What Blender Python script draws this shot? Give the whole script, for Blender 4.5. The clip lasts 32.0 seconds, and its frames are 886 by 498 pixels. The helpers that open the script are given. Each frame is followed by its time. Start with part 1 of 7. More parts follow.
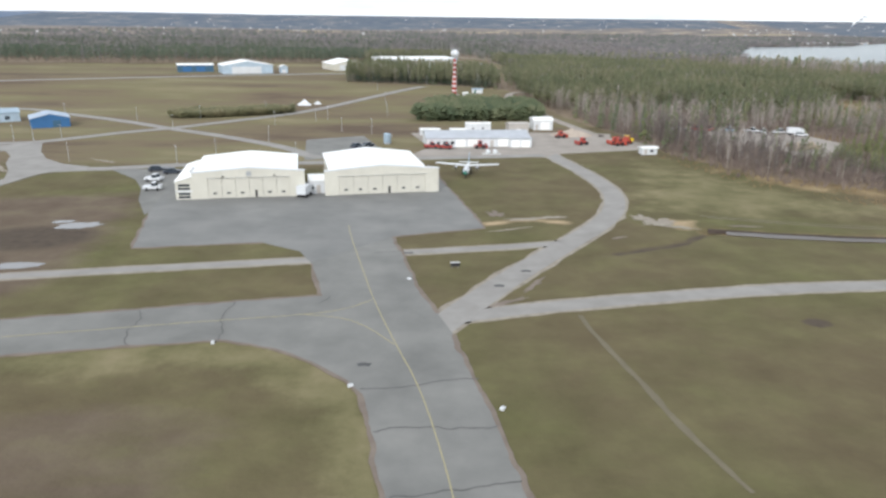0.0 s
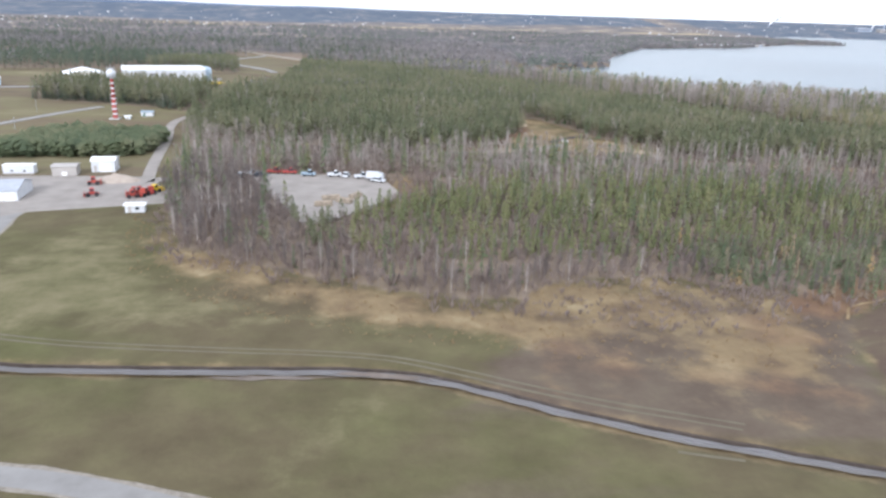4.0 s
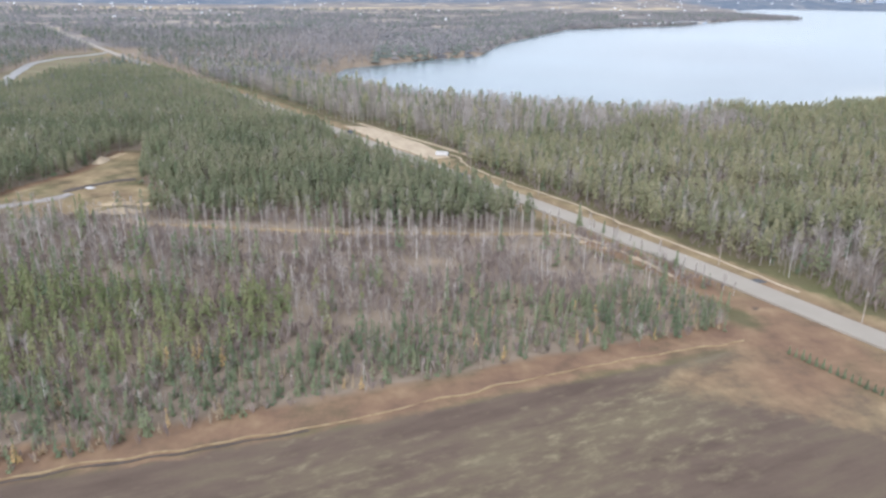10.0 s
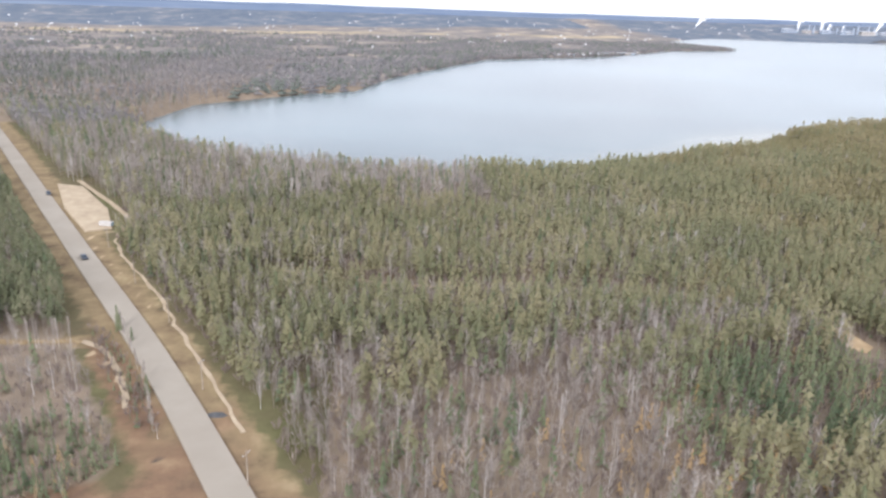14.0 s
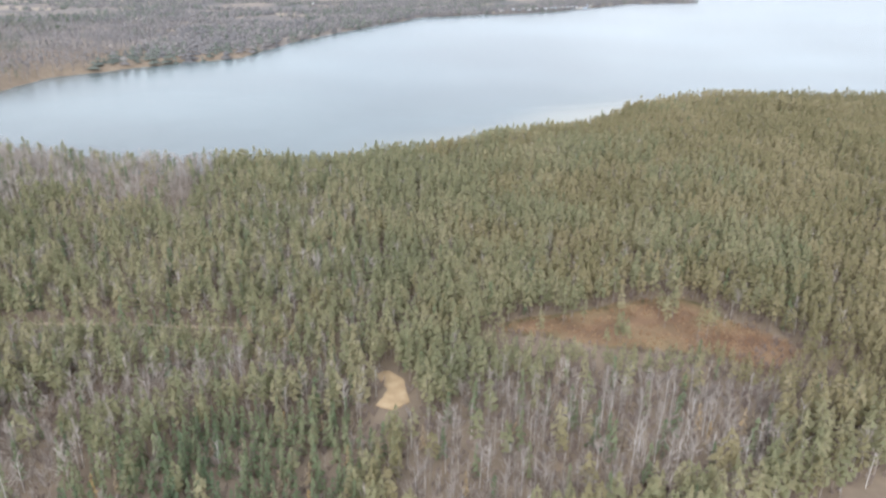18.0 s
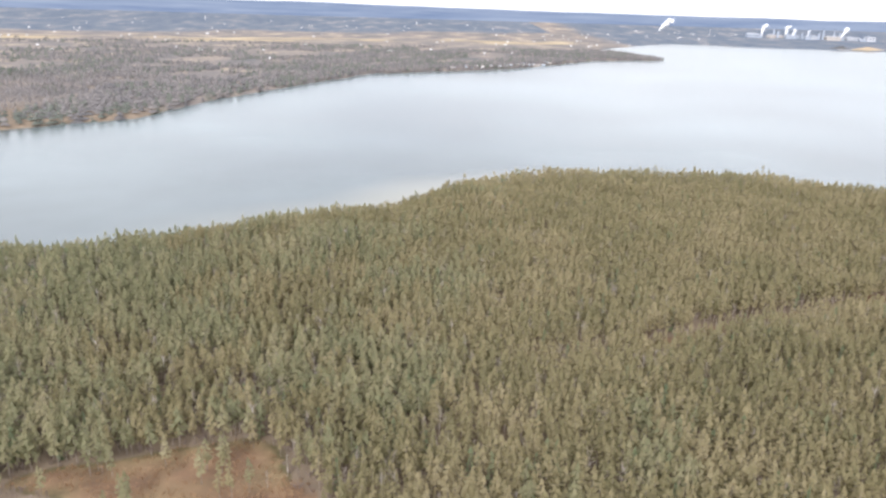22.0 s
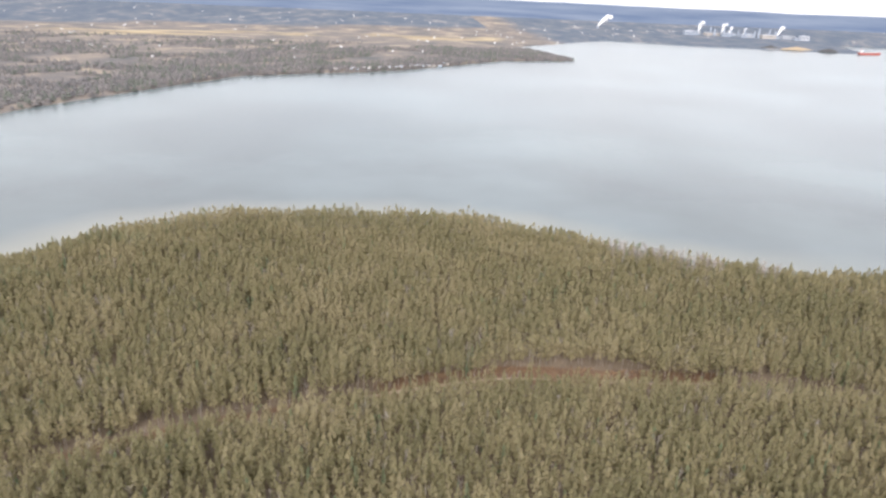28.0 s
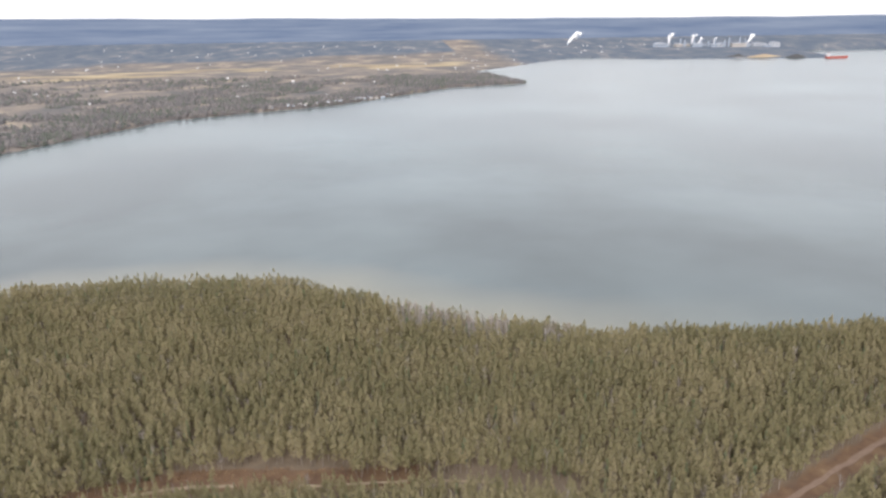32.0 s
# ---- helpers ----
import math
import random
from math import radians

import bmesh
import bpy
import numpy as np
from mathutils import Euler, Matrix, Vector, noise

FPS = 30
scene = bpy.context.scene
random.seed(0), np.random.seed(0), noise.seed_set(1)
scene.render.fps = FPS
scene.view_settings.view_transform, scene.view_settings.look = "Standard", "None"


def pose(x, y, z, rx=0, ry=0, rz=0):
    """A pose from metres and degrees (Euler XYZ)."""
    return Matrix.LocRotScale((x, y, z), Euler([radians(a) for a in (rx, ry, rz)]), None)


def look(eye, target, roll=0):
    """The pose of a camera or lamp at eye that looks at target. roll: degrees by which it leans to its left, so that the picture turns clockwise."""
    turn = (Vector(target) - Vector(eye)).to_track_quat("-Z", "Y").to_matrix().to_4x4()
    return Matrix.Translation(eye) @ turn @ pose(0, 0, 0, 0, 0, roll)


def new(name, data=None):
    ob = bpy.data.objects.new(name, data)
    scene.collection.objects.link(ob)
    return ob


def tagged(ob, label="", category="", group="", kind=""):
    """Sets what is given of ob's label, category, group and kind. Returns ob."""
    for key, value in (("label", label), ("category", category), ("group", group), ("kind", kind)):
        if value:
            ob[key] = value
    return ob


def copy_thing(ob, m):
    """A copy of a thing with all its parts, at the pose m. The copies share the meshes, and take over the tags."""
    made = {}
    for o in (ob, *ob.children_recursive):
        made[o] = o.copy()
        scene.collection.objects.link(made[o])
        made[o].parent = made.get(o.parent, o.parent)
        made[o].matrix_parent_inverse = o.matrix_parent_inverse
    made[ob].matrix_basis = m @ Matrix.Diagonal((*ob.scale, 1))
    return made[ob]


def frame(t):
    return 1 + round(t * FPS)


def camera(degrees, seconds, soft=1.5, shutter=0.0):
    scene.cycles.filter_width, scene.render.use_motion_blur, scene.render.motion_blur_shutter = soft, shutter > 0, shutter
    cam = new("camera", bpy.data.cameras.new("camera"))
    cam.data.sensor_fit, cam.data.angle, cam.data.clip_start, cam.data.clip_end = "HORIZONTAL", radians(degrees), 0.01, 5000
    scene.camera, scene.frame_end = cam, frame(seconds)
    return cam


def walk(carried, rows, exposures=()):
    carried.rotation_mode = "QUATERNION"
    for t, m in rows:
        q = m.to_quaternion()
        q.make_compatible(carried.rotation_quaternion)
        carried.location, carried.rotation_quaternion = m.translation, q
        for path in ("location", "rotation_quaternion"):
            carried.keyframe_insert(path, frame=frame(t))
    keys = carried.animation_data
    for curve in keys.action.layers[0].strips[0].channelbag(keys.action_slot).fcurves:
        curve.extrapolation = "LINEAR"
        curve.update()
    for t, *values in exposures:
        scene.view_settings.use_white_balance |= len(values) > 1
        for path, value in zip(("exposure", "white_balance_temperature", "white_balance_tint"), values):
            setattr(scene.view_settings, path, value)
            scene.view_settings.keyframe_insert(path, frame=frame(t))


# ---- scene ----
cam = camera(63.1, 32.0, 2.7)
PATH = [
    (0, (0.00, 0.00, 38.49), (-0.02, 95.33, 8.29), 0.73),
    (0.5, (16.20, 3.85, 40.73), (18.20, 99.05, 10.20), 1.99),
    (1, (32.44, 7.68, 42.91), (35.51, 102.88, 12.47), 1.54),
    (1.5, (48.73, 11.46, 44.97), (52.72, 106.72, 14.81), 1.49),
    (2, (65.13, 15.17, 46.85), (69.92, 110.45, 16.85), 0.52),
    (2.5, (81.64, 18.81, 48.51), (87.03, 114.07, 18.59), 0.07),
    (3, (98.20, 22.42, 50.01), (104.06, 117.62, 19.97), -0.11),
    (3.5, (114.74, 26.05, 51.40), (121.11, 120.98, 20.60), 1.05),
    (4, (131.18, 29.78, 52.76), (138.20, 124.58, 21.70), 1.74),
    (4.5, (147.47, 33.64, 54.15), (154.94, 128.38, 23.04), 0.17),
    (6.5, (211.79, 49.08, 60.26), (219.05, 143.52, 28.17), 0.44),
    (7, (227.90, 52.57, 62.00), (234.88, 146.95, 29.70), 0.56),
    (7.5, (244.11, 55.78, 63.85), (250.68, 150.08, 31.22), 0.50),
    (8, (260.42, 58.76, 65.80), (266.96, 152.92, 32.75), 0.59),
    (8.5, (276.81, 61.58, 67.83), (283.28, 155.70, 34.69), 0.54),
    (9, (293.28, 64.29, 69.93), (299.53, 158.38, 36.64), 0.68),
    (9.5, (309.83, 66.98, 72.08), (315.97, 160.95, 38.43), 0.47),
    (10, (326.44, 69.70, 74.27), (332.68, 163.50, 40.18), 0.67),
    (10.5, (343.11, 72.51, 76.48), (349.37, 166.15, 41.96), 1.10),
    (11, (359.84, 75.39, 78.71), (366.02, 169.13, 44.45), 1.25),
    (11.5, (376.61, 78.31, 80.94), (382.65, 172.59, 48.17), 0.93),
    (12, (393.43, 81.25, 83.19), (399.40, 175.75, 51.05), 1.08),
    (12.5, (410.30, 84.17, 85.42), (416.37, 178.79, 53.63), 1.11),
    (13, (427.21, 87.04, 87.64), (433.91, 181.74, 56.23), 1.32),
    (13.5, (444.16, 89.85, 89.85), (453.99, 184.36, 58.69), 1.68),
    (15.5, (512.59, 100.44, 98.48), (521.05, 194.30, 65.03), 1.27),
    (16, (529.91, 102.96, 100.58), (538.53, 196.75, 66.98), 1.23),
    (16.5, (547.34, 105.44, 102.66), (555.98, 199.27, 69.19), 2.71),
    (17, (564.86, 107.90, 104.75), (574.24, 201.46, 70.73), 2.04),
    (17.5, (582.46, 110.35, 106.85), (593.35, 203.09, 71.05), 2.11),
    (18, (600.12, 112.82, 108.98), (609.84, 205.04, 71.55), 1.00),
    (18.5, (617.82, 115.33, 111.18), (625.52, 208.27, 75.09), 1.67),
    (19, (635.55, 117.89, 113.45), (642.46, 212.02, 80.40), 1.16),
    (19.5, (653.29, 120.52, 115.81), (659.92, 215.14, 84.15), 1.39),
    (20, (671.05, 123.18, 118.27), (679.69, 217.83, 87.17), 2.09),
    (20.5, (688.83, 125.86, 120.83), (697.67, 220.51, 89.81), 2.34),
    (21, (706.64, 128.50, 123.46), (715.32, 223.14, 92.37), 2.41),
    (21.5, (724.49, 131.08, 126.19), (733.25, 225.79, 95.34), 2.35),
    (22, (742.39, 133.56, 128.99), (751.26, 228.00, 97.33), 1.70),
    (22.5, (760.34, 135.91, 131.87), (769.18, 230.34, 100.17), 0.74),
    (23, (778.33, 138.14, 134.81), (786.18, 233.19, 104.75), -0.24),
    (23.5, (796.37, 140.25, 137.79), (803.32, 235.55, 108.32), -0.41),
    (24, (814.42, 142.24, 140.80), (821.21, 237.70, 111.78), -0.47),
    (24.5, (832.49, 144.13, 143.81), (839.28, 239.42, 114.23), -0.46),
    (25, (850.57, 145.92, 146.81), (857.29, 241.25, 117.34), -0.51),
    (25.5, (868.64, 147.63, 149.78), (875.24, 243.02, 120.50), -0.14),
    (26, (886.72, 149.28, 152.72), (894.40, 244.34, 122.66), 0.97),
    (26.5, (904.80, 150.91, 155.63), (915.34, 245.96, 126.40), 1.73),
    (28.5, (977.34, 158.07, 166.99), (990.02, 250.54, 131.09), 2.61),
    (29, (995.58, 160.13, 169.76), (1008.53, 251.60, 131.49), 2.55),
    (29.5, (1013.87, 162.28, 172.51), (1026.29, 254.45, 135.78), 2.25),
    (30, (1032.23, 164.48, 175.25), (1044.52, 258.10, 142.33), 1.61),
    (30.5, (1050.67, 166.70, 177.98), (1063.11, 260.77, 146.42), 1.32),
    (31, (1069.17, 168.94, 180.70), (1081.84, 263.13, 149.60), 0.83),
    (31.5, (1087.71, 171.19, 183.41), (1100.28, 265.49, 152.59), 0.12),
    (32, (1106.28, 173.44, 186.13), (1118.00, 268.00, 155.76), -0.63),
]
EXPOSURES = [(0, 0.07, 6200, 9), (2, 0.09, 5990, 11), (3, 0.23, 5900, 13), (4, 0.34, 5810, 13), (7, 0.54, 5680, 12), (10, 0.50, 5700, 12), (11, 0.51, 5820, 11), (12, 0.54, 6000, 14), (13, 0.55, 6080, 15), (16, 0.58, 6000, 13), (19, 0.62, 6000, 11), (20, 0.68, 6300, 15), (21, 0.69, 6350, 15), (26, 0.76, 6450, 15), (29, 0.48, 6500, 15), (30, 0.45, 6500, 15), (31, 0.35, 6500, 15), (32, 0.25, 6500, 14)]
walk(cam, [(t, look(eye, target, roll)) for t, eye, target, roll in PATH], EXPOSURES)

# ---- sky and sun ----
SUN_ELEVATION, SUN_AZIMUTH = 28.0, 198.0     # azimuth clockwise from +y
world = bpy.data.worlds.new("sky")
scene.world = world
world.use_nodes = True
wn, wl = world.node_tree.nodes, world.node_tree.links
for n in list(wn):
    wn.remove(n)


def wnode(kind, **vals):
    n = wn.new(kind)
    for k, v in vals.items():
        n.inputs[k].default_value = v
    return n


w_out, w_bg = wn.new("ShaderNodeOutputWorld"), wnode("ShaderNodeBackground", Strength=1.1)
sky = wn.new("ShaderNodeTexSky")
sky.sky_type, sky.sun_disc = "NISHITA", False
sky.sun_elevation, sky.sun_rotation = radians(SUN_ELEVATION), radians(SUN_AZIMUTH)
sky_dim = wn.new("ShaderNodeVectorMath")
sky_dim.operation = "SCALE"
sky_dim.inputs["Scale"].default_value = 0.10
coord = wn.new("ShaderNodeTexCoord")
stretch = wn.new("ShaderNodeMapping")
stretch.inputs["Scale"].default_value = (1.2, 1.2, 9.0)
clouds = wnode("ShaderNodeTexNoise", Scale=2.2, Detail=5.0, Roughness=0.55)
cloud_tone = wn.new("ShaderNodeValToRGB")
cloud_tone.color_ramp.elements[0].position, cloud_tone.color_ramp.elements[0].color = 0.30, (0.805, 0.868, 0.942, 1)
cloud_tone.color_ramp.elements[1].position, cloud_tone.color_ramp.elements[1].color = 0.62, (1.25, 1.25, 1.25, 1)
veil = wn.new("ShaderNodeMix")
veil.data_type = "RGBA"
veil.inputs[0].default_value = 0.85
# distant hills, haze painted into their blue, that close the horizon beyond the built land
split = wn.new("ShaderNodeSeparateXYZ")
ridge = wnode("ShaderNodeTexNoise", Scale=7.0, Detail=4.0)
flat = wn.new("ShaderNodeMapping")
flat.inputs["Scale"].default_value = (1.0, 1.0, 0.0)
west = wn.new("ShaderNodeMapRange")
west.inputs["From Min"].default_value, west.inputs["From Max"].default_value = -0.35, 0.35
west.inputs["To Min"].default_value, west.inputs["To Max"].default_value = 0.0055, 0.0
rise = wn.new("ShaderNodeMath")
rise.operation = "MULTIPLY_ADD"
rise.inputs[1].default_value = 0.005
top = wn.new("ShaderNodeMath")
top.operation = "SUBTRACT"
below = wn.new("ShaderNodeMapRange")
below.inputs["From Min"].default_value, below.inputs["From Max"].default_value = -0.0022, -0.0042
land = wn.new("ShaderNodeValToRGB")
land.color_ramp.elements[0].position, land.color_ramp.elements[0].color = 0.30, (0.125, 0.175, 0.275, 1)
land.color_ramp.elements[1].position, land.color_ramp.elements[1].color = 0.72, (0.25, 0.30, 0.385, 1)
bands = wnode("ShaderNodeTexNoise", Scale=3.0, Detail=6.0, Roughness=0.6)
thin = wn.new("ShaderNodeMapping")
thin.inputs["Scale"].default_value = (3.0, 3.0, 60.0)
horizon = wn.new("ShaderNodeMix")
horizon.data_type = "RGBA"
wl.new(sky.outputs[0], sky_dim.inputs[0])
wl.new(coord.outputs["Generated"], stretch.inputs[0])
wl.new(stretch.outputs[0], clouds.inputs["Vector"])
wl.new(clouds.outputs["Fac"], cloud_tone.inputs[0])
wl.new(sky_dim.outputs[0], veil.inputs["A"])
wl.new(cloud_tone.outputs[0], veil.inputs["B"])
wl.new(coord.outputs["Generated"], split.inputs[0])
wl.new(coord.outputs["Generated"], flat.inputs[0])
wl.new(flat.outputs[0], ridge.inputs["Vector"])
wl.new(split.outputs["X"], west.inputs["Value"])
wl.new(ridge.outputs["Fac"], rise.inputs[0])
wl.new(west.outputs[0], rise.inputs[2])
wl.new(split.outputs["Z"], top.inputs[0])
wl.new(rise.outputs[0], top.inputs[1])
wl.new(top.outputs[0], below.inputs["Value"])
wl.new(coord.outputs["Generated"], thin.inputs[0])
wl.new(thin.outputs[0], bands.inputs["Vector"])
wl.new(bands.outputs["Fac"], land.inputs[0])
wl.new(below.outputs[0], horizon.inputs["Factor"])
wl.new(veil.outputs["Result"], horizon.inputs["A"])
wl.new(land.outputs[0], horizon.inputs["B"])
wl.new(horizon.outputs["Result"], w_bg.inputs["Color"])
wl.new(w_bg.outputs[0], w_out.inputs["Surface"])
sun = new("sun", bpy.data.lights.new("sun", "SUN"))
sun.data.energy, sun.data.angle, sun.data.color = 2.3, radians(22), (1.0, 0.97, 0.92)
az, el = radians(SUN_AZIMUTH), radians(SUN_ELEVATION)
to_sun = Vector((math.sin(az) * math.cos(el), math.cos(az) * math.cos(el), math.sin(el)))
sun.matrix_world = look(to_sun * 300, (0, 0, 0))

# ---- materials ----
def material(name, colours, scale=1.0, rough=0.85, metal=0.0, bump=0.0, bump_scale=8.0, island=0.0, object_random=0.0, spec=0.3, detail=5.0, leafy=0.0):
    """A surface whose colour wanders between the given ones with a noise of that size in metres, and fine relief."""
    m = bpy.data.materials.new(name)
    m.use_nodes = True
    nodes, links = m.node_tree.nodes, m.node_tree.links
    b = nodes["Principled BSDF"]
    b.inputs["Roughness"].default_value, b.inputs["Metallic"].default_value = rough, metal
    b.inputs["Specular IOR Level"].default_value = spec
    pos = nodes.new("ShaderNodeNewGeometry")
    n1 = nodes.new("ShaderNodeTexNoise")
    n1.inputs["Scale"].default_value, n1.inputs["Detail"].default_value, n1.inputs["Roughness"].default_value = 1.0 / scale, detail, 0.62
    links.new(pos.outputs["Position"], n1.inputs["Vector"])
    fac = n1.outputs["Fac"]
    if island or object_random:
        add = nodes.new("ShaderNodeMath")
        add.operation = "MULTIPLY_ADD"
        info = nodes.new("ShaderNodeObjectInfo")
        if island:
            tone, shift, wrap, mixed = nodes.new("ShaderNodeAttribute"), nodes.new("ShaderNodeMath"), nodes.new("ShaderNodeMath"), nodes.new("ShaderNodeMix")
            tone.attribute_name, wrap.operation = "tone", "FRACT"
            mixed.inputs["Factor"].default_value = 0.3
            links.new(tone.outputs["Fac"], shift.inputs[0])
            links.new(info.outputs["Random"], shift.inputs[1])
            links.new(shift.outputs[0], wrap.inputs[0])
            links.new(wrap.outputs[0], mixed.inputs["A"])
            links.new(pos.outputs["Random Per Island"], mixed.inputs["B"])
            links.new(mixed.outputs["Result"], add.inputs[0])
        else:
            links.new(info.outputs["Random"], add.inputs[0])
        add.inputs[1].default_value = island or object_random
        links.new(fac, add.inputs[2])
        off = nodes.new("ShaderNodeMath")
        off.operation = "SUBTRACT"
        links.new(add.outputs[0], off.inputs[0])
        off.inputs[1].default_value = (island or object_random) / 2
        fac = off.outputs[0]
    ramp = nodes.new("ShaderNodeValToRGB")
    els = ramp.color_ramp.elements
    while len(els) < len(colours):
        els.new(0.5)
    for i, c in enumerate(colours):
        els[i].position = 0.3 + 0.4 * i / max(1, len(colours) - 1)
        els[i].color = (*c, 1)
    links.new(fac, ramp.inputs[0])
    links.new(ramp.outputs[0], b.inputs["Base Color"])
    if leafy:
        thin, both = nodes.new("ShaderNodeBsdfTranslucent"), nodes.new("ShaderNodeMixShader")
        both.inputs[0].default_value = leafy
        links.new(ramp.outputs[0], thin.inputs["Color"])
        links.new(b.outputs[0], both.inputs[1])
        links.new(thin.outputs[0], both.inputs[2])
        links.new(both.outputs[0], nodes["Material Output"].inputs["Surface"])
    if bump:
        n2 = nodes.new("ShaderNodeTexNoise")
        n2.inputs["Scale"].default_value, n2.inputs["Detail"].default_value = bump_scale, 4.0
        links.new(pos.outputs["Position"], n2.inputs["Vector"])
        bp = nodes.new("ShaderNodeBump")
        bp.inputs["Strength"].default_value, bp.inputs["Distance"].default_value = bump, 0.3
        links.new(n2.outputs["Fac"], bp.inputs["Height"])
        links.new(bp.outputs[0], b.inputs["Normal"])
    return m


ASPHALT = material("asphalt", [(0.150, 0.149, 0.140), (0.186, 0.184, 0.173), (0.222, 0.218, 0.204)], 9.0, 0.85, bump=0.15)
HIGHWAY = material("highway_asphalt", [(0.258, 0.223, 0.178), (0.283, 0.246, 0.198), (0.313, 0.275, 0.223)], 22.0, 0.9, bump=0.1)
ASPHALT_NEW = material("apron_asphalt", [(0.154, 0.154, 0.149), (0.188, 0.187, 0.180), (0.224, 0.221, 0.211)], 11.0, 0.85, bump=0.1)
DIRT = material("dirt", [(0.15, 0.12, 0.10), (0.21, 0.175, 0.145)], 3.0, 0.95, bump=0.2)
ROAD = material("road_asphalt", [(0.225, 0.213, 0.198), (0.265, 0.252, 0.236), (0.305, 0.292, 0.272)], 5.0, 0.85, bump=0.15)
GRAVEL = material("gravel", [(0.25, 0.224, 0.198), (0.305, 0.274, 0.243), (0.35, 0.315, 0.282)], 7.0, 0.95, bump=0.3)
CRACK = material("tar", [(0.05, 0.05, 0.052), (0.09, 0.09, 0.09)], 1.0, 0.6)
TAR_WORN = material("worn_tar", [(0.075, 0.073, 0.070), (0.13, 0.127, 0.122)], 1.2, 0.7)
PAINT_YELLOW = material("yellow_paint", [(0.290, 0.262, 0.165), (0.375, 0.335, 0.195)], 1.0, 0.7)
SAND = material("sand", [(0.30, 0.235, 0.165), (0.38, 0.30, 0.205), (0.45, 0.365, 0.255)], 5.0, 0.95, bump=0.3)
# Pine needles: sunlight put into the eastern olive; western greens cooler, with haze.
NEEDLES_PINE = material("sunlit_olive_needles", [(0.252, 0.233, 0.132), (0.296, 0.266, 0.152), (0.336, 0.295, 0.173), (0.388, 0.336, 0.208)], 40.0, 0.85, island=0.34, spec=0.05, leafy=0.55)
NEEDLES_CEDAR = material("cedar_needles", [(0.178, 0.205, 0.100), (0.236, 0.255, 0.124), (0.312, 0.302, 0.162)], 20.0, 0.85, island=0.4, spec=0.05, leafy=0.5)
NEEDLES_GREEN = material("green_needles", [(0.240, 0.244, 0.147), (0.287, 0.283, 0.168), (0.335, 0.313, 0.190), (0.383, 0.346, 0.220)], 34.0, 0.85, island=0.34, spec=0.05, leafy=0.55)
NEEDLES_DEEP = material("deep_green_needles", [(0.159, 0.177, 0.110), (0.206, 0.220, 0.134), (0.255, 0.258, 0.161), (0.314, 0.296, 0.195)], 38.0, 0.85, island=0.36, spec=0.05, leafy=0.55)
NEEDLES_SPRUCE = material("spruce_needles", [(0.148, 0.186, 0.114), (0.204, 0.238, 0.139), (0.278, 0.288, 0.174)], 25.0, 0.8, island=0.45, spec=0.05, leafy=0.5)
# Dark, cool green for the airfield's woods; distance haze is part of this colour.
NEEDLES_DARK = material("dark_needles", [(0.099, 0.130, 0.101), (0.138, 0.169, 0.125), (0.189, 0.211, 0.151)], 30.0, 0.85, island=0.4, spec=0.05, leafy=0.4)
# Pines beyond the lake: a greyed green with distance haze in the colour.
HAZY_PINES = material("hazy_pines", [(0.105, 0.115, 0.100), (0.14, 0.148, 0.125)], 60.0, 0.9, island=0.3, spec=0.05)
NEEDLES_LARCH = material("larch_needles", [(0.27, 0.225, 0.175), (0.33, 0.27, 0.20), (0.39, 0.305, 0.20), (0.46, 0.325, 0.150)], 14.0, 0.8, island=0.3, spec=0.1, leafy=0.4)
TWIGS = material("bare_twigs", [(0.297, 0.258, 0.230), (0.381, 0.334, 0.298), (0.493, 0.440, 0.394)], 28.0, 0.85, island=0.4, spec=0.05, leafy=0.5)
GOLDEN = material("golden_larch_needles", [(0.38, 0.29, 0.20), (0.46, 0.33, 0.19), (0.54, 0.37, 0.17)], 9.0, 0.8, island=0.4, spec=0.1, leafy=0.4)
BRUSH = material("bare_brush", [(0.210, 0.168, 0.148), (0.263, 0.212, 0.188), (0.327, 0.269, 0.234)], 16.0, 0.9, island=0.3, spec=0.05, leafy=0.4)
RUSTY = material("rusty_brush", [(0.29, 0.185, 0.118), (0.37, 0.240, 0.145), (0.44, 0.325, 0.205)], 9.0, 0.9, island=0.5, spec=0.05, leafy=0.4)
GREY_TWIGS = material("dark_grey_twigs", [(0.165, 0.140, 0.130), (0.215, 0.185, 0.170), (0.285, 0.248, 0.225)], 20.0, 0.85, island=0.4, spec=0.05, leafy=0.5)
BARK_PALE = material("pale_bark", [(0.50, 0.46, 0.43), (0.76, 0.73, 0.70)], 4.0, 0.8, island=0.5, spec=0.1)
BARK = material("brown_bark", [(0.13, 0.10, 0.08), (0.20, 0.16, 0.13)], 3.0, 0.9, spec=0.1)
BARK_PINE = material("grey_pine_bark", [(0.24, 0.20, 0.17), (0.36, 0.31, 0.27)], 5.0, 0.9, spec=0.1)
# Bare woods greyed and cooled with distance: haze mixed into the twig colours.
HAZY_WOODS = material("far_woods", [(0.124, 0.120, 0.122), (0.160, 0.150, 0.148), (0.206, 0.188, 0.178)], 90.0, 0.9, island=0.35, spec=0.05)
HAZY_TWIGS = material("hazy_twigs", [(0.200, 0.193, 0.198), (0.269, 0.250, 0.247), (0.338, 0.309, 0.297)], 60.0, 0.9, island=0.4, spec=0.05, leafy=0.3)


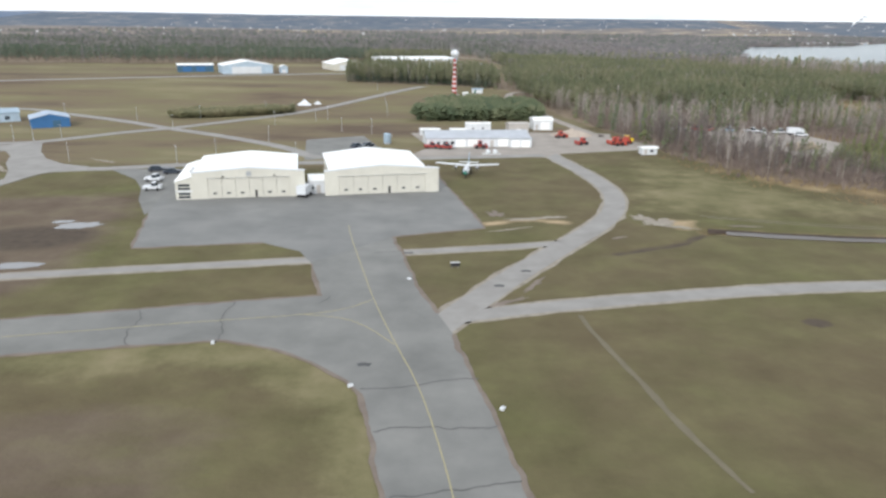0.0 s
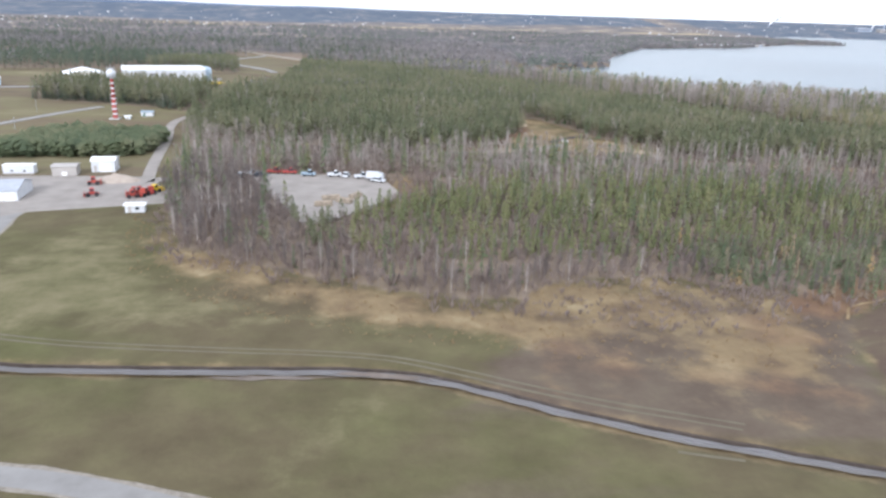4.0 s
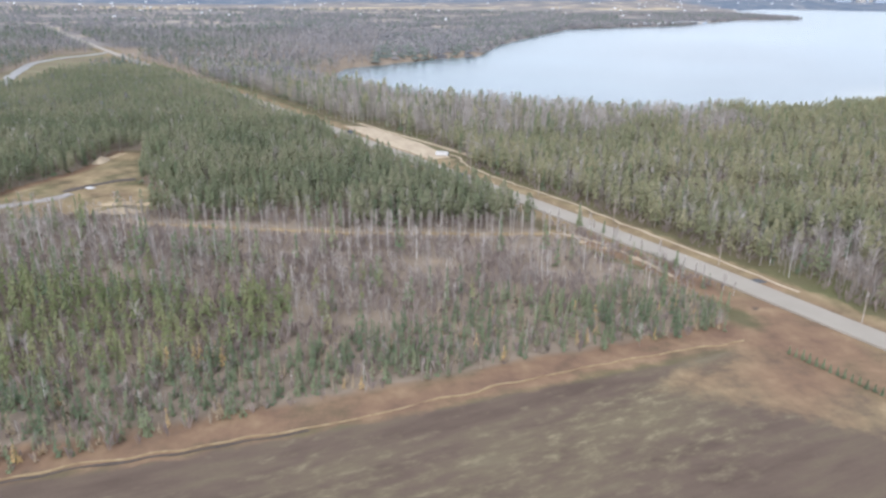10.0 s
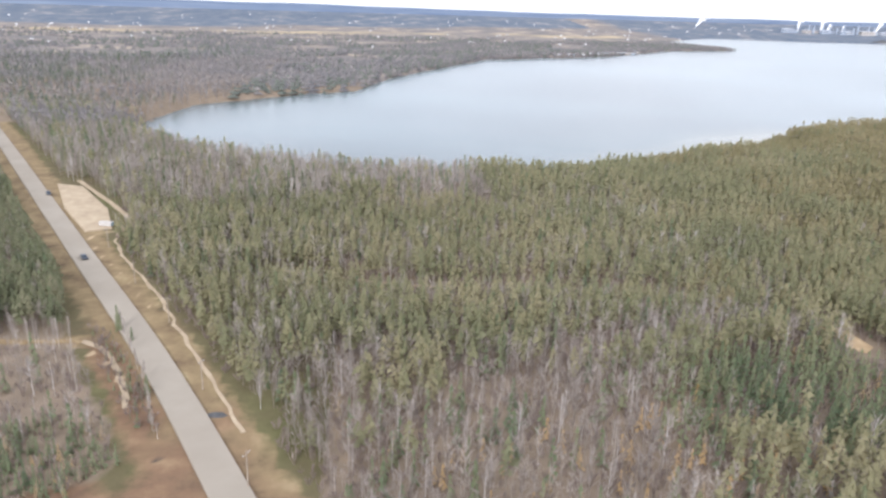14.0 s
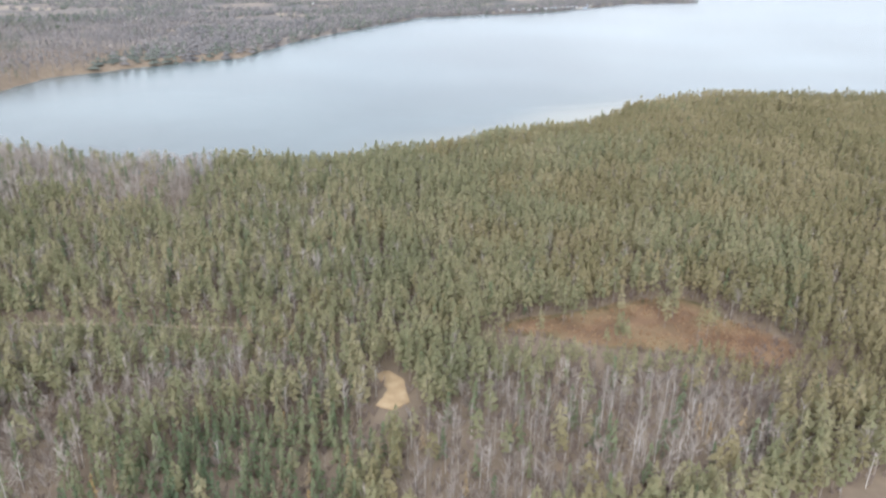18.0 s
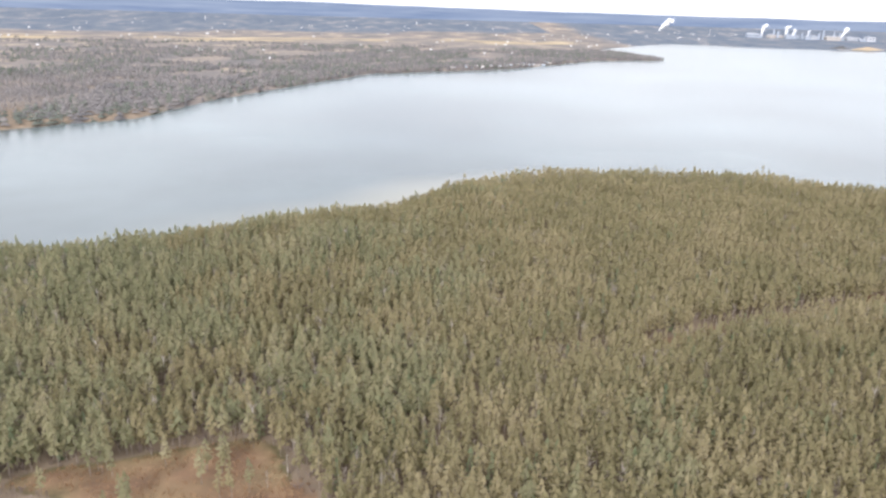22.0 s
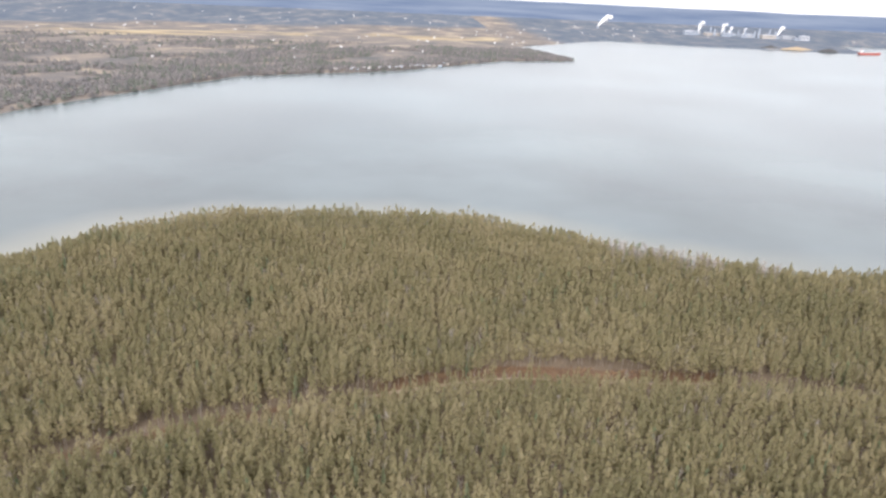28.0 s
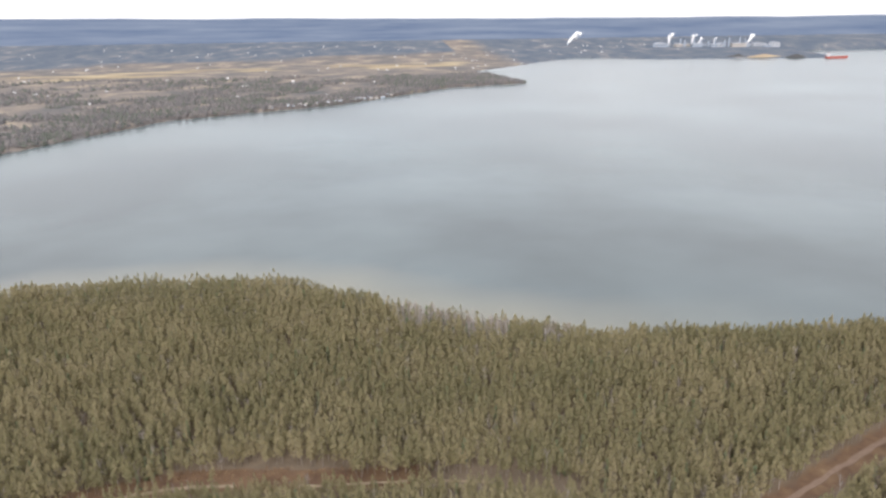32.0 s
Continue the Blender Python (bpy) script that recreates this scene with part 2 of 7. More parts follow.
def ground_material():
    """Turf, bare soil, dry straw, woodland floor and sand, laid where the attributes of the sheet say."""
    m = bpy.data.materials.new("ground")
    m.use_nodes = True
    nodes, links = m.node_tree.nodes, m.node_tree.links
    b = nodes["Principled BSDF"]
    b.inputs["Roughness"].default_value, b.inputs["Specular IOR Level"].default_value = 0.95, 0.1
    pos = nodes.new("ShaderNodeNewGeometry")

    def noise_of(size, detail=6.0, squash=(1, 1, 1), turn=0):
        mp = nodes.new("ShaderNodeMapping")
        mp.vector_type = "TEXTURE" if turn else "POINT"
        mp.inputs["Rotation"].default_value = (0, 0, radians(turn))
        mp.inputs["Scale"].default_value = [size / s for s in squash] if turn else [1.0 / size * s for s in squash]
        n = nodes.new("ShaderNodeTexNoise")
        n.inputs["Scale"].default_value, n.inputs["Detail"].default_value, n.inputs["Roughness"].default_value = 1.0, detail, 0.65
        links.new(pos.outputs["Position"], mp.inputs[0])
        links.new(mp.outputs[0], n.inputs["Vector"])
        return n.outputs["Fac"]

    def ramp(fac, *stops):
        r = nodes.new("ShaderNodeValToRGB")
        els = r.color_ramp.elements
        while len(els) < len(stops):
            els.new(0.5)
        for e, (p, c) in zip(els, stops):
            e.position, e.color = p, (*c, 1)
        links.new(fac, r.inputs[0])
        return r.outputs[0]

    def blend(fac, a, c):
        x = nodes.new("ShaderNodeMix")
        x.data_type = "RGBA"
        links.new(fac, x.inputs["Factor"])
        links.new(a, x.inputs["A"])
        links.new(c, x.inputs["B"])
        return x.outputs["Result"]

    def mask(name, rough_edge):
        at = nodes.new("ShaderNodeAttribute")
        at.attribute_name = name
        add = nodes.new("ShaderNodeMath")
        add.operation = "MULTIPLY_ADD"
        links.new(rough_edge, add.inputs[0])
        add.inputs[1].default_value = 0.9
        links.new(at.outputs["Fac"], add.inputs[2])
        r = nodes.new("ShaderNodeMapRange")
        r.inputs["From Min"].default_value, r.inputs["From Max"].default_value = 0.80, 1.12
        links.new(add.outputs[0], r.inputs["Value"])
        return r.outputs[0]

    wide, mid, fine = noise_of(45.0), noise_of(9.0, 7.0), noise_of(1.6, 5.0)
    streak = noise_of(12.0, 7.0, (0.45, 1.3, 1))
    long = noise_of(34.0, 7.0, (0.35, 1.1, 1))
    furrow = noise_of(8.0, 9.0, (0.30, 1.2, 1), 22)
    turf = ramp(wide, (0.32, (0.118, 0.086, 0.055)), (0.44, (0.127, 0.103, 0.058)), (0.54, (0.118, 0.108, 0.051)), (0.66, (0.105, 0.112, 0.040)))
    turf2 = ramp(mid, (0.30, (0.070, 0.056, 0.033)), (0.5, (0.117, 0.101, 0.056)), (0.70, (0.171, 0.154, 0.080)))
    half = nodes.new("ShaderNodeValue")
    half.outputs[0].default_value = 0.5
    base = blend(half.outputs[0], turf, turf2)
    base = blend(mask("brown", streak), base, ramp(mid, (0.30, (0.101, 0.075, 0.056)), (0.52, (0.134, 0.104, 0.076)), (0.72, (0.162, 0.135, 0.090))))
    clods = noise_of(3.0, 9.0, (0.6, 1.2, 1), 22)
    base = blend(mask("soil", streak), base, ramp(furrow, (0.32, (0.086, 0.061, 0.046)), (0.48, (0.112, 0.081, 0.060)), (0.60, (0.128, 0.098, 0.066)), (0.72, (0.152, 0.124, 0.080))))
    base = blend(mask("stubble", clods), base, ramp(clods, (0.35, (0.115, 0.088, 0.056)), (0.52, (0.150, 0.122, 0.074)), (0.68, (0.215, 0.176, 0.110))))
    base = blend(mask("green", mid), base, ramp(mid, (0.3, (0.115, 0.109, 0.053)), (0.5, (0.163, 0.146, 0.077)), (0.72, (0.222, 0.189, 0.112))))
    base = blend(mask("dry", long), base, ramp(long, (0.34, (0.113, 0.083, 0.061)), (0.46, (0.162, 0.129, 0.083)), (0.55, (0.168, 0.148, 0.082)), (0.68, (0.238, 0.203, 0.126))))
    base = blend(mask("straw", mid), base, ramp(mid, (0.33, (0.132, 0.091, 0.058)), (0.46, (0.198, 0.144, 0.083)), (0.58, (0.242, 0.180, 0.101)), (0.72, (0.325, 0.263, 0.156))))
    base = blend(mask("floor", mid), base, ramp(mid, (0.35, (0.182, 0.141, 0.104)), (0.6, (0.235, 0.184, 0.135)), (0.75, (0.284, 0.213, 0.145))))
    base = blend(mask("rust", mid), base, ramp(mid, (0.33, (0.130, 0.081, 0.056)), (0.55, (0.193, 0.123, 0.076)), (0.75, (0.265, 0.184, 0.110))))
    base = blend(mask("sand", mid), base, ramp(fine, (0.3, (0.345, 0.257, 0.158)), (0.7, (0.466, 0.361, 0.231))))
    base = blend(mask("dark", mid), base, ramp(fine, (0.3, (0.069, 0.054, 0.044)), (0.7, (0.101, 0.081, 0.061))))
    far_tone = ramp(noise_of(110.0, 10.0, (0.9, 0.8, 1)), (0.34, (0.120, 0.122, 0.122)), (0.45, (0.168, 0.153, 0.145)), (0.55, (0.235, 0.200, 0.172)), (0.68, (0.40, 0.335, 0.25)))
    base = blend(mask("far", mid), base, far_tone)
    plots = noise_of(130.0, 6.0, (0.35, 1.0, 1))
    base = blend(mask("farmland", plots), base, ramp(plots, (0.36, (0.20, 0.165, 0.125)), (0.5, (0.34, 0.27, 0.175)), (0.62, (0.47, 0.385, 0.25)), (0.7, (0.56, 0.50, 0.40))))
    # blue-grey of distance haze, put into the colour of the farthest ground
    base = blend(mask("remote_haze", mid), base, ramp(noise_of(70.0, 10.0, (0.8, 0.45, 1)), (0.36, (0.088, 0.112, 0.150)), (0.50, (0.118, 0.138, 0.168)), (0.60, (0.165, 0.172, 0.188)), (0.72, (0.34, 0.325, 0.31))))
    links.new(base, b.inputs["Base Color"])
    bp = nodes.new("ShaderNodeBump")
    bp.inputs["Strength"].default_value, bp.inputs["Distance"].default_value = 0.5, 0.4
    links.new(fine, bp.inputs["Height"])
    links.new(bp.outputs[0], b.inputs["Normal"])
    return m


def water_material(name, colour, ripple):
    m = bpy.data.materials.new(name)
    m.use_nodes = True
    nodes, links = m.node_tree.nodes, m.node_tree.links
    b = nodes["Principled BSDF"]
    b.inputs["Roughness"].default_value, b.inputs["IOR"].default_value = (0.22 if ripple > 0.2 else 0.06), 1.33
    pos = nodes.new("ShaderNodeNewGeometry")
    # broad paler patches in the base colour, painted for cloud reflections on the lake
    big = nodes.new("ShaderNodeTexNoise")
    big.inputs["Scale"].default_value, big.inputs["Detail"].default_value = 1 / 330.0, 4.0
    links.new(pos.outputs["Position"], big.inputs["Vector"])
    r = nodes.new("ShaderNodeValToRGB")
    r.color_ramp.elements[0].position, r.color_ramp.elements[0].color = 0.35, (*colour, 1)
    r.color_ramp.elements[1].position, r.color_ramp.elements[1].color = 0.7, (*[c * 1.9 for c in colour], 1)
    links.new(big.outputs["Fac"], r.inputs[0])
    near_shore, tint = nodes.new("ShaderNodeAttribute"), nodes.new("ShaderNodeMix")
    near_shore.attribute_name = "shallow"
    tint.data_type = "RGBA"
    tint.inputs["B"].default_value = (0.30, 0.275, 0.20, 1)
    links.new(near_shore.outputs["Fac"], tint.inputs["Factor"])
    links.new(r.outputs[0], tint.inputs["A"])
    links.new(tint.outputs["Result"], b.inputs["Base Color"])
    small = nodes.new("ShaderNodeTexNoise")
    small.inputs["Scale"].default_value, small.inputs["Detail"].default_value = 0.6, 3.0
    links.new(pos.outputs["Position"], small.inputs["Vector"])
    bp = nodes.new("ShaderNodeBump")
    bp.inputs["Strength"].default_value, bp.inputs["Distance"].default_value = ripple, 0.25
    links.new(small.outputs["Fac"], bp.inputs["Height"])
    links.new(bp.outputs[0], b.inputs["Normal"])
    return m


RED_DIRT = material("reddish_dirt", [(0.205, 0.140, 0.100), (0.270, 0.190, 0.140)], 3.0, 0.95, bump=0.2)
OCHRE = material("ochre_sand", [(0.33, 0.235, 0.135), (0.41, 0.295, 0.175), (0.48, 0.36, 0.225)], 4.0, 0.95, bump=0.3)
PALE_SAND = material("pale_sand", [(0.36, 0.30, 0.25), (0.45, 0.385, 0.32)], 2.0, 0.95, bump=0.3)
WASH = material("washed_ground", [(0.19, 0.165, 0.13), (0.27, 0.238, 0.195), (0.34, 0.305, 0.255)], 1.2, 0.95, bump=0.3)
STRAW = material("dry_straw", [(0.190, 0.128, 0.070), (0.265, 0.188, 0.100), (0.320, 0.245, 0.140)], 2.0, 0.95, bump=0.3)
GROUND = ground_material()
WATER = water_material("lake_water", (0.072, 0.090, 0.092), 0.25)
CREEK = water_material("creek_water", (0.17, 0.165, 0.165), 0.04)


# ---- helpers for the plan ----
def distance(x, y, line, closed=False):
    """How far the points lie from a polyline."""
    pts = [*line, line[0]] if closed else line
    best = np.full(np.shape(x), 1e9)
    for (ax, ay), (bx, by) in zip(pts, pts[1:]):
        dx, dy = bx - ax, by - ay
        s = np.clip(((x - ax) * dx + (y - ay) * dy) / (dx * dx + dy * dy + 1e-9), 0, 1)
        best = np.minimum(best, np.hypot(x - ax - s * dx, y - ay - s * dy))
    return best


def inside(x, y, poly):
    hit = np.zeros(np.shape(x), bool)
    for (ax, ay), (bx, by) in zip(poly, [*poly[1:], poly[0]]):
        if ay != by:
            hit ^= ((ay > y) != (by > y)) & (x < (bx - ax) * (y - ay) / (by - ay) + ax)
    return hit


def within(x, y, poly, soft=6.0):
    """1 inside a polygon, 0 outside, with an edge that many metres soft."""
    d = distance(x, y, poly, True) * np.where(inside(x, y, poly), 1, -1)
    return np.clip(0.5 + d / soft, 0, 1)


def near(x, y, line, width, soft=3.0):
    return np.clip(0.5 + (width / 2 - distance(x, y, line)) / soft, 0, 1)


def smooth_line(line, rounds=2):
    """Corner cutting: a bent line becomes a curve with the same ends."""
    for _ in range(rounds):
        out = [line[0]]
        for a, b in zip(line, line[1:]):
            out += [(0.75 * a[0] + 0.25 * b[0], 0.75 * a[1] + 0.25 * b[1]), (0.25 * a[0] + 0.75 * b[0], 0.25 * a[1] + 0.75 * b[1])]
        line = [*out, line[-1]]
    return line


def mesh_from(name, verts, faces, mat, parent=None):
    me = bpy.data.meshes.new(name)
    me.from_pydata([tuple(v) for v in verts], [], [tuple(f) for f in faces])
    if mat:
        me.materials.append(mat)
    me.update()
    ob = new(name, me)
    ob.parent = parent
    return ob


def big_mesh(name, verts, tris, mats, slots=None):
    """A large triangle mesh from arrays."""
    me = bpy.data.meshes.new(name)
    me.vertices.add(len(verts))
    me.vertices.foreach_set("co", np.ascontiguousarray(verts, np.float32).ravel())
    me.loops.add(3 * len(tris))
    me.loops.foreach_set("vertex_index", np.ascontiguousarray(tris, np.int32).ravel())
    me.polygons.add(len(tris))
    me.polygons.foreach_set("loop_start", np.arange(0, 3 * len(tris), 3, dtype=np.int32))
    for m in mats:
        me.materials.append(m)
    if slots is not None:
        me.polygons.foreach_set("material_index", np.ascontiguousarray(slots, np.int32))
    me.update(calc_edges=True)
    return new(name, me)


# ---- the plan, in metres ----
SHORE_NEAR = [(255, 800), (275, 700), (304, 654), (343, 602), (388, 567), (427, 545), (474, 532), (522, 527), (575, 526), (660, 570), (745, 614), (785, 658), (802, 676), (865, 706), (950, 707), (1010, 700), (1070, 690), (1085, 672), (1130, 640), (1190, 605), (1250, 575), (1330, 566), (1430, 558)]
SHORE_FAR = [(3700, 4300), (3480, 3560), (3347, 3536), (2929, 3640), (2650, 3664), (2270, 3950), (2117, 3766), (1600, 3065), (1640, 2750), (1672, 2490), (1660, 2480), (1416, 2395), (1229, 2182), (1070, 1980), (900, 1885), (720, 1765), (548, 1394), (500, 1280), (440, 1068), (360, 1004), (305, 945), (270, 905)]
LAKE = [*SHORE_NEAR, (1700, 520), (2400, 420), (4900, 300), (4900, 4400), *SHORE_FAR]
LAKE_LEVEL = -13.0
DITCH_DRY = [(30, 120.5), (44, 127), (52, 135.5)]
DITCH = smooth_line([(52, 135.5), (69, 132), (92, 130.5), (126, 130.2), (137, 128), (148, 122), (159, 115.8), (170, 111), (190, 103.5), (205, 99), (240, 90)])
ROAD_LINE = smooth_line([(470, 150), (451, 184), (441, 201), (427, 229), (413, 256), (394, 291), (367, 337), (326, 408), (278, 491), (133, 743), (-4, 987), (-252, 1420), (-420, 1710)], 1)
YARD = [(82, 268), (127, 266), (134, 240), (117, 214), (108, 209), (96, 237)]
SAND_PIT = [(150, 305), (150, 318), (176, 327), (181, 345), (194, 372), (196, 412), (206, 414), (219, 380), (223, 358), (245, 329), (241, 312), (215, 309), (180, 306)]
CLEARING_WEST = [(58, 420), (66, 436), (92, 436), (98, 416), (92, 398), (82, 402), (72, 416)]
YARD_EDGE = [(127, 266), (134, 240), (122, 220), (140, 234), (147, 252), (138, 268)]
HYDRO = [(236, 303), (312, 289), (376, 287)]
TRAIL = [(790, 376), (847, 391), (899, 412), (935, 423), (976, 432.6), (1008, 440), (1025, 443), (1050, 441.5), (1075, 437.7), (1094, 435.7), (1125, 435), (1157, 429), (1177, 422), (1192, 415)]
TRAIL_EAST = [(1240, 384), (1275, 401), (1306, 417), (1345, 436), (1420, 470)]
TRAIL_WEST = [(425, 346), (440, 341), (479, 327), (523, 324), (560, 318)]
TRIANGLE = [(600, 288.5), (604, 290), (608, 285), (609, 274), (604.5, 270.5), (600.2, 273), (603.5, 280)]
RUST_PATCH = [(637, 311), (646, 319), (660, 321), (682, 328), (704, 333), (712, 326), (716, 312), (722, 299), (712, 291), (692, 294), (670, 299), (655, 306)]
RUST_PATCH_B = [(699, 293), (716, 312), (724, 308), (731, 294), (722, 284), (711, 279)]
AIRFIELD_STRIP = [(-85, 1000), (-2, 1104), (34, 905), (54, 640), (54, 520), (24, 470), (8, 520), (8, 636), (-57, 880)]
PLANTATION = [(-12, 290), (14, 292), (40, 298), (40, 332), (4, 334), (-6, 322)]
BELT = [(-57, 424), (-20, 414), (8, 408), (22, 392), (28, 420), (10, 452), (-50, 462)]
FIELD = [(196, 40), (204, 112), (211, 134), (215, 145), (222, 154), (236, 161), (272, 170), (315, 181), (360, 195), (404, 208), (414, 196), (432, 165), (450, 120), (450, 40)]


# ---- ground ----
def axis(*spans):
    out = []
    for a, b, step in spans:
        out += list(np.arange(a, b, step))
    return np.array([*out, spans[-1][1]], float)


gx = axis((-2600, -600, 90), (-600, -160, 16), (-160, -20, 5), (-20, 260, 2.2), (260, 1440, 6.2), (1440, 1720, 10), (1720, 5000, 70))
gy = axis((-400, 40, 20), (40, 76, 3), (76, 150, 1.5), (150, 720, 4.6), (720, 1200, 11), (1200, 2600, 24), (2600, 4100, 40), (4100, 4900, 60))
X, Y = np.meshgrid(gx, gy)


def wobble(x, y, size, seed=0.0):
    """A cheap smooth noise between about -1 and 1."""
    a = np.sin(x / size + 1.3 * np.sin(y / size * 0.7 + seed) + seed) * np.cos(y / size * 1.1 + 0.8 * np.sin(x / size * 0.6 - seed))
    b = np.sin(x / size * 2.3 + seed * 2.1 + y / size * 1.7) * np.cos(y / size * 2.9 - x / size * 1.3 + seed)
    return 0.65 * a + 0.35 * b


def ground_height(x, y):
    base = np.interp(y, [600, 1000, 2600, 3600, 4300, 4900], [0, -8, -9, -8, 18, 60])
    base = np.where((x > 300) & (y < 760), 0.0, base) + 0.35 * wobble(x, y, 38, 1.0) * (y > 165) * ((x > 78) | (y > 470))
    ease = [np.clip(v, 0, 1) for v in ((y - 322) / 85, (75 - x) / 60, (860 - y) / 220)]
    base = base + 4.2 * np.prod([v * v * (3 - 2 * v) for v in ease], axis=0)
    jag = distance(x, y, LAKE, True) + 5.0 * wobble(x, y, 17, 3.0) + 2.0 * wobble(x, y, 6, 5.0)
    d = np.where(inside(x, y, LAKE), -np.abs(jag), np.abs(jag))
    rise = np.where(y > 780, 22.0, 45.0)
    s = np.clip((d + 4) / rise, 0, 1)
    h = LAKE_LEVEL - 1.5 + (base - LAKE_LEVEL + 1.5) * s * s * (3 - 2 * s)
    return h - 1.0 * np.clip(1.25 - distance(x, y, DITCH) / 1.9, 0, 1) - 0.45 * np.clip(1.2 - distance(x, y, DITCH_DRY) / 1.8, 0, 1)


Z = ground_height(X, Y)
nx, ny = len(gx), len(gy)
idx = np.arange(nx * ny).reshape(ny, nx)
quads = np.stack([idx[:-1, :-1], idx[:-1, 1:], idx[1:, 1:], idx[1:, :-1]], -1).reshape(-1, 4)
tris = np.concatenate([quads[:, [0, 1, 2]], quads[:, [0, 2, 3]]])
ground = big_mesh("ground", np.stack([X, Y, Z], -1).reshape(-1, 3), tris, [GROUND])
ground.data.polygons.foreach_set("use_smooth", np.ones(len(tris), bool))
tagged(ground, "olive and brown autumn grassland and woodland floor", "ground", kind="structure")

EDGE = [(66, 236), (70, 222), (83, 190), (99, 180), (117, 170), (132, 164), (148, 159.5), (157, 160), (162, 168), (175, 172), (189, 173), (212, 161), (225, 158), (235, 163), (273, 173), (304, 187), (328, 195), (355, 204), (385, 211), (402, 216), (408, 227), (397, 250), (377, 283)]
FOREST_WEST = [*EDGE, (352, 338), (312, 405), (265, 488), (120, 740), (-20, 985), (-260, 1415), (-420, 1400), (-700, 900), (-330, 560), (-220, 585), (-40, 660), (20, 600), (18, 480), (-60, 470), (-57, 424), (20, 398), (34, 392), (44, 345), (52, 300), (62, 262)]
STRAW_BELT = [(66, 216), (78, 178), (98, 158), (128, 145), (168, 136), (200, 122), (212, 150), (226, 158), (210, 162), (188, 174), (160, 172), (150, 160), (120, 170), (90, 190)]
VERGE_FIELD = [(398, 252), (410, 228), (404, 212), (384, 202), (372, 190), (398, 178), (428, 160), (450, 165), (438, 198), (420, 234), (404, 262)]
SPOTS = [(51, 90.5, 2.6, 2.0), (89, 96.6, 2.6, 1.6), (83.4, 80, 3.2, 2.0), (90.5, 80.2, 4.2, 2.6), (118, 84.5, 3.0, 2.6), (-74, 125, 12, 9)]
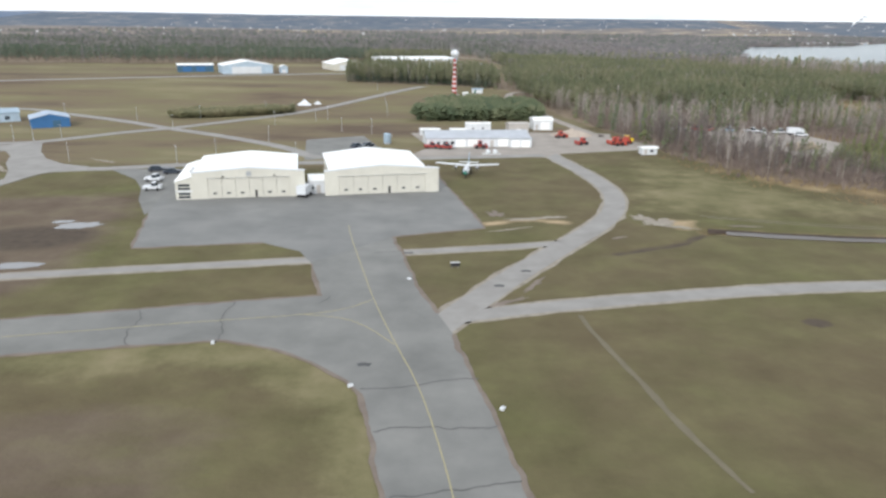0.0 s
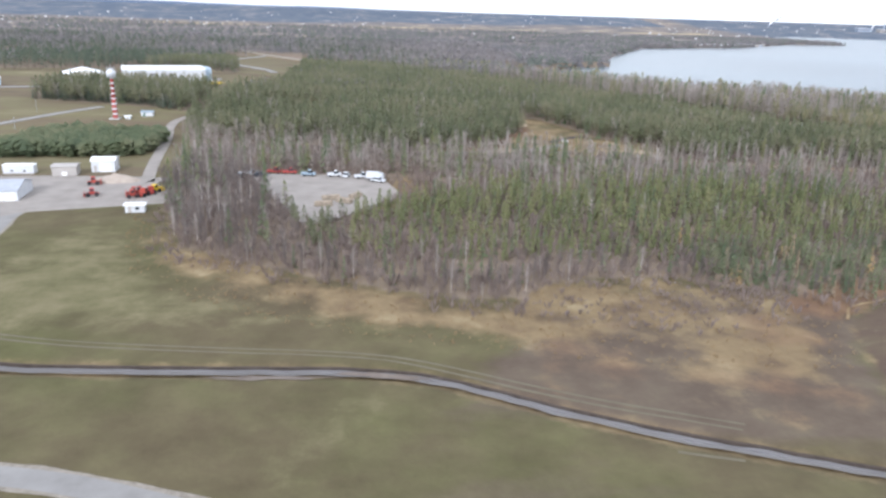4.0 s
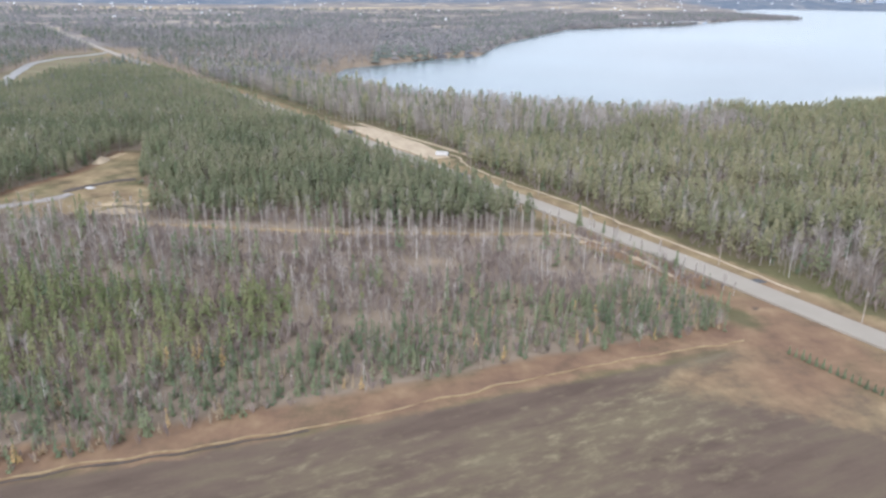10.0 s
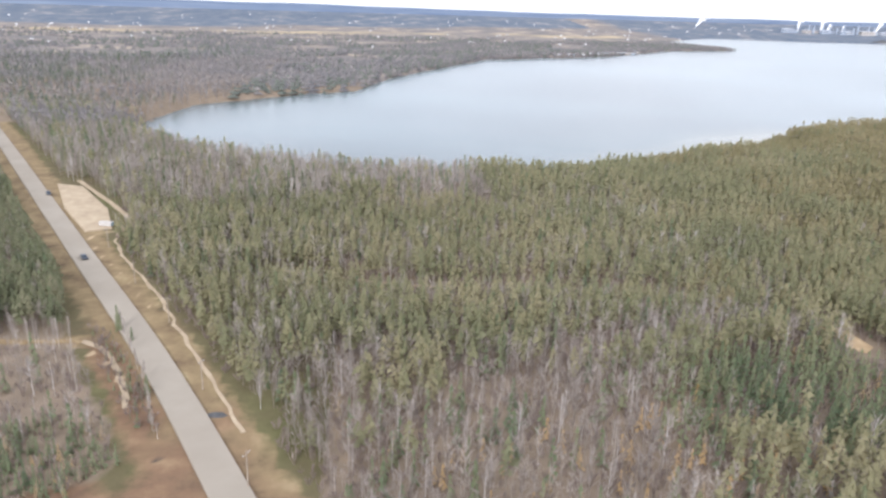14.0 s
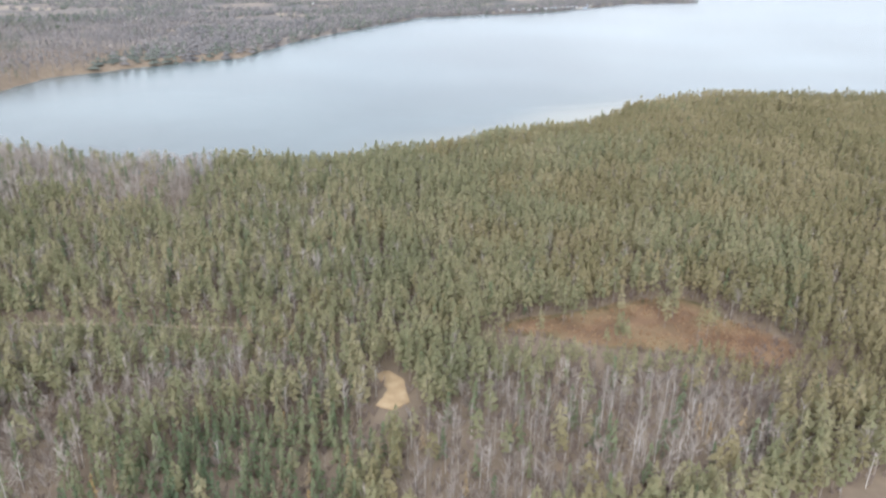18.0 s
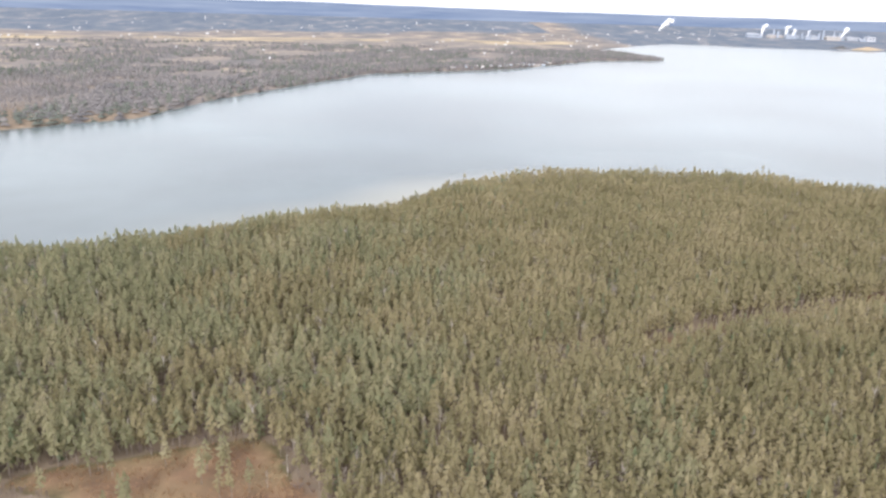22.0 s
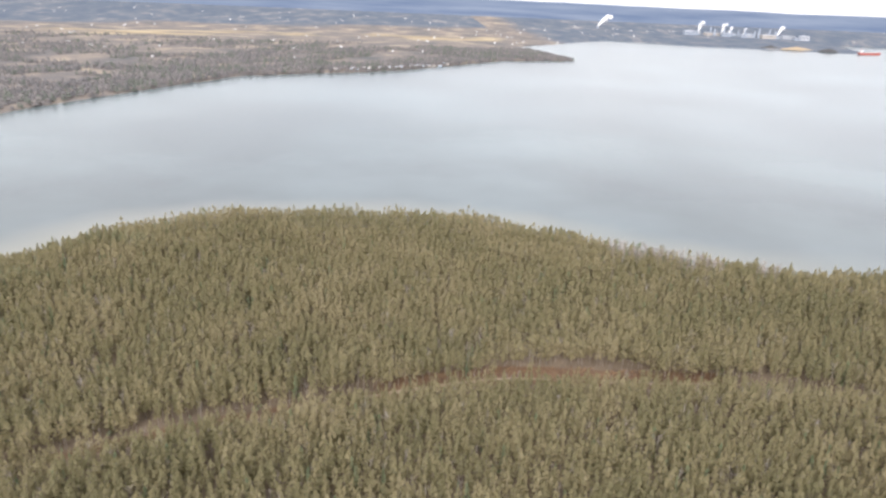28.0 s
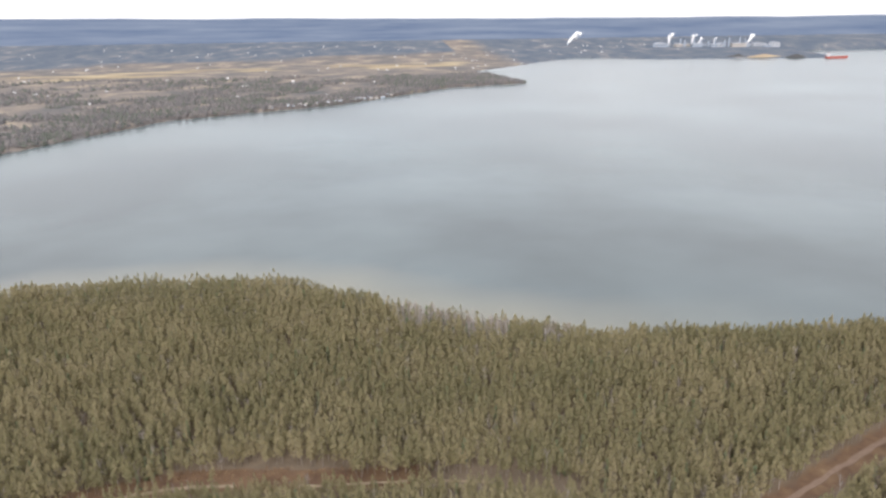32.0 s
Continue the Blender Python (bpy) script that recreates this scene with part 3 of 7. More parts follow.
masks = {
    "brown": np.maximum.reduce([within(X, Y, [(-60, 40), (-16, 40), (-16, 60), (-24, 72), (-60, 66)], 14) * (0.5 + 0.3 * wobble(X, Y, 8, 2)), within(X, Y, [(44, 60), (60, 88), (96, 98), (120, 86), (140, 40), (60, 40)], 30) * (0.45 + 0.25 * wobble(X, Y, 12, 5)), within(X, Y, [(-140, 60), (-62, 96), (-60, 118), (-68, 160), (-140, 150)], 20), within(X, Y, [(120, 40), (135, 112), (200, 96), (205, 40)], 40) * 0.6, within(X, Y, [(140, 118), (160, 160), (206, 168), (230, 161), (212, 134), (203, 104)], 12) * 0.8]),
    "green": np.maximum.reduce([within(X, Y, SAND_PIT, 6) * (0.45 + 0.2 * wobble(X, Y, 9, 6)), np.maximum(within(X, Y, [(38, 150), (56, 214), (70, 190), (90, 164), (118, 150), (60, 144)], 26) * 0.75, near(X, Y, [(118, 104), (126, 122)], 8, 14) * 0.6), near(X, Y, [(-4, 46), (-8.5, 62), (-12, 71), (-20, 76), (-30, 80), (-60, 73)], 11, 8) * 0.7]),
    "straw": np.maximum.reduce([within(X, Y, STRAW_BELT, 12) * (0.62 + 0.3 * wobble(X, Y, 7, 9)), within(X, Y, [(150, 128), (160, 160), (200, 166), (222, 156), (212, 138), (206, 120), (200, 90)], 16) * (0.28 + 0.3 * wobble(X, Y, 9, 3)), near(X, Y, [(206, 118), (211, 134), (217, 151), (226, 158)], 3.4, 3.0) * (0.5 + 0.25 * wobble(X, Y, 3, 1)), near(X, Y, ROAD_LINE, 26, 7) * 0.8, near(X, Y, DITCH, 7, 5) * 0.6, near(X, Y, HYDRO, 9, 4), within(X, Y, SAND_PIT, 7) * (0.62 + 0.25 * wobble(X, Y, 8, 2)), within(X, Y, CLEARING_WEST, 8) * 0.8, within(X, Y, YARD_EDGE, 5) * 0.85, within(X, Y, RUST_PATCH, 8) * 0.9, within(X, Y, VERGE_FIELD, 8) * 0.55]),
    "stubble": near(X, Y, [(228, 128), (262, 141), (296, 152), (318, 162), (350, 170), (400, 190)], 42, 26) * (0.45 + 0.13 * wobble(X, Y, 9, 2)),
    "soil": within(X, Y, FIELD, 5),
    "dry": np.maximum(within(X, Y, AIRFIELD_STRIP, 20) * 0.95, within(X, Y, [(-900, 188), (-20, 192), (56, 250), (58, 390), (60, 640), (-900, 700)], 16) * 0.8),
    "dark": np.maximum.reduce([*[np.clip(1.35 - np.hypot((X - a) / c, (Y - b) / d), 0, 1) for a, b, c, d in SPOTS], near(X, Y, DITCH_DRY, 1.6, 2.5), near(X, Y, [(x, y + 1.4) for x, y in DITCH], 1.0, 2.4) * 0.9, near(X, Y, [(423, 250), (420, 236), (414, 228)], 3, 3) * 0.7]),
    "floor": np.maximum(within(X, Y, FOREST_WEST, 8) * (1 - within(X, Y, AIRFIELD_STRIP, 14)) * (1 - within(X, Y, SAND_PIT, 6)) * (1 - within(X, Y, YARD_EDGE, 6)) * (1 - within(X, Y, CLEARING_WEST, 6)), (1 - within(X, Y, RUST_PATCH, 5)) * ((X > 446) & (Y > 128 + 0.286 * (X - 446) + 16 * wobble(X, Y, 12, 6)) & (Y < 760)) * 1.0 + ((X > np.interp(Y, [743, 987, 1420], [145, 8, -240])) & (Y >= 700) & (Y < 1400) & (X <= 446)) * 1.0),
    "rust": np.maximum.reduce([near(X, Y, [(150, 319), (176, 328), (181, 346), (194, 373), (197, 412)], 6, 4) * 0.8, near(X, Y, [(206, 412), (219, 380), (224, 358), (245, 330)], 5, 4) * 0.6, within(X, Y, [(140, 118), (160, 158), (205, 166), (228, 161), (212, 134), (203, 104)], 18) * (0.33 + 0.26 * wobble(X, Y, 7, 6)), near(X, Y, ROAD_LINE[:9], 25, 8) * (0.5 + 0.3 * wobble(X, Y, 9, 8)), within(X, Y, RUST_PATCH, 12) * (0.6 + 0.3 * wobble(X, Y, 7, 3)), within(X, Y, RUST_PATCH_B, 8) * 0.8, near(X, Y, [(x, y + 4) for x, y in TRAIL[4:11]], 18, 6) * (0.85 + 0.15 * wobble(X, Y, 11, 2)), near(X, Y, TRAIL[1:5], 8, 5) * 0.7, near(X, Y, TRAIL_EAST, 16, 7) * 0.8, near(X, Y, [(214, 155), (230, 166), (275, 175.5), (320, 188), (365, 202.5), (404, 216)], 13, 5) * (0.72 + 0.2 * wobble(X, Y, 5, 7)), within(X, Y, [(374, 292), (392, 285), (412, 246), (409, 226), (398, 250)], 6) * 0.85, within(X, Y, VERGE_FIELD, 10) * (0.55 + 0.3 * wobble(X, Y, 14, 1))]),
    "sand": np.maximum.reduce([near(X, Y, [(222, 326), (231, 327), (240, 325)], 5, 3) * 0.9, near(X, Y, [(197, 398), (200, 408)], 4, 3) * 0.9, near(X, Y, [(186, 324), (194, 329)], 2.5, 2) * 0.8, near(X, Y, [(64, 426), (74, 430), (86, 429)], 5, 4) * 0.9, within(X, Y, [(40, 140), (46, 145), (52, 143), (50, 136), (45, 135)], 5) * (0.7 + 0.3 * wobble(X, Y, 5, 4)), near(X, Y, [(8, 138), (17, 142), (25, 140)], 3, 4) * 0.8, near(X, Y, [(355, 392), (341, 399), (352, 372), (395, 305)], 3, 3) * 0.8, near(X, Y, [(376, 287), (392, 272), (399, 262)], 4, 3) * 0.8]),
    "far": np.clip((Y - 1000) / 250, 0, 1),
    "remote_haze": np.clip(0.5 + (Y - 3700 - 0.38 * np.clip(X, -400, 1300) + 140 * wobble(X, Y, 260, 2)) / 500, 0, 1) * (X < 1700) + np.clip((X - 1700) / 300, 0, 1) * (X >= 1700) * 0.85,
    "farmland": np.clip(near(X, Y, [(-1200, 2750), (-400, 2950), (300, 3180), (1064, 3450), (1500, 3500)], 420, 260) * (0.55 + 0.45 * wobble(X, Y, 150, 4)), 0, 1),
}
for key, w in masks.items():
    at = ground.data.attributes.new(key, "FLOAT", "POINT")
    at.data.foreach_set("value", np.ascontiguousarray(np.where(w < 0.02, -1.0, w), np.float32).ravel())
lx, ly = axis((150, 1500, 15), (1500, 5000, 250)), axis((200, 430, 60), (430, 920, 13), (920, 4700, 220))
LX, LY = np.meshgrid(lx, ly)
cells = np.arange(LX.size).reshape(LX.shape)
quads = np.stack([cells[:-1, :-1], cells[:-1, 1:], cells[1:, 1:], cells[1:, :-1]], -1).reshape(-1, 4)
lake = big_mesh("lake", np.stack([LX, LY, 0 * LX + LAKE_LEVEL], -1).reshape(-1, 3), np.concatenate([quads[:, [0, 1, 2]], quads[:, [0, 2, 3]]]), [WATER])
sandbar = np.clip(1.05 - (distance(LX, LY, SHORE_NEAR[8:]) + 9 * wobble(LX, LY, 40, 2)) / 90, 0, 1) * np.clip((LX - 560) / 160, 0, 1) * np.clip((1420 - LX) / 200, 0, 1)
lake.data.attributes.new("shallow", "FLOAT", "POINT").data.foreach_set("value", np.ascontiguousarray(0.8 * sandbar, np.float32).ravel())
tagged(lake, "calm pale grey lake under a bright sky", "lake", kind="structure")


# ---- roads and paved ground ----
def ribbon(name, line, width, mat, z=0.06, label="", category="road", thick=0.25, ragged=0.0, parent=None, kind="structure"):
    """A paved strip along a line, with sides that go into the ground."""
    line = [Vector((p[0], p[1], 0)) for p in line]
    verts, faces = [], []
    for i, p in enumerate(line):
        way = (line[min(i + 1, len(line) - 1)] - line[max(i - 1, 0)]).normalized()
        side = Vector((way.y, -way.x, 0)) * width / 2
        r1, r2 = (1 + ragged * noise.noise((p.x * 0.23, p.y * 0.23, 1.0 + s * 9.0)) for s in (0, 1))
        for q, h in ((p - side * r1, -thick), (p - side * r1, z), (p + side * r2, z), (p + side * r2, -thick)):
            zz = float(ground_height(np.array([p.x]), np.array([p.y]))[0]) if abs(p.y) > 190 else 0.0
            verts.append((q.x, q.y, max(zz, -12) + h))
        if i:
            b = 4 * i
            faces += [(b - 4, b - 3, b + 1, b), (b - 3, b - 2, b + 2, b + 1), (b - 2, b - 1, b + 3, b + 2)]
    ob = mesh_from(name, verts, faces, mat, parent)
    if kind:
        tagged(ob, label, category, kind=kind)
    return ob


def slab(name, outline, mat, z=0.05, thick=0.3, label="", category="pavement", parent=None, kind="structure"):
    bm = bmesh.new()
    f = bm.faces.new([bm.verts.new((x, y, z)) for x, y in outline])
    if f.calc_area() and f.normal.z < 0:
        f.normal_flip()
    bmesh.ops.recalc_face_normals(bm, faces=[f])
    ext = bmesh.ops.extrude_face_region(bm, geom=[f])
    for v in ext["geom"]:
        if isinstance(v, bmesh.types.BMVert):
            v.co.z = z - thick
    bmesh.ops.recalc_face_normals(bm, faces=bm.faces[:])
    bmesh.ops.triangulate(bm, faces=bm.faces[:])
    me = bpy.data.meshes.new(name)
    bm.to_mesh(me)
    bm.free()
    me.materials.append(mat)
    ob = new(name, me)
    ob.parent = parent
    if kind:
        tagged(ob, label, category, kind=kind)
    return ob


def wander(line, amp, seed=0.0):
    """A line that strays a little to either side."""
    fine = smooth_line(line, 3)
    return [(x + amp * noise.noise((x * 0.16, y * 0.16, seed)), y + amp * noise.noise((x * 0.16, y * 0.16, seed + 5))) for x, y in fine]


taxiway = slab("taxiway", [(9, 40), (7.7, 52), (5.2, 66), (1.3, 85.6), (-3.7, 102), (-7.1, 119), (-9.4, 128.4), (-21.9, 113.1), (-17.9, 98.2), (-30.6, 95.2), (-58.5, 88), (-150, 66), (-150, 56), (-52, 77.3), (-28, 82.4), (-23.8, 81.3), (-18, 78.6), (-14.0, 75.4), (-10.2, 71.4), (-8.7, 69), (-5.7, 55), (-2.5, 40)], ASPHALT, 0.06, label="grey asphalt taxiway with faded yellow centreline", category="taxiway")
apron = slab("apron", [(-9.4, 128.4), (-3, 131), (8.1, 134.9), (5.5, 150), (1.9, 166), (-1.9, 187), (-30, 187), (-31, 176), (-66, 170), (-60.3, 142), (-54.3, 119.5), (-32.4, 123.8), (-24.9, 119.1), (-21.9, 113.1)], ASPHALT_NEW, 0.055, label="blue-grey asphalt apron in front of hangars", category="apron")
PAVED = [("service_road", [(-1, 86.5), (5, 97), (11, 107.5), (22, 124.5), (31, 138), (37.5, 152), (40.5, 169), (38, 190), (33, 212), (32, 222)], 4.7, ROAD),
         ("perimeter_road", [(0, 90), (15, 95.2), (45, 102.3), (62, 105), (75, 106), (92, 103.8), (108, 98), (125, 92), (150, 82)], 3.6, ROAD),
         ("apron_road_east", [(-8, 119), (7, 122), (22, 126)], 2.4, ROAD),
         ("apron_road_west", [(-110, 95), (-68, 104.5), (-46, 109.4), (-21, 114.6)], 2.6, ROAD),
         ("access_road", [(58, 262), (55.6, 251), (47, 288), (38, 336), (31, 362), (33, 384), (44, 396)], 4.0, GRAVEL),
         ("long_road", [(-165, 215), (-139.6, 225.5), (-129.9, 227.4), (-119.8, 239.8), (-110.4, 252.4), (-99.4, 261.3), (-84.7, 281), (-72.9, 295.9), (-62, 313), (-48.3, 343.3), (-11.9, 399.7)], 4.6, ROAD),
         ("cross_road", [(-260, 318), (-192, 315), (-177.2, 313), (-161, 302), (-129.5, 283.4), (-111.3, 270.6), (-99.4, 261.3), (-74.2, 244.8), (-46.6, 222), (-40, 208), (-18, 206), (30, 216)], 4.2, ROAD),
         ("terminal_road", [(-112, 140), (-106.3, 169), (-105.7, 177.6), (-103.5, 184.1), (-94.5, 186.9), (-87.6, 188.1), (-72, 194.7), (-37, 199), (-18, 206)], 4.6, ROAD),
         ("far_taxiway", [(-300, 372), (-239, 404), (-149, 452), (-60, 496), (2, 521)], 6.5, ROAD),
         ("strip_road", [(33, 640), (-30, 800), (-66, 905), (-38, 1040)], 9.0, ROAD)]
for step, (name, line, width, mat) in enumerate(PAVED):
    ribbon(name, smooth_line(line), width, mat, (0.046, 0.03, 0.036, 0.04)[step] if step < 4 else 0.06 + 0.01 * step, "pale grey paved road through dry grass")
for name, line, width, mat in PAVED[:4]:
    ribbon("road_verge", smooth_line(line, 3), width + 1.3, WASH, 0.018, "pale worn gravel verge of the road", "verge", 0.2, ragged=0.2)
slab("terminal_plaza", [(-150, 219), (-136, 222.5), (-128, 229), (-119.5, 212), (-112, 201), (-104, 194), (-95, 190.5), (-94, 186.5), (-103, 184.5), (-107.3, 172), (-113, 184), (-119.5, 194), (-124, 204), (-130, 212), (-150, 212)], ROAD, 0.05, label="worn grey asphalt junction before the terminal", category="road")
slab("hangar_parking", [(-88, 187.4), (-76.4, 175.3), (-70.8, 164.9), (-67.2, 154.5), (-61, 142), (-58, 158), (-60, 172), (-66, 183), (-78, 188)], ASPHALT, 0.045, label="dark asphalt strip beside the hangar", category="pavement")
slab("yard_apron", [(-15, 211), (30, 213), (34, 219), (68, 230), (72, 235), (51, 263), (22, 263), (-12, 258), (-5, 228), (-10, 214)], GRAVEL, 0.05, label="worn grey gravel yard round the workshop")
slab("parking_lot", [(-46, 240), (-28, 250), (-16, 212), (-40, 204)], ASPHALT, 0.05, label="grey asphalt parking lot")
slab("storage_yard", YARD, GRAVEL, 0.75, 1.2, label="pale gravel storage yard among bare trees")
ribbon("highway", [(x - 0.6, y - 0.3) for x, y in ROAD_LINE], 8.0, HIGHWAY, 0.55, "pale grey two-lane asphalt road through woods", thick=1.0)
slab("roadside_sand", [(297, 478), (319, 430), (342, 392), (351, 397), (339, 428), (312, 472)], SAND, 0.6, 1.0, label="pale sand pull-off beside the road")
ribbon("creek", wander(DITCH[2:], 0.25), 0.95, CREEK, -0.5, "narrow grey creek in a grassy ditch", "creek", thick=0.1, ragged=0.8)


# ---- woodland ----
rng = np.random.default_rng(7)


def trunk_shape(height, r0, r1, sides=3, lean=0.0):
    v, f = [], []
    for k in range(sides):
        a = 2 * math.pi * k / sides
        v += [(r0 * math.cos(a), r0 * math.sin(a), -0.4), (r1 * math.cos(a) + lean, r1 * math.sin(a), height)]
    for k in range(sides):
        a, b = 2 * k, 2 * ((k + 1) % sides)
        f += [(a, b, b + 1), (a, b + 1, a + 1)]
    return v, f


def tall_pine_shape(r, clumps=11, sides=3):
    """A pine of unit height: a trunk, and clumps of needles round it in a narrow column, each a small tent."""
    v, f = trunk_shape(0.85, 0.013, 0.005)
    slots = [0] * len(f)
    full = r.uniform(0.085, 0.115)
    for k in range(clumps):
        h = 0.24 + 0.70 * ((k + r.random()) / clumps)
        wide = full * math.sin(math.pi * min(1, (1.04 - h) / 0.82) ** 0.7) ** 0.7 + 0.008
        a, rad = 2.4 * k + r.uniform(-0.6, 0.6), wide * r.uniform(0.35, 1.0)
        size = 0.050 + 0.50 * wide * r.uniform(0.6, 1.1)
        c = np.array([rad * math.cos(a), rad * math.sin(a), h])
        n = len(v)
        v.append((c[0] * 0.75, c[1] * 0.75, h + size * r.uniform(1.0, 1.7)))
        for j in range(sides):
            b = a + 2 * math.pi * j / sides + r.uniform(-0.4, 0.4)
            s = size * r.uniform(0.75, 1.25)
            v.append(tuple(c + (s * math.cos(b), s * math.sin(b), -size * r.uniform(0.3, 1.1))))
        for j in range(sides):
            f.append((n, n + 1 + j, n + 1 + (j + 1) % sides))
            slots.append(1)
    return np.array(v), np.array(f), np.array(slots)


def spray_tree(r, sprays, low, width, taper, droop=0.05, stem=0.013, spread=(0.35, 0.65)):
    """A conifer of unit height: a stem, and separate sprays of needles that stand out from it at all heights, with air between them."""
    v, f = trunk_shape(0.86, stem, 0.004, 3, r.uniform(-0.015, 0.015))
    slots = [0] * len(f)
    side, turn = r.uniform(0, 6.3), r.uniform(0, 6.3)
    for k in range(sprays):
        u = (k + r.random()) / sprays
        h = low + (0.95 - low) * u
        a = turn + 2.4 * k + r.uniform(-0.5, 0.5)
        out = 0.016 + width * taper(u) * r.uniform(0.62, 1.2) * (1 + 0.22 * math.cos(a - side))
        n, open_by = len(v), r.uniform(*spread)
        v.append((0.12 * out * math.cos(a), 0.12 * out * math.sin(a), h + r.uniform(0.0, 0.07)))
        for b, reach in ((a - open_by, r.uniform(0.75, 1.0)), (a + open_by, r.uniform(0.75, 1.0))):
            v.append((reach * out * math.cos(b), reach * out * math.sin(b), h - droop + r.uniform(-0.05, 0.06)))
        f.append((n, n + 1, n + 2))
        slots.append(1)
    for k in range(2):
        n, a = len(v), turn + 1.6 * k
        c, d = 0.3 * width * math.cos(a), 0.3 * width * math.sin(a)
        v += [(-c, -d, 0.85), (c, d, 0.87), (0.1 * c, 0.1 * d, r.uniform(0.97, 1.05))]
        f.append((n, n + 1, n + 2))
        slots.append(1)
    return np.array(v), np.array(f), np.array(slots)


def pine_shape(r, sprays=30, low=0.30):
    """A forest pine: a bare lower stem and a rounded, ragged crown."""
    return spray_tree(r, sprays, low + r.uniform(-0.05, 0.07), r.uniform(0.135, 0.175), lambda u: (1 - u ** 2.6) ** 0.75 * (0.72 + 0.28 * min(1, u / 0.25)), 0.02, 0.012, (0.28, 0.55))


def spruce_shape(r, sprays=30, width=0.15):
    """A spruce or larch: branches down to the ground, each layer shorter than the one below."""
    return spray_tree(r, sprays, 0.06, width * r.uniform(0.9, 1.15), lambda u: 1 - 0.9 * u ** 1.15, 0.07)


def tuft_shape(r):
    """The crown of a far tree: two ragged tents of branches."""
    v, f = [], []
    for k in range(2):
        h, n, turn = 0.1 + 0.4 * k, len(v), r.uniform(0, 6)
        v.append((0, 0, h + 0.3 - 0.05 * k))
        for j in range(7):
            a, reach = turn + 2 * math.pi * j / 7, 0.42 * (1 - 0.45 * k) * (1.15 if j % 2 else 0.62) * r.uniform(0.7, 1.3)
            v.append((reach * math.cos(a), reach * math.sin(a), h - r.uniform(0, 0.05)))
        f += [(n, n + 1 + j, n + 1 + (j + 1) % 7) for j in range(7)]
    return np.array(v), np.array(f), np.zeros(len(f), int)


def bare_shape(r, twigs=44, spread=0.1, fine=1.0, low=0.28, stem=0.0115):
    """A leafless birch or aspen of unit height: a pale stem, and a haze of fine twigs that rise steeply."""
    lean = r.uniform(-0.04, 0.04)
    v, f = trunk_shape(0.9, stem, 0.35 * stem, 3, lean)
    slots = [0] * len(f)
    for k in range(twigs):
        h = low + (0.9 - low) * r.random() ** 0.9
        a = r.uniform(0, 2 * math.pi)
        out = spread * r.uniform(0.3, 1.0) * (1.2 - 1.1 * abs(h - 0.5))
        up = r.uniform(0.10, 0.24)
        q = 0.5 * out * r.random()
        start = np.array([lean * h + q * math.cos(a), q * math.sin(a), h])
        tip = start + (out * math.cos(a), out * math.sin(a), min(up, 1.03 - h))
        w = r.uniform(0.004, 0.0095) * fine
        n = len(v)
        b = a + r.uniform(0.6, 2.5)
        side = np.array([math.cos(b), math.sin(b), 0]) * w
        v += [tuple(start - side), tuple(start + side), tuple(tip)]
        f.append((n, n + 1, n + 2))
        slots.append(1)
    return np.array(v), np.array(f), np.array(slots)


def brush_shape(r, twigs=12):
    """A low bush of bare stems that fan out from the ground."""
    v, f = [], []
    for k in range(twigs):
        a, out = r.uniform(0, 2 * math.pi), r.uniform(0.1, 0.5)
        w, n, top = r.uniform(0.022, 0.05), len(v), r.uniform(0.55, 1.0)
        foot, tip = np.array([0.25 * out * math.cos(a), 0.25 * out * math.sin(a), 0.0]), np.array([out * math.cos(a), out * math.sin(a), top])
        b = r.uniform(0, 6.3)
        side = np.array([math.cos(b), math.sin(b), 0]) * w
        v += [tuple(foot), tuple(tip * 0.75 - side), tuple(tip * 0.75 + side + (0, 0, 0.1)), tuple(tip)]
        f += [(n, n + 1, n + 2), (n + 1, n + 3, n + 2)]
    return np.array(v), np.array(f), np.zeros(len(f), int)


def plant(name, places, heights, shapes, mats, label, fat=(0.85, 1.2)):
    """One joined stand of trees, each a turned and scaled shape of the few given."""
    V, T, S, tones, base = [], [], [], [], 0
    pick = rng.integers(0, len(shapes), len(places))
    for k, (v, f, s) in enumerate(shapes):
        at, h = places[pick == k], heights[pick == k]
        if not len(at):
            continue
        a = rng.uniform(0, 2 * math.pi, len(at))
        g = h * rng.uniform(*fat, len(at))
        c, sn = np.cos(a)[:, None], np.sin(a)[:, None]
        x = (v[:, 0] * c - v[:, 1] * sn) * g[:, None] + at[:, :1]
        y = (v[:, 0] * sn + v[:, 1] * c) * g[:, None] + at[:, 1:2]
        z = v[:, 2] * h[:, None] + at[:, 2:3]
        V.append(np.stack([x, y, z], -1).reshape(-1, 3))
        T.append((f[None] + (np.arange(len(at)) * len(v))[:, None, None] + base).reshape(-1, 3))
        S.append(np.tile(s, len(at)))
        tones.append(np.repeat(rng.random(len(at)), len(v)))
        base += len(at) * len(v)
    ob = big_mesh(name, np.concatenate(V), np.concatenate(T), mats, np.concatenate(S))
    ob.data.polygons.foreach_set("use_smooth", np.ones(len(ob.data.polygons), bool))
    ob.data.attributes.new("tone", "FLOAT", "POINT").data.foreach_set("value", np.concatenate(tones).astype(np.float32))
    return tagged(ob, label, "trees", kind="stuff")


def scatter(x0, x1, y0, y1, step):
    xs, ys = np.meshgrid(np.arange(x0, x1, step), np.arange(y0, y1, step))
    xs = xs.ravel() + rng.uniform(-0.48, 0.48, xs.size) * step
    ys = ys.ravel() + rng.uniform(-0.48, 0.48, ys.size) * step
    return xs, ys


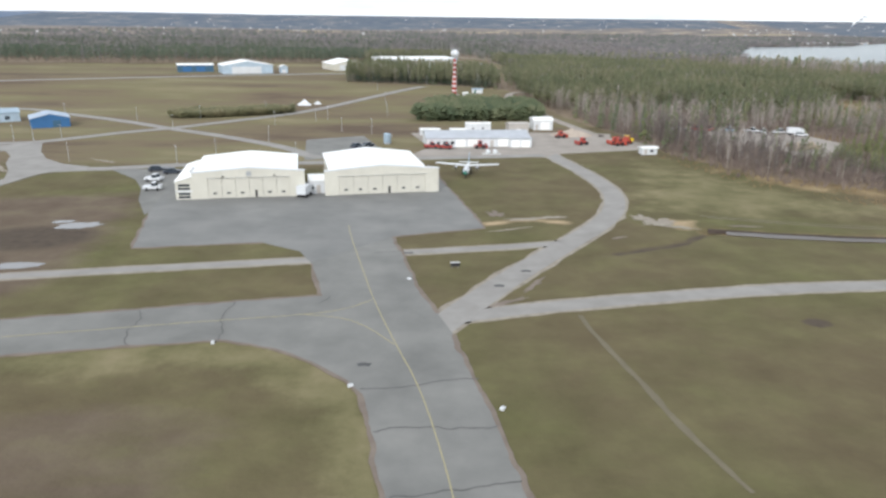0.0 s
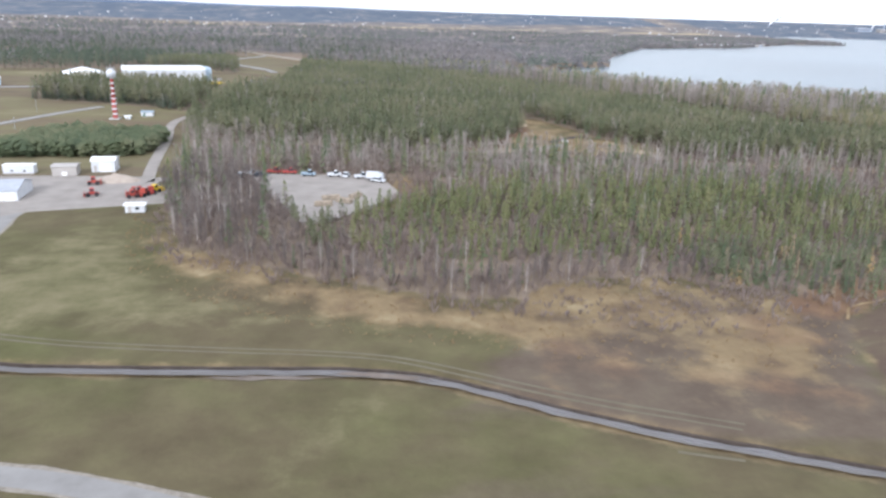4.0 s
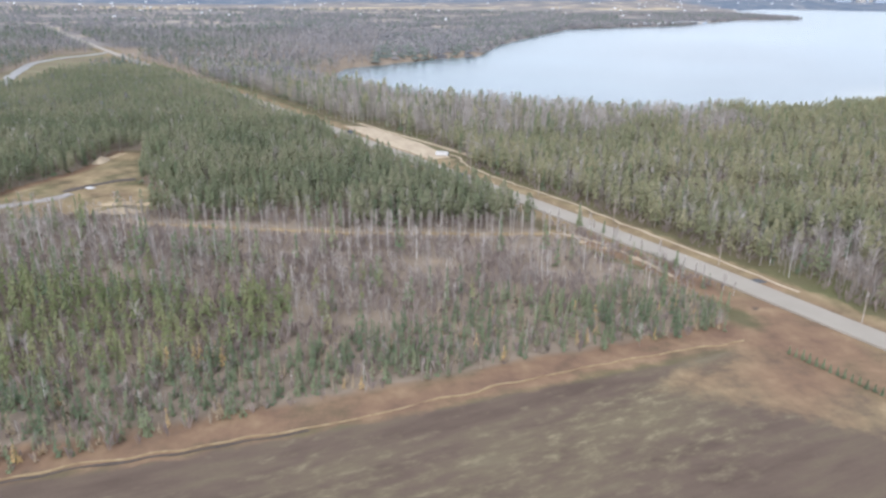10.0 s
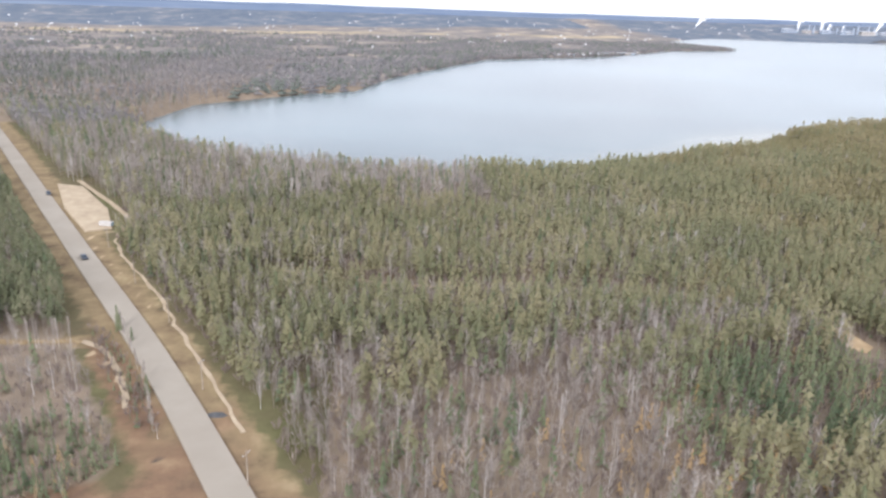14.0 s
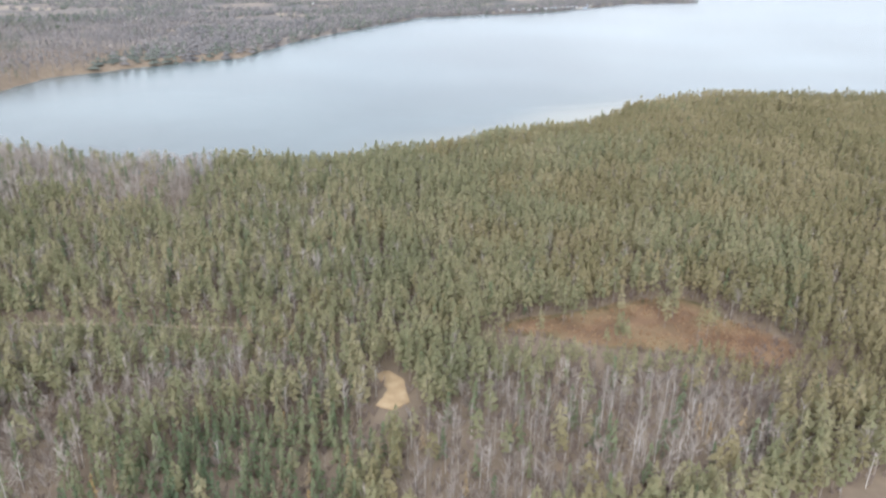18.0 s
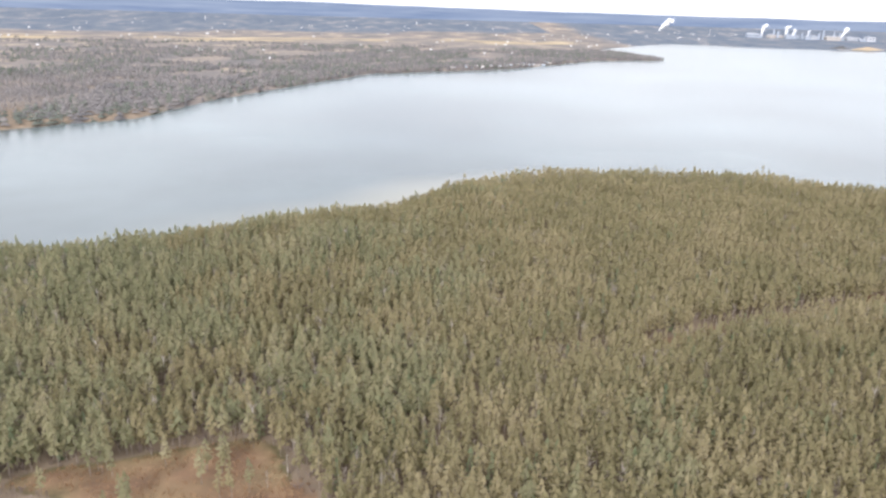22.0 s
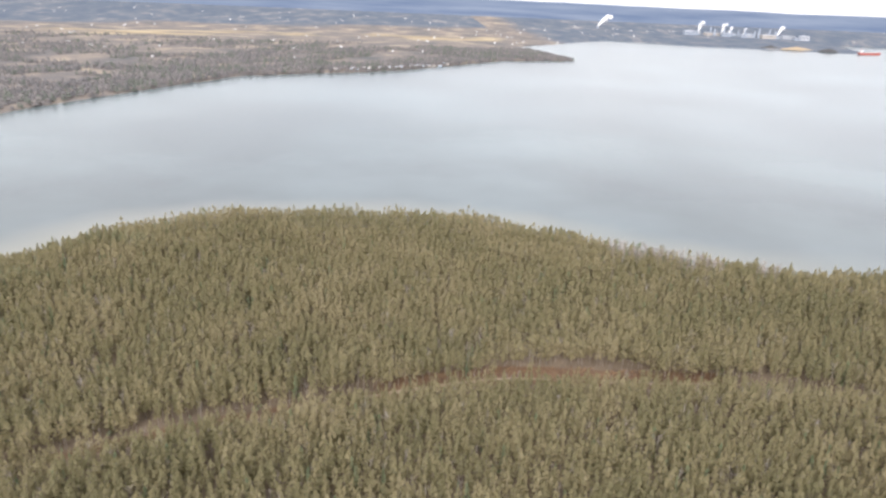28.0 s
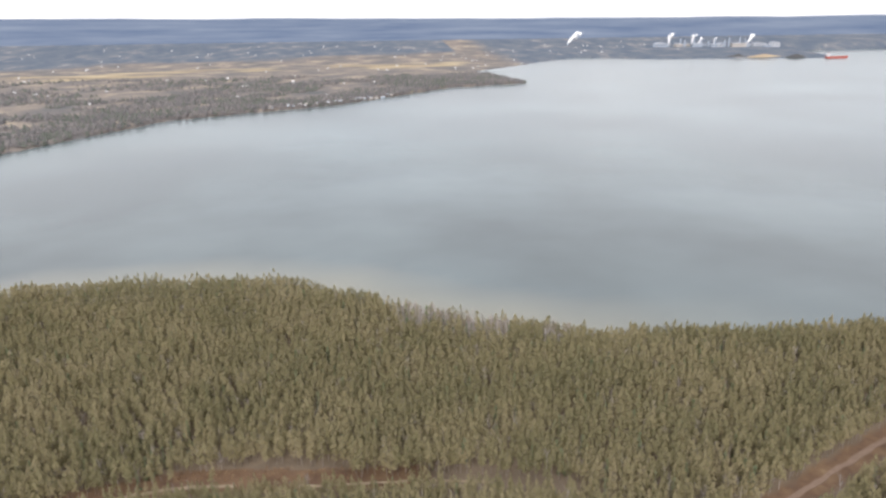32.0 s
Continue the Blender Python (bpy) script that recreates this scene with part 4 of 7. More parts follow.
r1 = random.Random(3)
PINES = [pine_shape(r1, 34) for _ in range(14)]
PINES_NEAR = [pine_shape(r1, 38) for _ in range(12)]
PINES_FAR = [pine_shape(r1, 15) for _ in range(8)]
SPRUCES = [spruce_shape(r1, 28) for _ in range(6)]
CEDARS = [spray_tree(r1, 34, 0.05, 0.15, lambda u: (1 - u ** 1.8) ** 0.8, 0.03) for _ in range(5)]
LARCHES = [spruce_shape(r1, 26, 0.17) for _ in range(4)]
BARES = [bare_shape(r1, 32, 0.12 + 0.017 * k, 1.05, 0.22, 0.0075) for k in range(7)]
BUSHES = [brush_shape(r1) for _ in range(6)]
BARES_FAR = [bare_shape(r1, 10, 0.17, 4.0) for _ in range(4)]

# near stands: what grows where
fx, fy = scatter(58, 412, 152, 330, 2.75)
xs, ys = scatter(-70, 1530, 135, 760, 2.95)
front = inside(xs, ys, [(58, 152), (412, 152), (412, 330), (58, 330)]) & (xs < np.interp(ys, [150, 201, 291, 408], [470, 441, 394, 326]))
wanted = inside(fx, fy, FOREST_WEST)
xs, ys = np.concatenate([xs[~front], fx[wanted]]), np.concatenate([ys[~front], fy[wanted]])
west = inside(xs, ys, FOREST_WEST)
road_gap = distance(xs, ys, ROAD_LINE)
east_of_road = (xs > np.interp(ys, [150, 201, 291, 408, 491, 760], [470, 441, 394, 326, 278, 122])) & (road_gap > 15)
east = east_of_road & (ys > np.interp(xs, [440, 637, 755, 848, 965, 1056, 1180, 1277, 1530], [155, 212, 246, 276, 310, 332, 328, 374, 440]))
keep = (west | east) & ~inside(xs, ys, LAKE) & (distance(xs, ys, LAKE, True) > 6)
keep &= ~inside(xs, ys, YARD) & ~inside(xs, ys, YARD_EDGE) & ~inside(xs, ys, SAND_PIT) & ~inside(xs, ys, CLEARING_WEST) & (distance(xs, ys, HYDRO) > 5.5) & ~(near(xs, ys, [(x, y - 6) for x, y in HYDRO], 10, 0.1) > 0.5)
keep &= (distance(xs, ys, TRAIL) > np.where(xs > 870, 3.2, 2.0) + 1.2 * wobble(xs, ys, 13, 1)) & ~(near(xs, ys, [(x + 1, y - 4) for x, y in TRAIL[1:13]], 3.6, 0.1) > 0.5) & ~inside(xs, ys, [(1020, 447), (1050, 444.5), (1080, 440.5), (1100, 439), (1098, 448), (1060, 453), (1025, 453)]) & (distance(xs, ys, TRAIL_EAST) > 6) & ~(near(xs, ys, [(x + 3, y - 6) for x, y in TRAIL_EAST], 9, 0.1) > 0.5) & (distance(xs, ys, TRAIL_WEST) > 2.0)
keep &= ~inside(xs, ys, AIRFIELD_STRIP) & (distance(xs, ys, [(33, 384), (44, 396), (70, 400)]) > 4) & (distance(xs, ys, [(36, 640), (32, 520), (34, 400)]) > 4)
keep &= ~inside(xs, ys, TRIANGLE) & (distance(xs, ys, TRIANGLE, True) > 1.2) & ~inside(xs, ys, [(599, 272), (612, 274), (614, 258), (597, 259)]) & ~(inside(xs, ys, RUST_PATCH) & (wobble(xs, ys, 5, 5) > -0.42)) & ~inside(xs, ys, RUST_PATCH_B) & ~inside(xs, ys, [(634, 309), (655, 306), (670, 299), (692, 293), (690, 287), (664, 290), (640, 298)])
keep &= ~inside(xs, ys, [(290, 482), (318, 424), (338, 388), (362, 385), (356, 408), (338, 442), (310, 484)])
keep &= ~inside(xs, ys, [(372, 294), (394, 288), (416, 250), (410, 226), (398, 250)])
xs, ys, west, road_gap = xs[keep], ys[keep], west[keep], road_gap[keep]
edge = distance(xs, ys, EDGE)
luck = rng.random(len(xs))
patch = wobble(xs, ys, 26, 2.0) + 0.5 * wobble(xs, ys, 9, 4.0)
kind = np.full(len(xs), 0)          # 0 pine, 1 spruce, 2 cedar, 3 larch, 4 bare, 5 none
young = west & (edge < 26 + 8 * patch) & (xs > 205) & (ys < 235)
band = west & (ys > 183) & (ys < 243 + 12 * patch) & (xs > 118) & (xs < 300) & ~young
thin = west & (xs > 100) & (xs < 135) & (ys < 212) & (rng.random(len(xs)) < 0.35)
grey = west & ((xs < 112 + 10 * patch) & (ys < 330) | (ys < 186) & (xs < 200) | (ys >= 243 + 12 * patch) & (ys < 312 + 8 * patch) & (xs < 310) | (xs >= 290) & (ys < 290)) & ~young & ~band
kind[band] = np.where(luck[band] < 0.70, 2, np.where(luck[band] < 0.80, 4, np.where(luck[band] < 0.94, 1, 5)))
kind[grey] = np.where(luck[grey] < 0.50, 4, np.where(luck[grey] < 0.60, 1, np.where(luck[grey] < 0.64, 2, 5)))
kind[young] = np.where(luck[young] < 0.36, 1, np.where(luck[young] < 0.46, 3, np.where(luck[young] < 0.68, 4, 5)))
kind[thin] = 5
screen = west & inside(xs, ys, [(66, 236), (70, 222), (83, 190), (99, 180), (125, 170), (120, 198), (104, 208), (92, 236), (80, 264)])
kind[screen] = np.where(luck[screen] < 0.84, 4, np.where(luck[screen] < 0.90, 1, 5))
cut_south = np.interp(xs, [200, 236, 312, 376, 420], [303, 303, 289, 287, 287])
scrub = west & (xs > 236) & (ys < cut_south) & (ys > cut_south - np.interp(xs, [236, 300, 330], [16, 28, 46])) & (xs > 236) & ~young
kind[scrub] = np.where(luck[scrub] < 0.30, 4, np.where(luck[scrub] < 0.34, 1, 5))
pinew = west & ~(band | grey | young | scrub)
kind[pinew] = np.where(luck[pinew] < 0.74, 0, np.where(luck[pinew] < 0.84, 1, 4))
est = ~west
bare_streak = [(505, 262), (545, 276), (578, 281), (584, 292), (548, 292), (512, 278)]
bare_corner = [(590, 215), (608, 258), (632, 278), (660, 286), (690, 280), (700, 262), (690, 240)]
spruce_corner = [(528, 226), (540, 258), (566, 270), (592, 268), (604, 254), (590, 222)]
grey_e = est & ((ys < 255 + 24 * patch) & (xs < 535) | (ys > 428 + 15 * patch) & (xs < 520) | inside(xs + 6 * patch, ys, bare_streak) | inside(xs + 8 * patch, ys + 5 * patch, bare_corner) | (xs > 1120) & (ys > 545) & (patch > 0.1))
spruce_e = est & ~grey_e & inside(xs, ys + 7 * patch, spruce_corner)
mixed = est & ~grey_e & ~spruce_e & (xs < 600)
rest = est & ~grey_e & ~mixed & ~spruce_e
kind[grey_e] = np.where(luck[grey_e] < 0.68, 4, np.where(luck[grey_e] < 0.84, 5, np.where(luck[grey_e] < 0.91, 1, np.where((luck[grey_e] < 0.94) & (ys[grey_e] < 260), 3, np.where(luck[grey_e] < 0.96, 0, 4)))))
kind[mixed] = np.where(luck[mixed] < 0.54, 0, np.where(luck[mixed] < 0.64, 1, np.where(luck[mixed] < 0.95, 4, 5)))
kind[spruce_e] = np.where(luck[spruce_e] < 0.70, 1, np.where(luck[spruce_e] < 0.80, 3, np.where(luck[spruce_e] < 0.85, 0, np.where(luck[spruce_e] < 0.92, 4, 5))))
kind[rest] = np.where(luck[rest] < 0.76, 0, np.where(luck[rest] < 0.79, 1, np.where(luck[rest] < 0.90, 4, 5)))
# sunlit olive in the east gives way to the greener needles westward
kind[(kind == 0) & (0.5 + 0.35 * patch + rng.uniform(-0.12, 0.12, len(xs)) > np.clip((xs - 500) / 420, 0.05, 1.1))] = 6
kind[west & ((kind == 0) | (kind == 6))] = 8
golden = est & (ys < 232 + 8 * patch) & (xs > 462) & (xs < 560) & (rng.random(len(xs)) < 0.13 + 0.12 * patch)
kind[golden] = 7
shore_gap = distance(xs, ys, LAKE, True)
tall = np.array([10.6, 9.6, 9.2, 6.5, 9.6, 1.0, 10.6, 5.6, 10.6])[kind] * np.where(kind == 4, rng.uniform(0.45, 1.12, len(xs)), rng.uniform(0.84, 1.12, len(xs))) * (1 + 0.12 * patch)
tall = np.where(young, tall * 0.55, tall)
tall = np.where(west & ~young & (ys < 262), tall * np.clip(0.62 + (ys - 205) / 160 + 0.46 * np.clip((112 - xs) / 20, 0, 1), 0.58, 1.12), tall)
tall = np.where(est & (kind != 7), tall * np.where(grey_e & (ys > 400), 1.4, np.where(spruce_e, 0.92, np.where(kind == 4, 1.1, np.where(ys > 430, 1.26, np.interp(xs, [440, 560, 700], [1.0, 1.08, 1.24]))))), tall)
low_side = (near(xs, ys, [(640, 296), (690, 284), (728, 276)], 26, 6) + 0.55 * near(xs, ys, [(x, y - 11) for x, y in TRAIL[1:13]], 11, 4) + near(xs, ys, [(606, 262)], 18, 5) + near(xs, ys, [(x, y - 9) for x, y in TRAIL_WEST], 10, 4)).clip(0, 1)
tall = tall * (1 - 0.42 * low_side * est)
tall = np.where((shore_gap < 26) & est & ((kind == 0) | (kind == 6)), tall * rng.uniform(0.95, 1.25, len(xs)) * np.interp(xs, [820, 960], [1.0, 1.13]), tall)
tall = np.where(est & (xs > 860) & (shore_gap >= 26) & (shore_gap < 90), tall * 1.1, tall)
at = np.stack([xs, ys, ground_height(xs, ys)], -1)
far = (ys > 480) & west | (ys > 640)
for k, name, shapes, mats, label in ((0, "pine_stand", PINES, [BARK_PINE, NEEDLES_PINE], "dense stand of olive pines"), (6, "pine_stand", PINES, [BARK_PINE, NEEDLES_GREEN], "dense stand of green pines"),
                                     (8, "pine_stand", PINES, [BARK_PINE, NEEDLES_DEEP], "dense stand of deep green pines"),
                                     (1, "spruce_stand", SPRUCES, [BARK, NEEDLES_SPRUCE], "scattered dark green spruces in the woods"),
                                     (2, "cedar_stand", CEDARS, [BARK, NEEDLES_CEDAR], "narrow yellowish green conifers behind the meadow"),
                                     (3, "larch_stand", LARCHES, [BARK, NEEDLES_LARCH], "small tan and golden larches at the wood's edge"),
                                     (7, "golden_larch_stand", LARCHES, [BARK, GOLDEN], "small golden larches among bare birches"),
                                     (4, "bare_birch_stand", BARES, [BARK_PALE, TWIGS], "leafless grey birches and aspens with pale stems")):
    here = kind == k
    slim = (0.8, 1.25) if k in (0, 6, 8) else (0.9, 1.5)
    if k == 4:
        white = here & (rng.random(len(xs)) < np.where(xs > 560, 0.6, np.where(west & (ys > 238) & (xs > 150), 0.3, 0.12)))
        plant(name, at[white & ~far], tall[white & ~far] * 1.08, shapes, mats, label, slim)
        here, mats, label = here & ~white, [TWIGS, TWIGS], "leafless grey-brown birches and aspens"
        front_row = here & west & ((ys < 200) & (xs < 225) | (ys < 262) & (xs < 132))
        plant(name, at[front_row], tall[front_row], shapes, [GREY_TWIGS, GREY_TWIGS], "leafless dark grey bushes and saplings behind the meadow", slim)
        here = here & ~front_row
    if k in (0, 6, 8):
        close = here & (xs < 690) & (ys < 400)
        if close.any():
            plant(name, at[close], tall[close], PINES_NEAR, mats, label, slim)
        here = here & ~close
    if k in (0, 4, 6, 8):
        plant(name, at[here & ~far], tall[here & ~far], shapes, mats, label, slim)
        if (here & far).any():
            plant(name, at[here & far], tall[here & far], BARES_FAR if k == 4 else PINES_FAR, [HAZY_TWIGS, HAZY_TWIGS] if k == 4 else mats, "distant " + label, slim)
    else:
        plant(name, at[here], tall[here], shapes, mats, label, (0.9, 1.35))

# young growth along the edge of the field
xs, ys = scatter(200, 412, 155, 245, 2.0)
gap = distance(xs, ys, EDGE)
ok = inside(xs, ys, FOREST_WEST) & (gap > 0.8 + 3 * rng.random(len(xs))) & (gap < 25 + 9 * wobble(xs, ys, 16, 2))
xs, ys, gap = xs[ok], ys[ok], gap[ok]
luck = rng.random(len(xs))
at = np.stack([xs, ys, ground_height(xs, ys)], -1)
size = rng.uniform(1.8, 4.0, len(xs)) * np.clip(0.95 + gap / 40, 0.6, 1.4)
fringe = np.clip(0.62 - gap / 12, 0.07, 0.6)
green = fringe + np.clip(0.50 + 0.3 * wobble(xs, ys, 13, 5), 0.15, 0.75)
for a, b, name, shapes, mats, label in ((0, fringe, "larch_thicket", LARCHES, [BARK, NEEDLES_LARCH], "young tan larches along the field's edge"),
                                        (fringe, green, "spruce_thicket", SPRUCES, [BARK, NEEDLES_SPRUCE], "young green spruces along the field's edge")):
    here = (luck >= a) & (luck < b)
    plant(name, at[here], size[here], shapes, mats, label, (1.1, 1.7))

# straw tufts and bushes out in the meadow by the wood's edge
xs, ys = scatter(60, 232, 130, 222, 1.9)
ok = (within(xs, ys, STRAW_BELT, 12) > 0.2) & (rng.random(len(xs)) < 0.75)
at = np.stack([xs, ys, ground_height(xs, ys)], -1)[ok]
plant("straw_tufts", at, rng.uniform(0.3, 0.9, len(at)), [brush_shape(r1, 7) for _ in range(4)], [STRAW], "tufts of dry straw along the wood's edge", (1.2, 2.4))
xs, ys = scatter(60, 232, 140, 236, 2.0)
gap = distance(xs, ys, EDGE)
ok = ~inside(xs, ys, FOREST_WEST) & (gap < 7 + 5 * wobble(xs, ys, 9, 3)) & (rng.random(len(xs)) < 0.55) & (xs > 68)
at = np.stack([xs, ys, ground_height(xs, ys)], -1)[ok]
plant("brush", at, rng.uniform(1.0, 2.6, len(at)), BUSHES, [BRUSH], "bare brown brush along the meadow's edge", (0.9, 1.5))

# bare brush under and between the birches
for x0, x1, y0, y1, step in ((58, 412, 152, 316, 2.1), (440, 720, 150, 300, 2.7)):
    xs, ys = scatter(x0, x1, y0, y1, step)
    side = np.interp(ys, [150, 201, 291, 408], [470, 441, 394, 326])
    ok = inside(xs, ys, FOREST_WEST) if x0 < 400 else (xs > side + 15) & (ys > np.interp(xs, [440, 637, 755], [155, 212, 246])) & ((xs < 560) | (ys < 285))
    ok &= ~inside(xs, ys, YARD) & ~inside(xs, ys, SAND_PIT) & (distance(xs, ys, HYDRO) > 5.0) & ~inside(xs, ys, TRIANGLE) & ~inside(xs, ys, RUST_PATCH) & ~inside(xs, ys, [(372, 294), (394, 288), (416, 250), (410, 226), (398, 250)]) & ~inside(xs, ys, [(598, 274), (612, 274), (614, 262), (597, 263)])
    ok &= (wobble(xs, ys, 15, 7) > -0.6) & ((xs < 200) | (xs > 420) | (distance(xs, ys, EDGE) > 24) | (rng.random(len(xs)) < 0.4))
    xs, ys = xs[ok], ys[ok]
    at = np.stack([xs, ys, ground_height(xs, ys)], -1)
    plant("brush", at, rng.uniform(1.6, 3.6, len(at)) * (1 + 0.3 * wobble(xs, ys, 11, 1)), BUSHES, [BRUSH], "bare mauve-brown brush under the birches", (0.7, 1.2))

# undergrowth in the pine woods near the road
xs, ys = scatter(330, 760, 262, 440, 3.4)
ok = (xs > np.interp(ys, [150, 201, 291, 408, 491], [470, 441, 394, 326, 278]) + 15) & ~inside(xs, ys, RUST_PATCH) & ~inside(xs, ys, TRIANGLE) & (distance(xs, ys, TRAIL_WEST) > 2.5) & (distance(xs, ys, TRIANGLE, True) > 3) & ~inside(xs, ys, [(290, 482), (318, 424), (338, 388), (362, 385), (356, 408), (338, 442), (310, 484)])
at = np.stack([xs, ys, ground_height(xs, ys)], -1)[ok]
plant("brush", at, rng.uniform(1.2, 3.4, len(at)), BUSHES, [BRUSH], "brown undergrowth beneath the pines", (0.9, 1.5))
xs, ys = scatter(150, 225, 138, 178, 2.6)
ok = inside(xs, ys, [(158, 150), (170, 168), (196, 172), (218, 160), (214, 150), (186, 142)]) & (wobble(xs, ys, 7, 4) > -0.2)
at = np.stack([xs, ys, ground_height(xs, ys)], -1)[ok]
plant("brush", at, rng.uniform(0.6, 1.7, len(at)), BUSHES, [BRUSH], "low grey-brown brush clumps in the straw meadow", (1.2, 2.2))

# thicket on the highway verge
xs, ys = scatter(378, 430, 232, 302, 1.8)
ok = inside(xs, ys, [(377, 297), (383, 296), (399, 268), (413, 242), (409, 237), (394, 262)]) & (rng.random(len(xs)) < 0.7)
at = np.stack([xs, ys, ground_height(xs, ys)], -1)[ok]
small = rng.random(len(at)) < 0.35
plant("spruce_thicket", at[small], rng.uniform(1.4, 3.6, small.sum()), SPRUCES, [BARK, NEEDLES_SPRUCE], "young green spruces on the highway verge", (1.0, 1.6))
plant("brush", at[~small], rng.uniform(1.4, 3.4, (~small).sum()), BUSHES, [BRUSH], "bare brush on the highway verge", (0.8, 1.3))

# low rusty brush in the clearings and along the woodland trail
for outline, step in ((RUST_PATCH, 1.7), (RUST_PATCH_B, 1.9), ([(1020, 447), (1050, 444.5), (1080, 440.5), (1100, 439), (1098, 448), (1060, 453), (1025, 453)], 1.8)):
    xs, ys = scatter(min(p[0] for p in outline), max(p[0] for p in outline), min(p[1] for p in outline), max(p[1] for p in outline), step)
    ok = inside(xs, ys, outline) & (wobble(xs, ys, 6, 2) > -0.4)
    at = np.stack([xs, ys, ground_height(xs, ys)], -1)[ok]
    plant("rusty_brush", at, rng.uniform(0.5, 1.7, len(at)), BUSHES, [RUSTY], "low rust-coloured brush in a clearing", (1.0, 1.8))

# woods on and beyond the airfield
AIRFIELD = [(-700, 100), (-700, 640), (-330, 560), (-220, 560), (-100, 600), (-40, 660), (20, 640), (36, 640), (60, 560), (60, 390), (60, 100)]
xs, ys = scatter(-900, 300, 400, 1650, 7.6)
ok = ~inside(xs, ys, AIRFIELD) & ~inside(xs, ys, AIRFIELD_STRIP) & ~inside(xs, ys, LAKE) & (distance(xs, ys, ROAD_LINE) > 13) & ~(inside(xs, ys, FOREST_WEST) & (ys < 760) & (xs > -70))
ok &= ~((ys < 760) & (xs > 60)) & (rng.random(len(xs)) < np.clip((1650 - ys) / 300, 0, 1)) & (distance(xs, ys, LAKE, True) > 4)
ok &= ~inside(xs, ys, [(-520, 900), (-330, 860), (-300, 1000), (-480, 1060)]) & ~inside(xs, ys, [(-620, 640), (-430, 600), (-420, 690), (-600, 720)])
xs, ys = xs[ok], ys[ok]
pick = rng.random(len(xs)) * 0.8 + 0.35 * wobble(xs, ys, 75, 1) + 0.2 * wobble(xs, ys, 24, 3)
at = np.stack([xs, ys, ground_height(xs, ys)], -1)
size = rng.uniform(8, 13, len(xs))
green = pick < np.interp(ys, [600, 800, 1000], [0.92, 0.62, 0.36]) - np.clip((xs - 60) / 300, 0, 0.5)
plant("pine_stand", at[green], size[green], PINES_FAR, [BARK, NEEDLES_DARK], "dark green pine woods behind the airfield", (1.2, 1.9))
plant("bare_birch_stand", at[~green], size[~green], BARES_FAR, [HAZY_TWIGS, HAZY_TWIGS], "bare grey woods behind the airfield", (1.3, 2.2))
xs, ys = scatter(-62, 34, 385, 470, 2.6)
ok = inside(xs, ys, BELT)
at = np.stack([xs, ys, ground_height(xs, ys)], -1)[ok]
plant("pine_belt", at, rng.uniform(4.4, 6.4, len(at)), CEDARS, [BARK, NEEDLES_DARK], "dark pine belt before the distant hangars", (1.2, 1.7))
BUSHY = []
for _ in range(5):
    v, f, s = tall_pine_shape(r1, 22)
    keep_v = v[6:] * (3.6, 3.6, 1.0)
    BUSHY.append((keep_v * (1, 1, 1.25) - (0, 0, 0.22), f[6:] - 6, s[6:] * 0))
xs, ys = scatter(-116, -60, 284, 318, 1.8)
ok = inside(xs, ys, [(-110, 290), (-100, 289), (-68, 308), (-64, 315), (-74, 314), (-108, 296)])
at = np.stack([xs, ys, 0 * xs], -1)[ok]
plant("shrub_belt", at, rng.uniform(2.4, 3.6, len(at)), BUSHY, [NEEDLES_GREEN], "low olive shrub belt on the airfield", (1.0, 1.6))
xs, ys = scatter(-13, 42, 288, 336, 2.7)
ok = inside(xs, ys, PLANTATION)
at = np.stack([xs, ys, ground_height(xs, ys)], -1)[ok]
plant("pine_plantation", at, rng.uniform(5, 7, len(at)), BUSHY, [NEEDLES_SPRUCE], "low dark green pine plantation behind the workshop", (0.75, 1.1))

# woods beyond the lake
xs, ys = scatter(-1400, 1700, 900, 2900, 12.0)
shore = distance(xs, ys, LAKE, True)
open_land = wobble(xs, ys, 120, 6) + 0.6 * wobble(xs, ys, 45, 2)
ok = ~inside(xs, ys, LAKE) & (distance(xs, ys, ROAD_LINE) > 14) & ((xs > 300) | (rng.random(len(xs)) < np.clip((ys - 1300) / 300, 0, 1))) & (shore > 3)
ok &= (open_land < 0.05) & (rng.random(len(xs)) < np.clip(1.25 - shore / 900, 0.25, 1)) | (shore < 150)
xs, ys = xs[ok], ys[ok]
at = np.stack([xs, ys, ground_height(xs, ys)], -1)
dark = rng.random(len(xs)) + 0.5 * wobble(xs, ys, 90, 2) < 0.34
tufts = [tuft_shape(r1) for _ in range(6)]
size = rng.uniform(8, 14, len(at))
plant("far_woods", at[~dark], size[~dark], tufts, [HAZY_WOODS], "bare grey-brown woods beyond the lake", (1.0, 1.8))
plant("far_woods", at[dark], size[dark], tufts, [HAZY_PINES], "dark green woods beyond the lake", (0.9, 1.5))


# ---- building blocks for things ----
def box(x0, x1, y0, y1, z0, z1):
    v = [(x, y, z) for z in (z0, z1) for y in (y0, y1) for x in (x0, x1)]
    return v, [(0, 2, 3, 1), (4, 5, 7, 6), (0, 1, 5, 4), (1, 3, 7, 5), (3, 2, 6, 7), (2, 0, 4, 6)]


def prism(profile, y0, y1):
    """An outline in x and z, drawn out along y."""
    n = len(profile)
    v = [(x, y0, z) for x, z in profile] + [(x, y1, z) for x, z in profile]
    return v, [tuple(range(n - 1, -1, -1)), tuple(range(n, 2 * n)), *[(i, (i + 1) % n, n + (i + 1) % n, n + i) for i in range(n)]]


